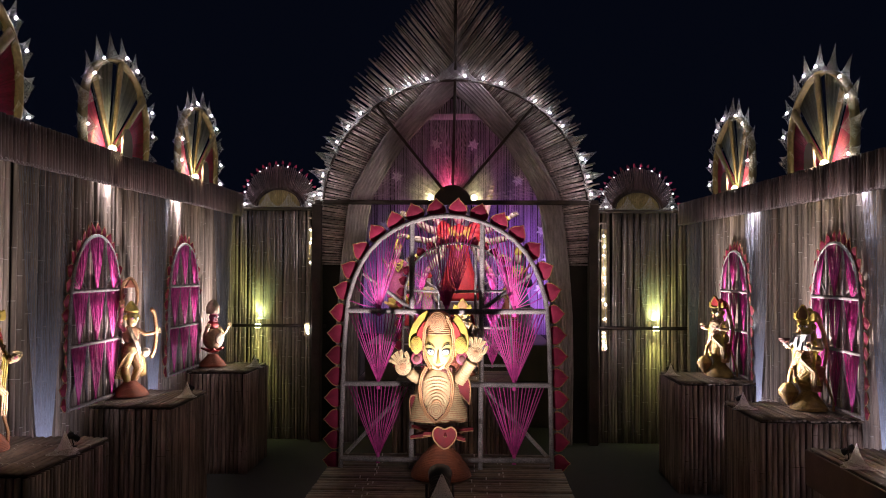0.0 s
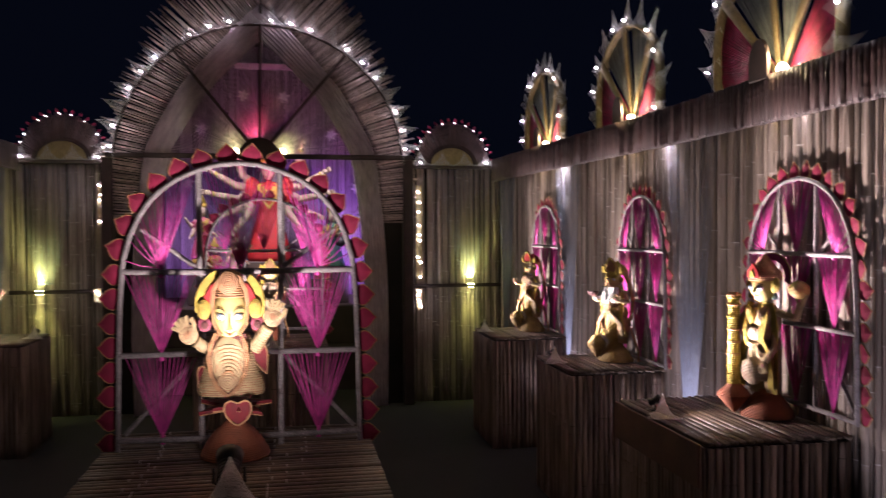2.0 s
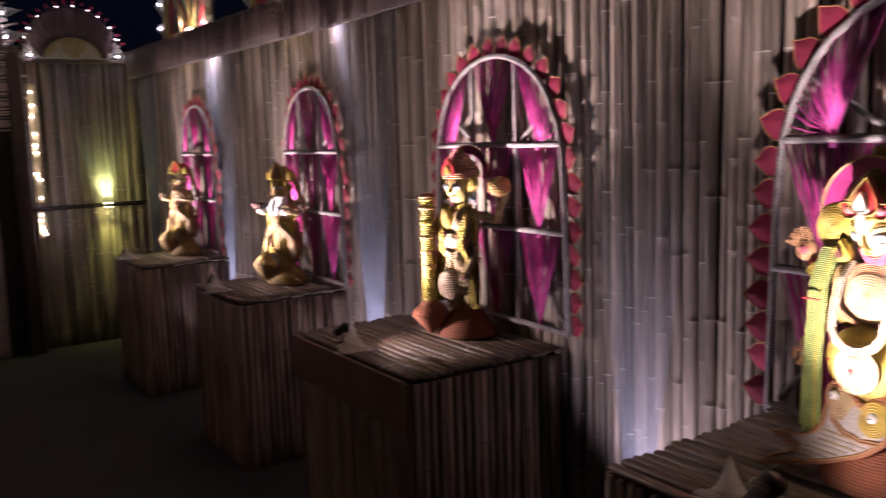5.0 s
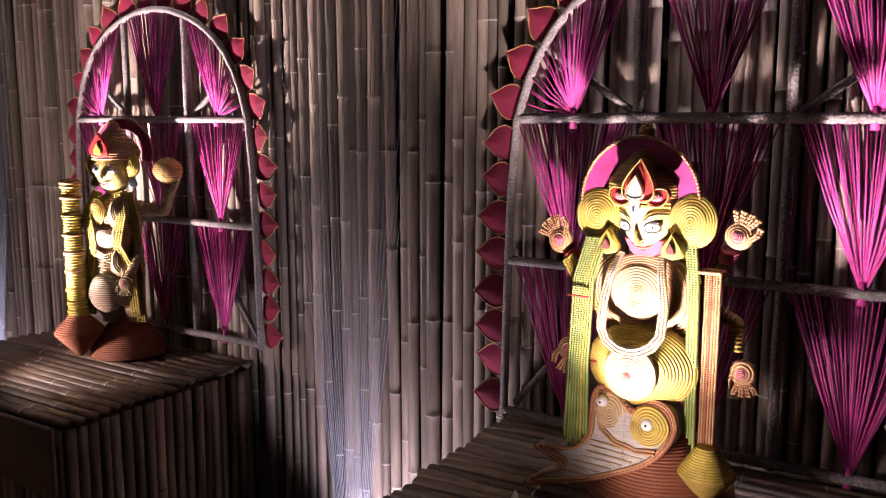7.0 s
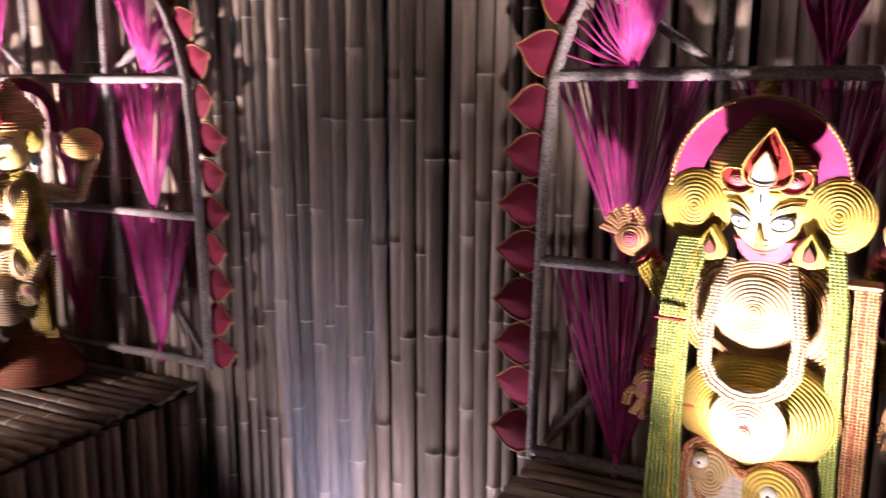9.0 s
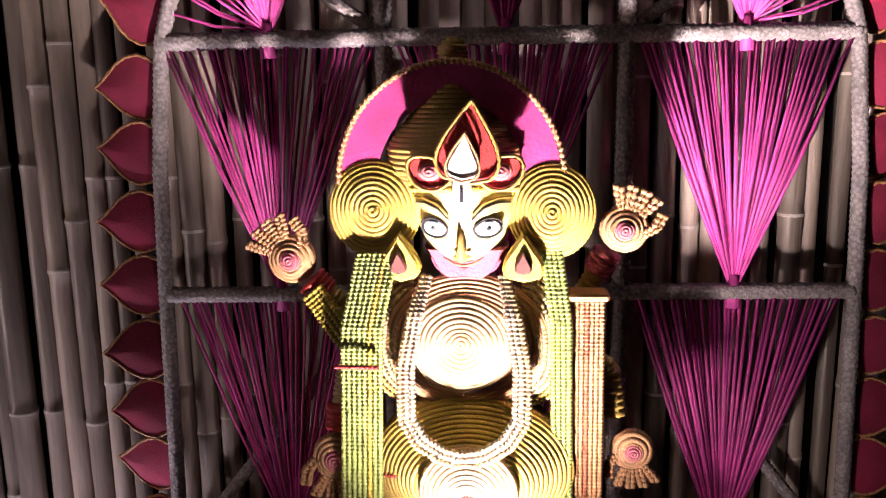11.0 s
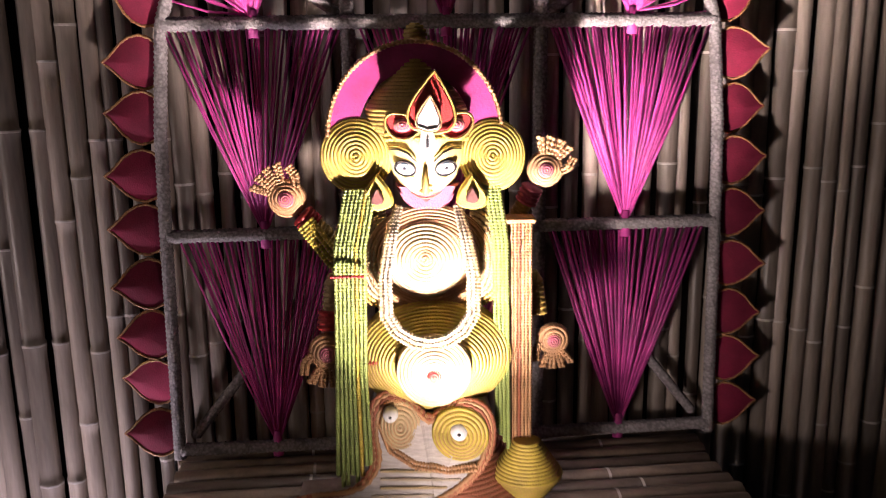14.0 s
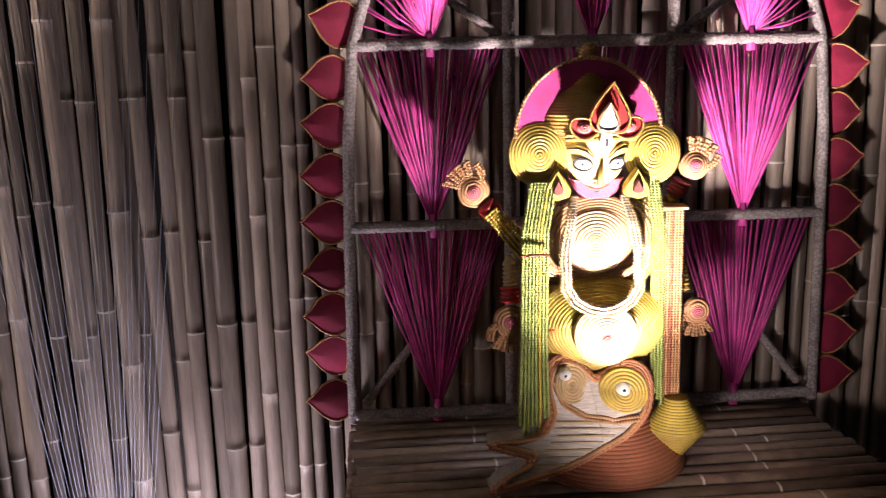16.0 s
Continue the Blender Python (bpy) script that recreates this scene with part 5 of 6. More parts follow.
def lotus_statue():
    """The main statue on its bell-shaped foot."""
    g = Geo()
    g.gap = DAR
    g.coil([(0.122, 0.0), (0.120, 0.012), (0.102, 0.042), (0.072, 0.078), (0.042, 0.104), (0.026, 0.120), (0.022, 0.150)], 0.0065, 34, at(0, 0, 0), BRO, 1.0, 1.0, 0.008)
    for i in range(9):
        a = radians(i * 40 + 10)
        mm = Matrix.Translation((0, 0, 0.168)) @ Matrix.Rotation(a, 4, "Z") @ Matrix.Rotation(radians(99 if i % 2 else 88), 4, "X")
        g.prism(drop(0.036, 0.132), 0.012, mm, CRI, 0.003)
        corded(g, drop(0.036, 0.132), mm, -0.006, ORA, 0.0022)
    heart = rounded([(0.0, 0.122), (0.030, 0.140), (0.046, 0.166), (0.043, 0.190), (0.024, 0.200), (0.0, 0.192), (-0.024, 0.200), (-0.043, 0.190), (-0.046, 0.166), (-0.030, 0.140)], 3)
    g.prism(heart, 0.016, at(0.018, 0.0, -0.112), CRI, 0.005)
    corded(g, heart, at(0.018, 0.0, -0.120), 0.0, ORA, 0.0034)
    # robe of rope rows, an apron with arched and coiled rope, and a looped garland
    g.gap = BRO
    g.coil([(0.020, 0.198), (0.112, 0.203), (0.120, 0.216), (0.116, 0.245), (0.100, 0.290), (0.086, 0.345), (0.066, 0.400), (0.030, 0.415)], 0.008, 40, at(-0.012, 0, -0.004), CRE, 1.0, 0.46, 0.009)
    g.lathe([(0.0, 0.020), (0.034, 0.018), (0.056, 0.010), (0.064, 0.0), (0.062, -0.02)], 28, at(-0.016, 0.308, -0.050) @ Matrix.Rotation(radians(90), 4, "X"), CRE, 1.0, 1.55)
    for k in range(8):
        r = 0.018 + 0.0105 * k
        line = []
        for q in range(12, 169, 6):
            x, z = r * math.cos(radians(q)), 0.268 + r * 1.12 * math.sin(radians(q)) + 0.002 * math.sin(q * 0.4 + k)
            if abs(x) < 0.058 - max(0.0, z - 0.35) * 0.25:
                line.append((-0.016 + x, -0.071 + 0.018 * (x / 0.06) ** 2 + 0.010 * ((z - 0.30) / 0.09) ** 2, z))
        limb(g, line, 0.0042, 0.0042, CRE if k % 3 else ORA, 0.008, 7)
    coil_disc(g, -0.018, 0.250, -0.064, 0.038, 0.010, CRE, 0.0075, 1.0, 0.92, bead=0.008)
    loop = [(-0.058, -0.045, 0.408), (-0.078, -0.056, 0.372), (-0.085, -0.060, 0.330), (-0.078, -0.066, 0.280), (-0.058, -0.072, 0.238), (-0.018, -0.078, 0.206)]
    loop += [(-0.036 - x, y, z) for x, y, z in reversed(loop[:-1])]
    cords(g, loop, 2, 0.0075, 0.0042, ORA, 0.007)
    cords(g, [(-0.018 + (x + 0.018) * 0.89, y + 0.002, 0.31 + (z - 0.31) * 0.93) for x, y, z in loop], 1, 0, 0.0028, DAR, 0.007)
    g.gap = DAR
    for x, z, w, h, turn in ((0.078, 0.362, 0.032, 0.112, 158), (-0.112, 0.290, 0.016, 0.088, 186)):
        m = at(x, z, -0.012) @ Matrix.Rotation(radians(turn), 4, "Y")
        g.prism(drop(w, h), 0.02, m @ at(0, -0.01), CRI, 0.005)
        corded(g, drop(w, h), m @ at(0, -0.01), -0.011, ORA, 0.003)
    cords(g, [(-0.045, -0.045, 0.398), (0.0, -0.056, 0.390), (0.045, -0.045, 0.398)], 3, 0.006, 0.0038, DAR, 0.005)
    # face edged with rope, drops, ears, medallion and split halo
    stern_face(g, -0.010, 0.468, -0.036, 0.058, 0.076, 0.050, 1.22, 0.004)
    for s in (-1, 1):
        cords(g, [(-0.010 + s * 0.030, -0.064, 0.402), (-0.010 + s * 0.055, -0.052, 0.440), (-0.010 + s * 0.062, -0.048, 0.49), (-0.010 + s * 0.056, -0.060, 0.548), (-0.010 + s * 0.034, -0.070, 0.590), (-0.010, -0.066, 0.608)], 2, 0.007, 0.0042, ORA, 0.006)
        coil_disc(g, -0.010 + s * 0.089, 0.488, -0.058, 0.025, 0.012, YEL, 0.005, 0.9, 1.25, bead=0.006)
        coil_disc(g, -0.008 + s * 0.092, 0.436, -0.022, 0.023, 0.010, PIN, 0.005, bead=0.006)
        coil_disc(g, -0.008 + s * 0.092, 0.434, -0.032, 0.012, 0.005, DAR, 0.004, n=12)
    g.coil([(0.052, 0.525), (0.050, 0.550), (0.044, 0.580), (0.032, 0.602), (0.01, 0.612)], 0.007, 22, at(-0.010, 0, -0.030), ORA)
    coil_disc(g, -0.014, 0.574, -0.078, 0.034, 0.012, ORA, 0.006, 1.0, 1.1, bead=0.006)
    for r, mat, k in ((0.122, YEL, 0), (0.092, RED, 1)):
        for a0, a1 in ((-18, 62), (112, 200)):
            arc = [(r * math.cos(radians(a)), r * math.sin(radians(a))) for a in range(a0, a1, 8)]
            g.prism(arc + [(x * 0.76, z * 0.76) for x, z in reversed(arc)], 0.012, at(-0.010, 0.502, -0.046 - k * 0.007), mat, 0.003)
    # arms of thick rings with coiled palms
    limb(g, [(-0.075, -0.01, 0.352), (-0.102, -0.03, 0.364), (-0.128, -0.05, 0.386)], 0.022, 0.020, CRE, 0.010, 12)
    palm(g, -0.152, -0.055, 0.408, -34, 0.031, CRE, ORA)
    limb(g, [(0.072, -0.01, 0.350), (0.098, -0.03, 0.390), (0.124, -0.05, 0.428)], 0.025, 0.022, CRE, 0.010, 12)
    palm(g, 0.138, -0.055, 0.458, 16, 0.031, CRE, ORA)
    for x, z in ((0.092, 0.512), (0.124, 0.530), (0.112, 0.490)):
        for k in range(5):
            g.prism(drop(0.013, 0.036), 0.006, at(x, z, 0.012) @ Matrix.Rotation(radians(k * 72), 4, "Y"), WHI, 0.002)
    return statue("lotus_statue", g, pose(0.002, 3.46, 0.83, 0, 0, 0) @ Matrix.Diagonal((0.88, 0.92, 0.965, 1)), "large rope statue with yellow face on a coir bell foot")


lotus_statue()
robed_statue("guard_figure_statue", pose(0.04, 6.60, 0.80, 0, 0, 4), "gold and white rope statue before the rear arched frame", BRO, YEL, WHI, 0.98, bowl=False)


# ---- pointed bamboo gateway at the far end ----
CX = -0.05
GY = 8.10
INNER = [(1.06, 0.0), (1.07, 0.7), (1.06, 1.2), (1.03, 1.62), (0.975, 2.1), (0.933, 2.28), (0.814, 2.51), (0.644, 2.785), (0.47, 2.99), (0.232, 3.26), (0.0, 3.48)]
OUTER = [(1.22, 1.55), (1.235, 2.1), (1.20, 2.46), (1.105, 2.73), (0.975, 3.02), (0.81, 3.315), (0.66, 3.56), (0.49, 3.785), (0.29, 4.01), (0.14, 4.18), (0.0, 4.35)]
GATE_TOP = 4.35


def along(line, t):
    seg = [math.dist(a, b) for a, b in zip(line, line[1:])]
    s = t * sum(seg)
    for (a, b), l in zip(zip(line, line[1:]), seg):
        if s <= l:
            return (a[0] + (b[0] - a[0]) * s / l, a[1] + (b[1] - a[1]) * s / l)
        s -= l
    return line[-1]


gate = base_empty("pointed_gateway", Matrix.Translation((CX, GY, 0)), "tall pointed gateway of fanned bamboo sticks with a cloth inner arch", "gateway")
STICKS, DARK_STICKS = [], []
for k in range(6):
    gg = Geo()
    pts = [(0, 0, i / 6) for i in range(7)]
    gg.tube(pts, [(0.0082 + 0.0007 * (k % 3)) * (1 - 0.2 * i / 6) * (1.12 if i in (2, 4) else 1) for i in range(7)], n=6)
    STICKS.append(gg.mesh("bamboo_stick", STICK))
    DARK_STICKS.append(gg.mesh("ray_stick", FASCIA))
SPINE = INNER[3:] + [(0.0, 3.7), (0.0, 4.0), (0.0, 4.30)]
LEAN = [(1.6, 1), (2.28, 13), (2.77, 29), (3.04, 42), (3.48, 52), (4.35, 66)]


def table(rows, v):
    for (a, x), (b, y) in zip(rows, rows[1:]):
        if v <= b:
            return x + (y - x) * max(0, v - a) / (b - a)
    return rows[-1][1]


def outer_x(z):
    return table([(b, a) for a, b in OUTER], z) if z < GATE_TOP else 0.0


for s in (-1, 1):
    N = 150
    for i in range(N):
        a = along(SPINE, i / (N - 1))
        ang = radians(table(LEAN, a[1]) + rng.uniform(-1.6, 1.6))
        q = list(a)
        while q[0] < outer_x(q[1]) and q[1] < GATE_TOP:
            q = [q[0] + 0.02 * math.cos(ang), q[1] + 0.02 * math.sin(ang)]
        r = rng.choice((0.0, 0.02, 0.05, 0.08)) + rng.uniform(-0.01, 0.02)
        q = (q[0] + r * math.cos(ang), q[1] + r * math.sin(ang))
        p = Vector((s * a[0], rng.uniform(-0.012, 0.012), a[1]))
        d = Vector((s * q[0], rng.uniform(-0.03, 0.02), q[1])) - p
        if d.length < 0.08:
            continue
        m = Matrix.Translation(p) @ d.to_track_quat("Z", "Y").to_matrix().to_4x4() @ Matrix.Diagonal((1, 1, d.length, 1))
        part("bamboo_stick", rng.choice(STICKS), None, gate, m=m)
    # band of cane strands that lines the opening
    for k in range(15):
        g = Geo()
        f = k / 14
        line = []
        for i in range(41):
            x, z = along(INNER, i / 40)
            u = i / 40
            line.append((s * max(0.0, x - 0.18 * f), -0.03 + 0.03 * f + 0.008 * (k % 2), z - 0.14 * f * u ** 3))
        g.tube(line, 0.0088, n=6, flat=1.25)
        part("arch_strand", g, GREYCLOTH, gate, "grey cane strand lining the arch")
g = Geo()
g.tube([(0, -0.03, 3.40), (0, -0.03, 4.30)], 0.012, n=7)
part("ridge_pole", g, DARKWOOD, gate, "dark ridge pole of the gable")
RING = [(1.205 * math.cos(radians(a)), 2.13 + 1.175 * math.sin(radians(a))) for a in range(4, 177, 2)]
g = Geo()
g.tube([(x, -0.035, z) for x, z in RING], 0.012, n=7)
part("ring_cane", g, DARKWOOD, gate, "dark bent cane ring")
g = Geo()
g.box((-1.27, -0.075, 2.165), (1.30, -0.02, 2.205), 0, 0.006)
part("tie_beam", g, DARKWOOD, gate, "dark horizontal tie beam")
HUB = (-0.02, 2.19)
for tx, tz in ((0.0, 3.30), (-0.715, 3.06), (0.715, 3.06)):
    g = Geo()
    d = Vector((tx - HUB[0], 0, tz - HUB[1]))
    m = Matrix.Translation((HUB[0], -0.06, HUB[1])) @ d.to_track_quat("Z", "Y").to_matrix().to_4x4()
    w = 0.048 if tx == 0 else 0.036
    g.box((-w, -0.012, 0), (w, 0.012, d.length), 0, 0.004, m)
    part("spoke", g, DARKWOOD, gate, "dark brown board spoke")
FANCORD = material("mauve_thread", (0.50, 0.40, 0.46), 0.6, vary=0.2, scale=30, island=0.3)
for a0, a1 in ((4, 52), (56, 88), (92, 124), (128, 176)):
    g = Geo()
    k = int((a1 - a0) * 0.9)
    for i in range(k):
        a = radians(a0 + (a1 - a0) * i / (k - 1))
        t = 0.2
        while t < 1.25 and abs(HUB[0] + t * math.cos(a)) < table([(z, x) for x, z in INNER], HUB[1] + t * math.sin(a)):
            t += 0.03
        g.tube([(HUB[0] + 0.1 * math.cos(a), -0.03, HUB[1] + 0.1 * math.sin(a)), (HUB[0] + t * math.cos(a), 0.01, HUB[1] + t * math.sin(a))], [0.0022, 0.0030], n=4)
    o = part("thread_sector", g, FANCORD, gate, "open fan of pale threads running from the hub to the arch")
g = Geo()
g.prism([(0.175 * math.cos(radians(a)), 0.175 * math.sin(radians(a)) * 1.02) for a in range(0, 181, 9)], 0.05, at(HUB[0], HUB[1] - 0.03, -0.10), 0, 0.006)
part("hub", g, DARKWOOD, gate, "dark half-round hub board")
for s in (-1, 1):
    g = Geo()
    g.box((s * 1.26 - 0.045, -0.05, 0), (s * 1.26 + 0.045, 0.06, 2.17), 0, 0.008)
    part("jamb_post", g, DARKWOOD, gate, "dark square jamb post")
    # added board: stands in for the unlit gap beside the arch
    g = Geo()
    g.box((min(s * 0.98, s * 1.30), 0.075, 0.0), (max(s * 0.98, s * 1.30), 0.10, 1.75), 0, 0.004)
    part("side_board", g, BACKING, gate, "added dark board standing in for the darkness between arch and jamb")


def spike(parent_m, group="net spikes", size=(0.05, 0.11), lit=True, bulb=BULB):
    """A pinched cone of white net with a small bulb at its foot."""
    o = base_empty("net_spike", parent_m, "pointed white net spike with a small lit bulb" if lit else "pointed white net spike", "decoration", group)
    g = Geo()
    r, h = size
    verts, n = [], 12
    levels = [(1.12, -0.05), (0.92, 0.0), (0.60, 0.18), (0.36, 0.42), (0.17, 0.72), (0.06, 0.9), (0.015, 1.0)]
    for k, z in levels:
        for j in range(n):
            t = 2 * math.pi * j / n
            sq = 1.0 + 0.26 * k * math.cos(4 * t)
            verts.append((r * k * sq * math.cos(t), r * k * 0.55 * sq * math.sin(t), h * z))
    faces = [(i * n + j, i * n + (j + 1) % n, (i + 1) * n + (j + 1) % n, (i + 1) * n + j) for i in range(len(levels) - 1) for j in range(n)]
    g.add(verts, faces, 0)
    part("net", g, NET, o)
    if lit:
        g = Geo()
        g.lathe([(0.0, -0.006), (0.004, -0.004), (0.0056, 0.0), (0.004, 0.005), (0.0, 0.007)], 10, Matrix.Translation((0.0, -r * 0.30, h * 0.16)))
        part("bulb", g, bulb, o, "small lit white bulb")
    return o


SPIKES = {}


def place_spike(m, k):
    if k not in SPIKES:
        SPIKES[k] = spike(Matrix.Identity(4), size=(0.064, 0.150), lit=k)
        SPIKES[k].matrix_basis = m
        return SPIKES[k]
    c = copy_thing(SPIKES[k], Matrix.Identity(4))
    c.matrix_basis = m
    return c


for i, a in enumerate(range(6, 177, 8)):
    x, z = 1.205 * math.cos(radians(a)), 2.13 + 1.175 * math.sin(radians(a))
    place_spike(Matrix.Translation((CX + x, GY - 0.065, z)) @ Matrix.Rotation(radians(90 - a + rng.uniform(-9, 9)), 4, "Y") @ Matrix.Diagonal((1.5, 1.2, 1.2, 1)), i % 4 != 3)


# ---- small half-round crests on the end panels ----
def end_crest(cx, z, label):
    o = base_empty("end_crest", Matrix.Translation((cx, 8.20, z)), label, "crest", "end crests")
    n = 54
    for i in range(n):
        a = radians(3 + 174 * i / (n - 1))
        r0, r1 = 0.215, 0.345 * rng.uniform(0.98, 1.05)
        p, q = Vector((r0 * math.cos(a), 0, r0 * 0.75 * math.sin(a))), Vector((r1 * math.cos(a), 0.02, r1 * 1.12 * math.sin(a)))
        d = q - p
        part("ray_stick", rng.choice(DARK_STICKS), None, o, m=Matrix.Translation(p) @ d.to_track_quat("Z", "Y").to_matrix().to_4x4() @ Matrix.Diagonal((1.0, 0.8, d.length, 1)))
    for i in range(24):
        x = -0.2 + 0.4 * (i + 0.5) / 24
        h = 0.165 * math.sqrt(max(0.0, 1 - (x / 0.205) ** 2))
        g = Geo()
        g.tube([(x, 0.01, 0), (x, 0.01, h)], 0.0085, n=5)
        part("panel_cane", g, GOLDMAT, o, "pale yellow upright cane")
    g = Geo()
    g.tube([(0.205 * math.cos(radians(a)), 0, 0.17 * math.sin(radians(a))) for a in range(0, 181, 8)], 0.009, n=6)
    part("arch_rim", g, DARKWOOD, o)
    for i in range(9):
        a = radians(20 + 140 * i / 8 + rng.uniform(-5, 5))
        g = Geo()
        g.lathe([(0.0, -0.005), (0.0055, 0.0), (0.0, 0.005)], 8, Matrix.Translation((0.345 * math.cos(a), -0.02, 0.385 * math.sin(a))))
        part("bulb", g, BULB if i in (0, 1, 7) else RED_BULB, o, "tiny lit bulb")
    for k in range(18):
        a = radians(8 + 164 * k / 17)
        g = Geo()
        p = Vector((0.36 * math.cos(a), -0.004, 0.40 * math.sin(a)))
        g.prism(drop(0.012, 0.035), 0.004, Matrix.Translation(p) @ Matrix.Rotation(radians(90) - a, 4, "Y"), 0, 0.001)
        part("red_leaf", g, PETAL, o, "small red felt point")
    return o


end_crest(-1.69, 2.15, "half-round bamboo crest with tiny lights above the end panel")
end_crest(1.63, 2.13, "half-round bamboo crest with tiny lights above the end panel")
for cx, z in ((-1.69, 2.15), (1.63, 2.13)):
    g = Geo()
    g.box((cx - 0.44, 8.14, z - 0.03), (cx + 0.44, 8.26, z), 0, 0.005)
    structure("trim_coping", g, DARKWOOD, "thin dark coping board on the end panel")
    for k in range(4):
        m = Matrix.Translation((cx - 0.30 + 0.20 * k, 8.14, z)) @ Matrix.Diagonal((1.45, 1.0, 0.85, 1))
        place_spike(m, k in (0, 3))
    g = Geo()
    g.box((cx - 0.46, 8.125, 1.035), (cx + 0.46, 8.155, 1.065), 0, 0.006)
    structure("trim_rail", g, DARKWOOD, "dark horizontal rail across the end panel")


# ---- shell-shaped crowns above the long walls ----
def crown(side):
    """Concave arched shell: rim, thread-filled sectors, ribs, a stub board that hides a lamp."""
    o = base_empty("arched_crown", Matrix.Identity(4), "arched thread shell with yellow ribs, red side sectors and net spikes", "crown", "wall crowns")
    D = 0.056
    half = [(0.405, 0.0), (0.418, 0.09), (0.42, 0.19), (0.415, 0.28), (0.385, 0.37), (0.33, 0.45), (0.25, 0.52), (0.15, 0.57), (0.07, 0.592), (0.0, 0.60)]
    half = [(x * 1.10, z) for x, z in (along(half, i / 22) for i in range(23))]
    edge = half + [(-x, z) for x, z in reversed(half[:-1])]
    g = Geo()
    n = len(edge)
    verts = []
    for x, z in edge:
        for k, y in ((1.0, 0.004), (1.0, D), (0.972, D), (0.972, 0.004)):
            verts.append((x * k, y, z * k))
    g.add(verts, [(i * 4 + j, i * 4 + (j + 1) % 4, (i + 1) * 4 + (j + 1) % 4, (i + 1) * 4 + j) for i in range(n - 1) for j in range(4)], 0)
    part("rim", g, RIBMAT, o, "broad yellow matted rim")
    hub = Vector((0.0, 0.085, 0.02))
    sectors = ((1, 46, REDYARN, "red thread sector"), (52, 86, TEALYARN, "dark green thread sector"), (94, 128, TEALYARN, "dark green thread sector"), (134, 179, REDYARN, "red thread sector"))

    def rim_at(a):
        t = max(0, min(n - 1.001, a / 180 * (n - 1)))
        i = int(t)
        f = t - i
        return edge[i][0] + (edge[i + 1][0] - edge[i][0]) * f, edge[i][1] + (edge[i + 1][1] - edge[i][1]) * f

    for a0, a1, mat, text in sectors:
        g = Geo()
        k = int((a1 - a0) * 1.1)
        for i in range(k):
            x, z = rim_at(a0 + (a1 - a0) * i / (k - 1))
            g.tube([hub + Vector((x * 0.06, 0, z * 0.06)), (x * 0.97, 0.046 + rng.uniform(-0.002, 0.002), z * 0.97)], [0.0016, 0.0056], n=4)
        part("thread_sector", g, mat, o, text)
    for a in (49, 90, 131):
        x, z = rim_at(a)
        d = Vector((x * 0.96, 0.03, z * 0.96)) - hub
        m = Matrix.Translation(hub) @ d.to_track_quat("Z", "Y").to_matrix().to_4x4()
        g = Geo()
        line, wide = [], []
        for i in range(72):
            t = 0.05 + 0.95 * i / 71
            line.append(m @ Vector((0, 0, t * d.length)))
            wide.append((0.016 + 0.019 * t) * (1.0 if i % 2 else 0.93))
        g.tube(line, wide, n=8, flat=1.0)
        g.v = [(px, hub.y - 0.024 - 0.05 * min(1.0, math.hypot(px, pz) / 0.58) + 0.4 * (py - hub.y + 0.05 * min(1.0, math.hypot(px, pz) / 0.58)), pz) for px, py, pz in g.v]
        part("rib", g, RIBMAT, o, "ochre wound rib that widens upward")
    g = Geo()
    stub = [(-0.07, 0.0), (0.07, 0.0), (0.072, 0.06)] + [(0.072 * math.cos(radians(a)), 0.075 + 0.10 * math.sin(radians(a))) for a in range(0, 181, 15)] + [(-0.072, 0.06)]
    g.prism(stub, 0.014, at(0, 0, -0.035), 0, 0.003)
    part("stub_board", g, DARKWOOD, o, "dark round-topped board that hides the lamp")
    g = Geo()
    g.lathe([(0.0, 0.0), (0.020, 0.0), (0.026, 0.018), (0.024, 0.038), (0.014, 0.054), (0.0, 0.060)], 20, at(side * 0.100, 0.0, 0.012))
    part("lamp", g, CROWN_LAMP, o, "bright warm lamp")
    return o, edge


CROWN_LAMP = glow_material("warm_lamp", (1.0, 0.84, 0.40), 30.0)
crown0, CROWN_EDGE = crown(1)
crown1, CROWN_EDGE = crown(-1)
CROWNS = [(2.10, 7.00, 2.165, -90), (2.155, 5.50, 2.165, -90), (2.16, 3.96, 2.165, -90), (2.16, 2.40, 2.165, -90),
          (-2.045, 3.92, 2.25, 90), (-2.045, 5.50, 2.25, 90), (-2.045, 7.02, 2.25, 90)]
for i, (x, y, z, turn) in enumerate(CROWNS):
    m = pose(x, y, z, 0, 0, turn)
    if i == 0:
        crown0.matrix_basis = m
    elif i == 4:
        crown1.matrix_basis = m
    else:
        copy_thing(crown0 if i < 4 else crown1, m)
    for k, j in enumerate(range(1, len(CROWN_EDGE) - 1, 4)):
        ex, ez = CROWN_EDGE[j]
        ang = math.atan2(ex, ez + 0.06)
        place_spike(m @ Matrix.Translation((ex, 0.012, ez)) @ Matrix.Rotation(ang, 4, "Y") @ Matrix.Rotation(radians(rng.uniform(-8, 8)), 4, "X") @ Matrix.Diagonal((0.90, 1.3, 1.05, 1)), (k * 7 + i) % 3 != 2)


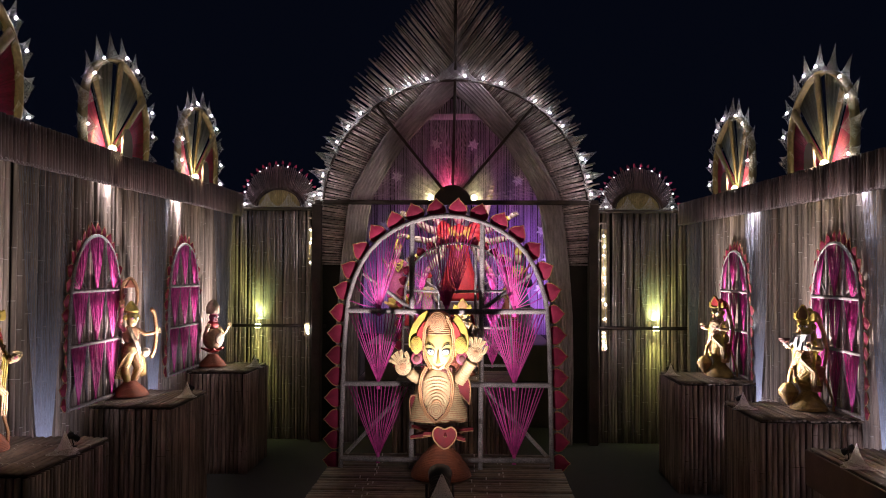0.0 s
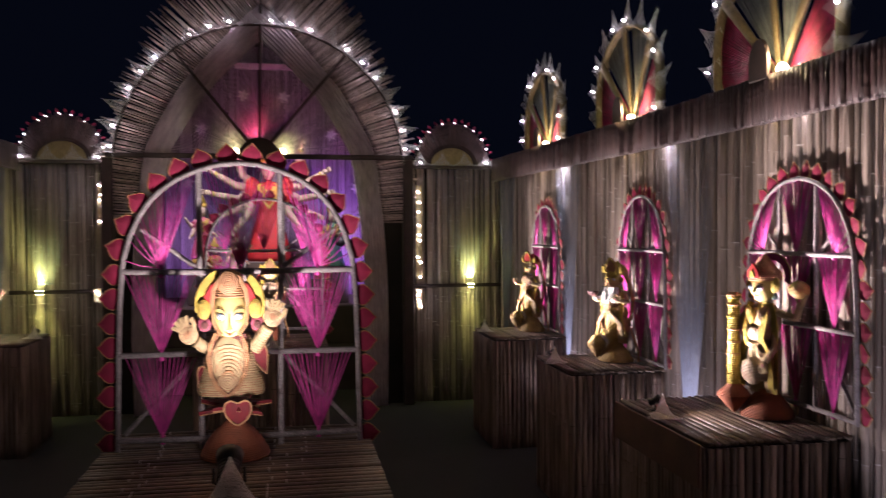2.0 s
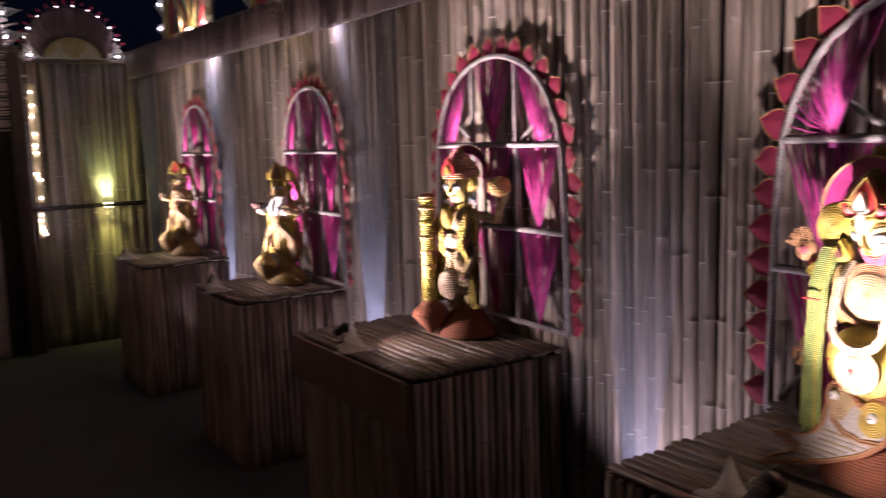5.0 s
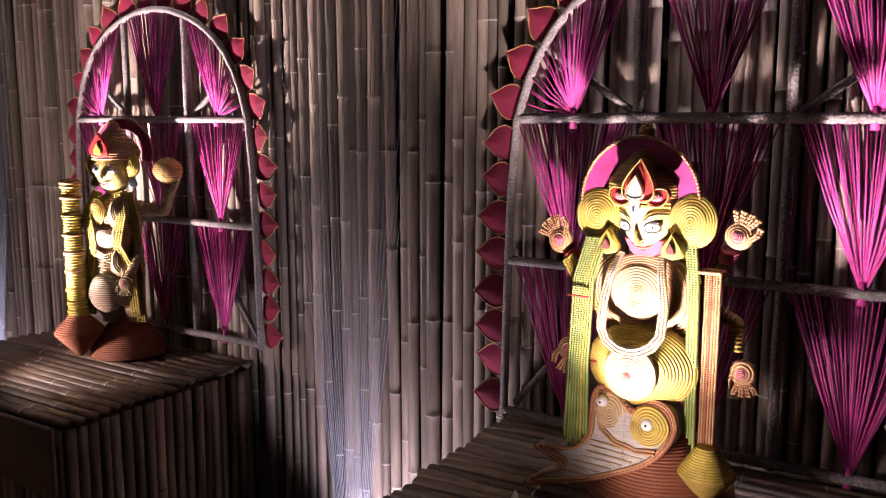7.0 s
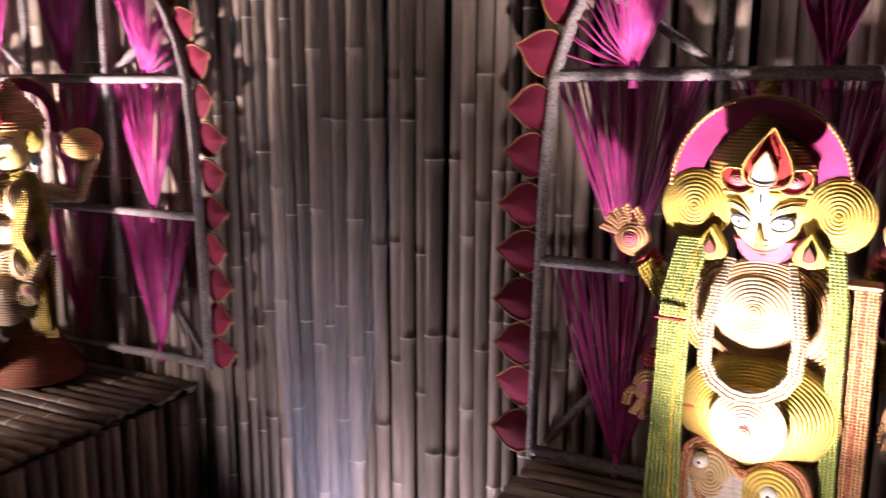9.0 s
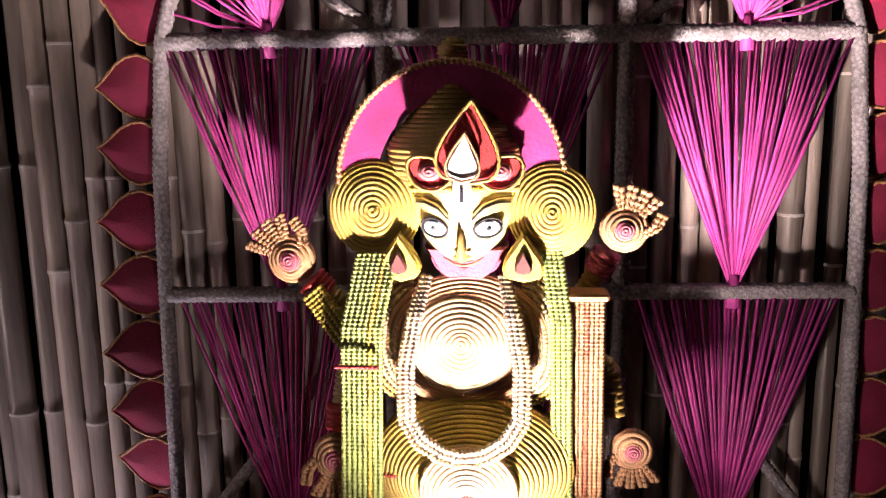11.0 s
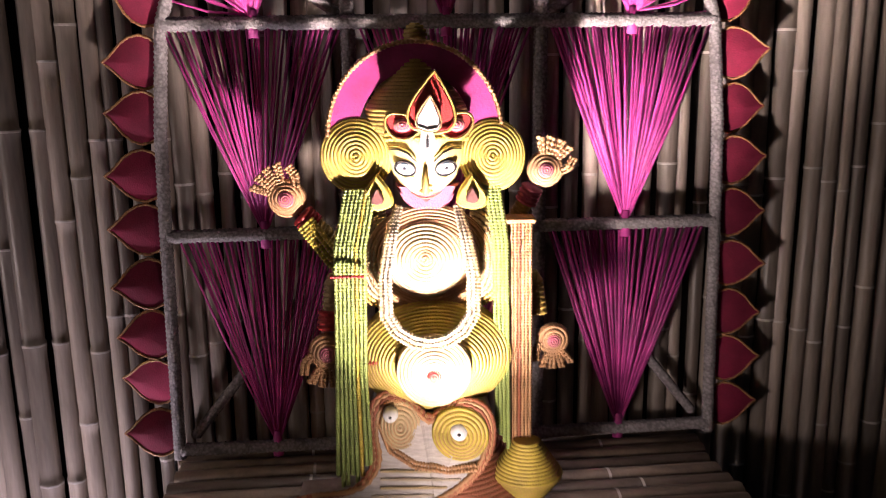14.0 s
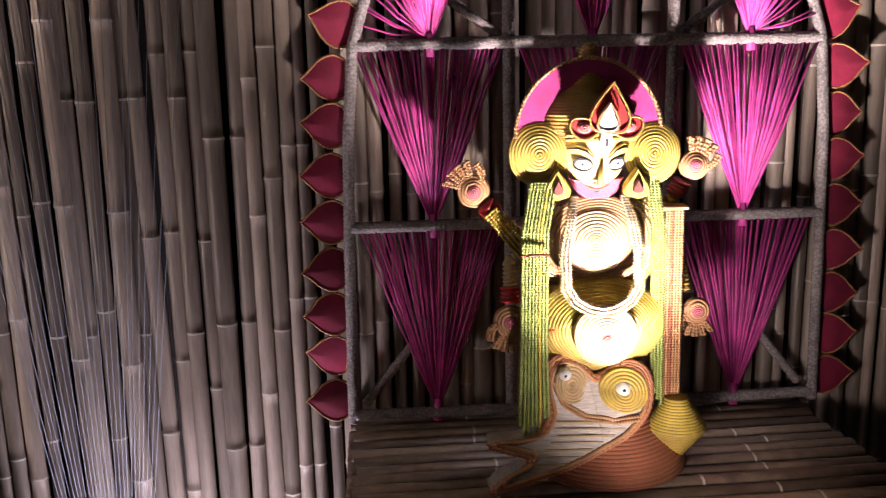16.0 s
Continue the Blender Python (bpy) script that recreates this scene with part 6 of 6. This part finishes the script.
# ---- fans of white thread on the walls ----
def white_fan(x, y, z0, z1, top, low, turn, count=46, thick=0.0009):
    o = base_empty("white_thread_fan", pose(x, y, 0, 0, 0, turn), "hanging fan of fine white threads gathered at its foot", "thread fan", "white thread fans")
    for i in range(count):
        t = i / (count - 1) - 0.5
        g = Geo()
        g.tube([(t * top + rng.uniform(-0.004, 0.004), 0, z1), (t * low, -0.004, z0)], [thick, thick], n=4)
        part("thread", g, WHITE_YARN, o)
    g = Geo()
    g.tube([(-low * 0.6, -0.004, z0), (low * 0.6, -0.004, z0)], 0.004, n=6)
    part("foot_bar", g, WHITE_YARN, o)
    return o


white_fan(2.19, 3.10, 0.45, RIGHT_TOP + 0.01, 0.52, 0.11, -90, 26, 0.0007)
for x, y, z0 in ((2.19, 4.70, 0.62), (2.12, 6.42, 0.64), (2.045, 7.85, 0.62)):
    white_fan(x, y, z0, RIGHT_TOP + 0.01, 0.56, 0.13, -90)
for x, y, z0 in ((-2.068, 4.66, 0.62), (-2.068, 6.12, 0.62), (-2.068, 7.72, 0.62)):
    white_fan(x, y, z0, LEFT_TOP + 0.01, 0.56, 0.13, 90)
for x in (-1.80, 1.75):
    white_fan(x, 8.11, 1.12, 2.1, 0.62, 0.10, 0, 30)


# ---- wall washers on the end panels and strings of bulbs ----
def wash_lamp(x, z):
    o = base_empty("wall_washer", Matrix.Translation((x, 8.10, z)), "small up-and-down wall light on the rail", "wall light", "wall lights")
    g = Geo()
    g.box((-0.03, -0.02, -0.012), (0.03, 0.03, 0.012), 0, 0.003)
    housing = part("housing", g, BLACK, o)
    for s in (-1, 1):
        g = Geo()
        g.box((-0.022, -0.016, s * 0.013 - 0.002), (0.022, 0.02, s * 0.013 + 0.002), 0, 0.001)
        part("led_strip", g, glow_material("yellow_led", (0.9, 1.0, 0.28), 60.0), housing, "bright yellow-green light strip")
    return o


WASH = [(-1.855, 1.05), (1.775, 1.05)]
for x, z in WASH:
    wash_lamp(x, z)


def bulb_string(x, y, z0, z1, count, seed, label):
    rg = random.Random(seed)
    o = base_empty("bulb_string", Matrix.Translation((x, y, z0)), label, "string lights", "string lights")
    g = Geo()
    g.tube([(rg.uniform(-0.012, 0.012), 0, (z1 - z0) * i / 14) for i in range(15)], 0.002, n=4)
    part("cord", g, WHITE_YARN, o)
    g = Geo()
    g.box((-0.026, 0.012, 0), (0.026, 0.017, z1 - z0), 0, 0.002)
    part("backing_strip", g, GOLDMAT, o, "pale reflecting strip")
    for i in range(count):
        g = Geo()
        g.lathe([(0.0, -0.006), (0.004, -0.003), (0.0055, 0.001), (0.0, 0.007)], 9, Matrix.Translation((rg.uniform(-0.014, 0.014), -0.008, (z1 - z0) * (i + rg.uniform(0.2, 0.8)) / count)))
        part("bulb", g, BULB, o, "tiny lit bulb")
    return o


bulb_string(1.31, 8.09, 1.10, 1.95, 9, 1, "hanging string of tiny lit bulbs on a pale strip")
bulb_string(1.31, 8.09, 0.84, 1.03, 5, 2, "hanging string of tiny lit bulbs on a pale strip")
bulb_string(-1.36, 8.09, 1.60, 1.95, 6, 3, "hanging string of tiny lit bulbs on a pale strip")
bulb_string(-1.40, 8.09, 0.96, 1.08, 3, 4, "short string of tiny lit bulbs")


# ---- shrine room behind the gateway ----
g = Geo()
ROOF = [(-1.25, 2.30), (-0.98, 2.95), (-0.33, 3.72), (0.23, 3.72), (0.88, 2.95), (1.15, 2.30)]
g.prism([(-1.25, 0.0)] + ROOF + [(1.15, 0.0)], 0.08, Matrix.Translation((0, 10.74, 0)), 0)
structure("wall_shrine_back", g, BACKING, "back wall of the shrine room")
for x in (-1.31, 1.15):
    g = Geo()
    g.box((x, 8.30, 0), (x + 0.06, 10.70, 2.3), 0)
    structure("wall_shrine_side", g, BACKING, "side wall of the shrine room")
g = Geo()
g.add([(x, y, z) for y in (8.2, 10.7) for x, z in ROOF], [(i, i + 1, i + 7, i + 6) for i in range(5)], 0, False)
structure("ceiling", g, BACKING, "dark ceiling of the shrine room")
stage = base_empty("idol_stage", Matrix.Translation((0, 9.8, 0)), "dark stepped stage under the idols", "stage")
for lo, hi in (((-1.1, -0.9, 0), (1.05, 0.89, 0.42)), ((-1.0, -0.65, 0.42), (0.95, 0.89, 0.80))):
    g = Geo()
    g.box(lo, hi, 0, 0.01)
    part("step", g, DARKWOOD, stage)

CURTAIN = material("pale_thread_curtain", (0.42, 0.32, 0.44), 0.6, vary=0.25, scale=12, stretch=(1, 1, 0.2), island=0.35)
cur = Geo()
for i in range(250):
    x = -1.20 + 2.30 * i / 249 + rng.uniform(-0.004, 0.004)
    cur.tube([(x, 10.62 + rng.uniform(-0.02, 0.02), 0.8), (x + rng.uniform(-0.01, 0.01), 10.62, table(sorted((b, a) for a, b in ((2.30, 1.2), (2.95, 0.93), (3.66, 0.28))), abs(x + 0.05)) if abs(x + 0.05) > 0.28 else 3.66)], [0.006, 0.006], n=4)
tagged(part("thread_curtain", cur, CURTAIN), "pale thread curtain across the back of the shrine", "curtain", kind="stuff")
g = Geo()
g.box((-0.42, 10.50, 3.39), (0.40, 10.58, 3.46), 0, 0.01)
tagged(part("pelmet", g, GREYCLOTH), "short pale pelmet at the shrine's back", "pelmet")


def star_flower(x, z, y=10.585, r=0.085):
    o = base_empty("star_flower", Matrix.Translation((x, y, z)), "white six-petalled net star on the curtain", "decoration", "star flowers")
    for k in range(6):
        g = Geo()
        g.prism(drop(r * 0.24, r * 0.92), 0.006, Matrix.Translation((0, -0.0016 * k, 0)) @ Matrix.Rotation(radians(60 * k + 15), 4, "Y"), 0, 0.0004)
        part("star_petal", g, S_EYE, o)
    return o


for x, z in ((-0.33, 3.10), (0.12, 3.09), (-0.80, 2.70), (0.66, 2.66), (0.95, 2.05), (1.02, 1.72), (0.93, 1.35), (-0.95, 2.1), (-0.25, 2.4), (-0.62, 2.25)):
    star_flower(x, z)


def idol(name, m, label, skin, dress, crownmat, k=1.0, arms=(), sash=YEL):
    """A dressed figure about 0.93 tall, plain in the face, with long black hair; arms: elbow and wrist as (x, y, z)."""
    g = Geo()
    g.lathe([(0.16, 0.0), (0.17, 0.03), (0.14, 0.16), (0.10, 0.30), (0.075, 0.40), (0.085, 0.47), (0.105, 0.53), (0.10, 0.575), (0.04, 0.605), (0.03, 0.64)], 22, None, dress, 1.0, 0.7)
    g.lathe([(0.10, 0.45), (0.11, 0.55), (0.095, 0.66), (0.075, 0.74), (0.04, 0.79), (0.002, 0.80)], 18, at(0, 0.0, 0.035), BLA, 1.0, 0.6)
    g.lathe([(0.002, 0.612), (0.028, 0.622), (0.050, 0.66), (0.056, 0.70), (0.048, 0.75), (0.03, 0.78), (0.002, 0.79)], 18, at(0, 0, -0.02), skin, 1.0, 0.9)
    g.lathe([(0.056, 0.742), (0.066, 0.75), (0.060, 0.775), (0.068, 0.80), (0.045, 0.835), (0.048, 0.85), (0.022, 0.885), (0.024, 0.895), (0.002, 0.93)], 16, at(0, 0, -0.01), crownmat, 1.0, 0.8)
    for a in range(-3, 4):
        g.prism(drop(0.014, 0.055), 0.008, at(0.062 * math.sin(a * 0.42), 0.765, -0.01 - 0.05 * math.cos(a * 0.42)), crownmat, 0.002)
    for w, z0 in ((0.05, 0.52), (0.065, 0.46), (0.08, 0.40)):
        cords(g, [(-w, -0.045, 0.585), (-w * 0.7, -0.074, (z0 + 0.56) / 2), (0, -0.085, z0), (w * 0.7, -0.074, (z0 + 0.56) / 2), (w, -0.045, 0.585)], 2, 0.010, 0.006, sash, 0.01)
    for z in (0.05, 0.11, 0.30):
        g.lathe([(0.171 - z * 0.33, z), (0.176 - z * 0.33, z + 0.008), (0.171 - z * 0.33, z + 0.016)], 22, None, sash, 1.0, 0.72)
    for el, ha in arms:
        s = 1 if el[0] > 0 else -1
        sh, el, ha = Vector((s * 0.085, 0, 0.55)), Vector(el), Vector(ha)
        g.tube([sh, (sh + el) / 2, el, (el + ha) / 2, ha], [0.036, 0.035, 0.030, 0.027, 0.017], n=10, mat=skin)
        g.tube([sh + Vector((-s * 0.02, 0, 0)), sh + (el - sh) * 0.6], [0.044, 0.040], n=10, mat=dress)
        d = (ha - el).normalized()
        g.tube([ha - d * 0.03, ha - d * 0.015], [0.022, 0.022], n=10, mat=crownmat)
        g.lathe([(0.0, -0.02), (0.02, -0.008), (0.022, 0.012), (0.0, 0.028)], 10, Matrix.Translation(ha + d * 0.015), skin)
        side = d.cross(Vector((0, 1, 0)))
        for q in range(4):
            p = ha + d * 0.03 + side * (0.010 * (q - 1.5))
            g.tube([p, p + d * 0.024 + Vector((0, -0.006, 0)), p + d * 0.036 + Vector((0, -0.018, 0))], [0.006, 0.0055, 0.004], n=6, mat=skin)
    o = part(name, g, STATUE_MATS)
    o.matrix_basis = m @ Matrix.Diagonal((k, k, k, 1))
    return tagged(o, label, "idol", "shrine idols")


def block(x0, x1, y0, y1, z1):
    g = Geo()
    g.box((x0, y0, 0.80), (x1, y1, z1), 0, 0.01)
    tagged(part("idol_block", g, DARKWOOD), "dark block under an idol", "block", "idol blocks")


GODDESS_ARMS = [(s * a[0], a[1], a[2], s * b[0], b[1], b[2]) for s in (-1, 1) for a, b in (
    ((0.20, 0.02, 0.66), (0.25, -0.02, 0.86)), ((0.24, 0.0, 0.57), (0.41, -0.06, 0.67)), ((0.23, 0.0, 0.47), (0.43, -0.08, 0.51)), ((0.20, -0.02, 0.40), (0.36, -0.12, 0.34)), ((0.15, -0.04, 0.36), (0.24, -0.16, 0.24)))]
idol("goddess_idol", pose(-0.03, 9.62, 1.24, 0, 0, 0), "tall idol in red with ten raised pale arms", WHI, RED, YEL, 1.36, [((a, b, c), (d, e, f)) for a, b, c, d, e, f in GODDESS_ARMS])
block(-0.28, 0.22, 9.40, 9.84, 1.24)
REST = (((0.12, -0.02, 0.42), (0.05, -0.12, 0.44)), ((-0.12, -0.02, 0.42), (-0.06, -0.12, 0.40)))
OPEN = (((0.16, -0.02, 0.47), (0.22, -0.08, 0.58)), ((-0.16, -0.02, 0.47), (-0.22, -0.08, 0.56)), ((0.13, -0.04, 0.38), (0.18, -0.14, 0.34)), ((-0.13, -0.04, 0.38), (-0.17, -0.14, 0.32)))
idol("attendant_idol", pose(0.62, 9.62, 1.17, 0, 0, -8), "idol in dark green dress with black hair and gold crown", WHI, TEA, YEL, 0.76, REST)
block(0.48, 0.78, 9.46, 9.78, 1.17)
idol("attendant_idol", pose(0.50, 9.38, 1.06, 0, 0, -6), "small brown-robed idol with a gold crown", CRE, BRO, YEL, 0.56, REST)
block(0.38, 0.62, 9.26, 9.45, 1.06)
idol("attendant_idol", pose(-0.70, 9.60, 1.27, 0, 0, 8), "pale idol in pink and white with a gold crown", WHI, PIN, YEL, 0.70, OPEN)
idol("attendant_idol", pose(-0.36, 9.42, 1.02, 0, 0, 4), "idol in white and red beside the stage front", WHI, WHI, RED, 0.62, OPEN)
block(-0.48, -0.24, 9.30, 9.56, 1.02)
idol("attendant_idol", pose(-0.56, 9.36, 0.98, 0, 0, 4), "small red-robed idol with white shawl and gold crown", WHI, RED, YEL, 0.55, REST)
block(-0.68, -0.49, 9.26, 9.46, 0.98)
# stringed instrument and bow held by two of the idols
g = Geo()
g.tube([(0.60, 9.50, 1.46), (0.80, 9.48, 1.72)], 0.011, n=8, mat=BRO)
g.lathe([(0.002, -0.05), (0.05, -0.03), (0.062, 0.0), (0.05, 0.04), (0.015, 0.07), (0.002, 0.075)], 16, Matrix.Translation((0.70, 9.47, 1.43)), BLA)
tagged(part("stringed_instrument", g, STATUE_MATS), "dark round-bodied lute leaning on the green idol", "lute")
lotus = base_empty("lotus_stand", pose(-0.70, 9.6, 1.14), "yellow lotus stand under an idol", "lotus stand")
for k in range(10):
    for w, h, turn, tip in ((0.06, 0.17, 0, 62), (0.05, 0.14, 18, 35)):
        g = Geo()
        g.prism(drop(w, h), 0.02, Matrix.Rotation(radians(36 * k + turn), 4, "Z") @ Matrix.Rotation(radians(tip), 4, "X"), 0, 0.004)
        part("petal", g, S_YELLOW, lotus)
g = Geo()
g.lathe([(0.03, 0.0), (0.10, 0.05), (0.105, 0.12), (0.09, 0.13), (0.0, 0.13)], 18)
part("seat", g, S_YELLOW, lotus)
block(-0.84, -0.56, 9.47, 9.74, 1.14)


# ---- lights ----
WARM, COOL = (1.0, 0.89, 0.70), (1.0, 0.95, 0.93)
for i, (foot, aim) in enumerate(SPOTS):
    d = Vector((aim[0] - foot[0], aim[1] - foot[1], 0)).normalized()
    eye = Vector(foot) + Vector((0, 0, 0.0985 * 0.75)) + d * 0.0445 * 0.75
    watts = (26.0, 39.0, 27.0, 25.0, 16.0, 28.0, 26.0, 32.0, 24.0)[i]
    hot = i in (0, 7)
    if i == 7:
        eye = Vector(foot) + Vector((0, 0, 0.0985 * 1.5)) + d * 0.0445 * 1.5
    side = -0.16 if i == 0 else -0.06 if i == 1 else 0.0
    spot_light(eye, eye + d * 0.5 + Vector((0, side, 1.28 if i == 0 else 0.95 if hot else 0.66)), watts * (3.4 if i == 0 else 1.45 if hot else 3.1 if i == 1 else 2.5 if i < 4 else 1.7), WARM, 96 if i == 0 else 66 if i == 1 else 94, 1.0)
    spot_light(eye, eye + d * 0.7 + Vector((0, side * 4, 1.0 if hot else 0.7)), watts * (0.25 if i == 0 else 0.20 if hot else 0.26 if i == 1 else 0.22), WARM, 165, 1.0, 0.03)
# washers hidden behind the fascia, aimed down the poles, and between the pedestals, aimed up; the one at y 2.24 is an
# added fill
# y 2.24: unseen fill that brightens the wall above the fish statue
for y, watts, wide in ((2.24, 23, 72), (3.74, 4.0, 80), (4.98, 6.0, 90), (6.50, 9, 110)):
    spot_light((right_x(y) - 0.042, y, RIGHT_TOP + 0.15), (right_x(y) - 0.012, y, 1.70), watts, (1.0, 0.96, 0.86), wide, 1.0, 0.015)
for y in (5.35, 6.52):
    spot_light((-2.060, y, LEFT_TOP + 0.15), (-2.088, y, 1.76), 17, (1.0, 0.94, 0.80), 110, 1.0, 0.015)
for y in (2.92, 4.58, 6.20):
    spot_light((right_x(y) - 0.22, y, 0.18 if y < 4 else 0.08), (right_x(y) + 0.01, y, 0.80 if y < 4 else 1.0), 21 if y < 4 else 20, COOL, 100 if y < 4 else 96, 1.0, 0.03)
for y in (4.55, 6.05):
    spot_light((-1.88, y, 0.08), (-2.11, y, 1.0), 13, COOL, 96, 1.0, 0.03)
for x, z in WASH:
    for s in (-1, 1):
        spot_light((x, 8.085, z + s * 0.02), (x, 8.15, z + s * 0.3), 14.0 if s > 0 else 7.5, (0.86, 1.0, 0.22), 88 if s > 0 else 66, 1.0, 0.015)
for i, (x, y, z, turn) in enumerate(CROWNS):
    p = pose(x, y, z, 0, 0, turn) @ Vector((0.095 if i < 4 else -0.095, -0.03, 0.09))
    point_light(p, 2.9, (1.0, 0.82, 0.38), 0.02)
for sx in (-1, 1):
    g = Geo()
    g.lathe([(0.0, 0.0), (0.020, 0.0), (0.026, 0.022), (0.018, 0.042), (0.0, 0.05)], 14)
    o = tagged(part("hub_lamp", g, glow_material("green_lamp", (0.88, 1.0, 0.35), 22.0)), "bright yellow-green lamp on the tie beam beside the hub", "lamp", "hub lamps")
    o.matrix_basis = pose(CX + HUB[0] + sx * 0.195, GY - 0.045, 2.206)
    point_light((CX + HUB[0] + sx * 0.20, GY - 0.005, 2.285), 6.0, (0.85, 1.0, 0.3), 0.02)
# unseen lamps added inside the shrine and behind the hub, for the red, pink and violet glow
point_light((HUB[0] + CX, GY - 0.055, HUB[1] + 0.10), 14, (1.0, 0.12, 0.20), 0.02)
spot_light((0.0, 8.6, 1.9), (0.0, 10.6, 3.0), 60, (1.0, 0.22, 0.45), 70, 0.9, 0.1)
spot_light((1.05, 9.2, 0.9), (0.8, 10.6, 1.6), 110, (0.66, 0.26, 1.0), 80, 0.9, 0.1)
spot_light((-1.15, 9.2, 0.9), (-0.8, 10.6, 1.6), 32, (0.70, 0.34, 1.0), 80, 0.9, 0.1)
# two unseen key lights added to brighten the idols
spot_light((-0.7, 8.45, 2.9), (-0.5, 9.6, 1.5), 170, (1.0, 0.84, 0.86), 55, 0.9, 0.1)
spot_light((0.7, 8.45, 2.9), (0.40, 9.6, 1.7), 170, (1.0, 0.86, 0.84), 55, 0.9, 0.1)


# ---- poles that clad the walls ----
def row_x(f, y0, y1, step):
    n = int((y1 - y0) / step)
    return [(f(y0 + (i + 0.5) * (y1 - y0) / n), y0 + (i + 0.5) * (y1 - y0) / n) for i in range(n)]


pole_row(wall_r, row_x(lambda y: 2.224, 0.3, 4.8, 0.0300), 90, POLES, 2.13, 2.12)
pole_row(wall_r2, row_x(lambda y: right_x(y), 4.8, 8.16, 0.0310), 90, POLES, 2.13, 2.12)
pole_row(wall_l, row_x(lambda y: -2.098, 0.9, 8.16, 0.0315), 90, POLES, 2.20, 2.12)
pole_row(wall_el, [(x, 8.19) for x in np.arange(-2.08, -1.30, 0.030).tolist()], 0, POLES, 2.115, 2.12)
pole_row(wall_er, [(x, 8.19) for x in np.arange(1.25, 2.06, 0.030).tolist()], 0, POLES, 2.10, 2.12)


def strips(parent, x, y0, y1, z, face, h, x1=None):
    n = int((y1 - y0) / 0.031)
    for i in range(n):
        y = y0 + (i + 0.5) * (y1 - y0) / n
        xx = x if x1 is None else x + (x1 - x) * (i + 0.5) / n
        part("bamboo_strip", rng.choice(SHORT), None, parent,
             m=Matrix.Translation((xx + face * 0.016, y, z + rng.uniform(-0.004, 0.002))) @ Matrix.Rotation(radians(90), 4, "Z") @ pose(0, 0, 0, 0, rng.uniform(-0.6, 0.6), 0) @ Matrix.Diagonal((1, 0.8, (h + 0.01) / 0.24, 1)))


strips(fas_r, 2.15, 0.6, 4.8, RIGHT_TOP - 0.003, -1, 0.19)
strips(fas_r2, 2.15, 4.8, 8.13, RIGHT_TOP - 0.003, -1, 0.19, 2.0)
strips(fas_l, -2.03, 1.4, 8.13, LEFT_TOP - 0.003, 1, 0.20)
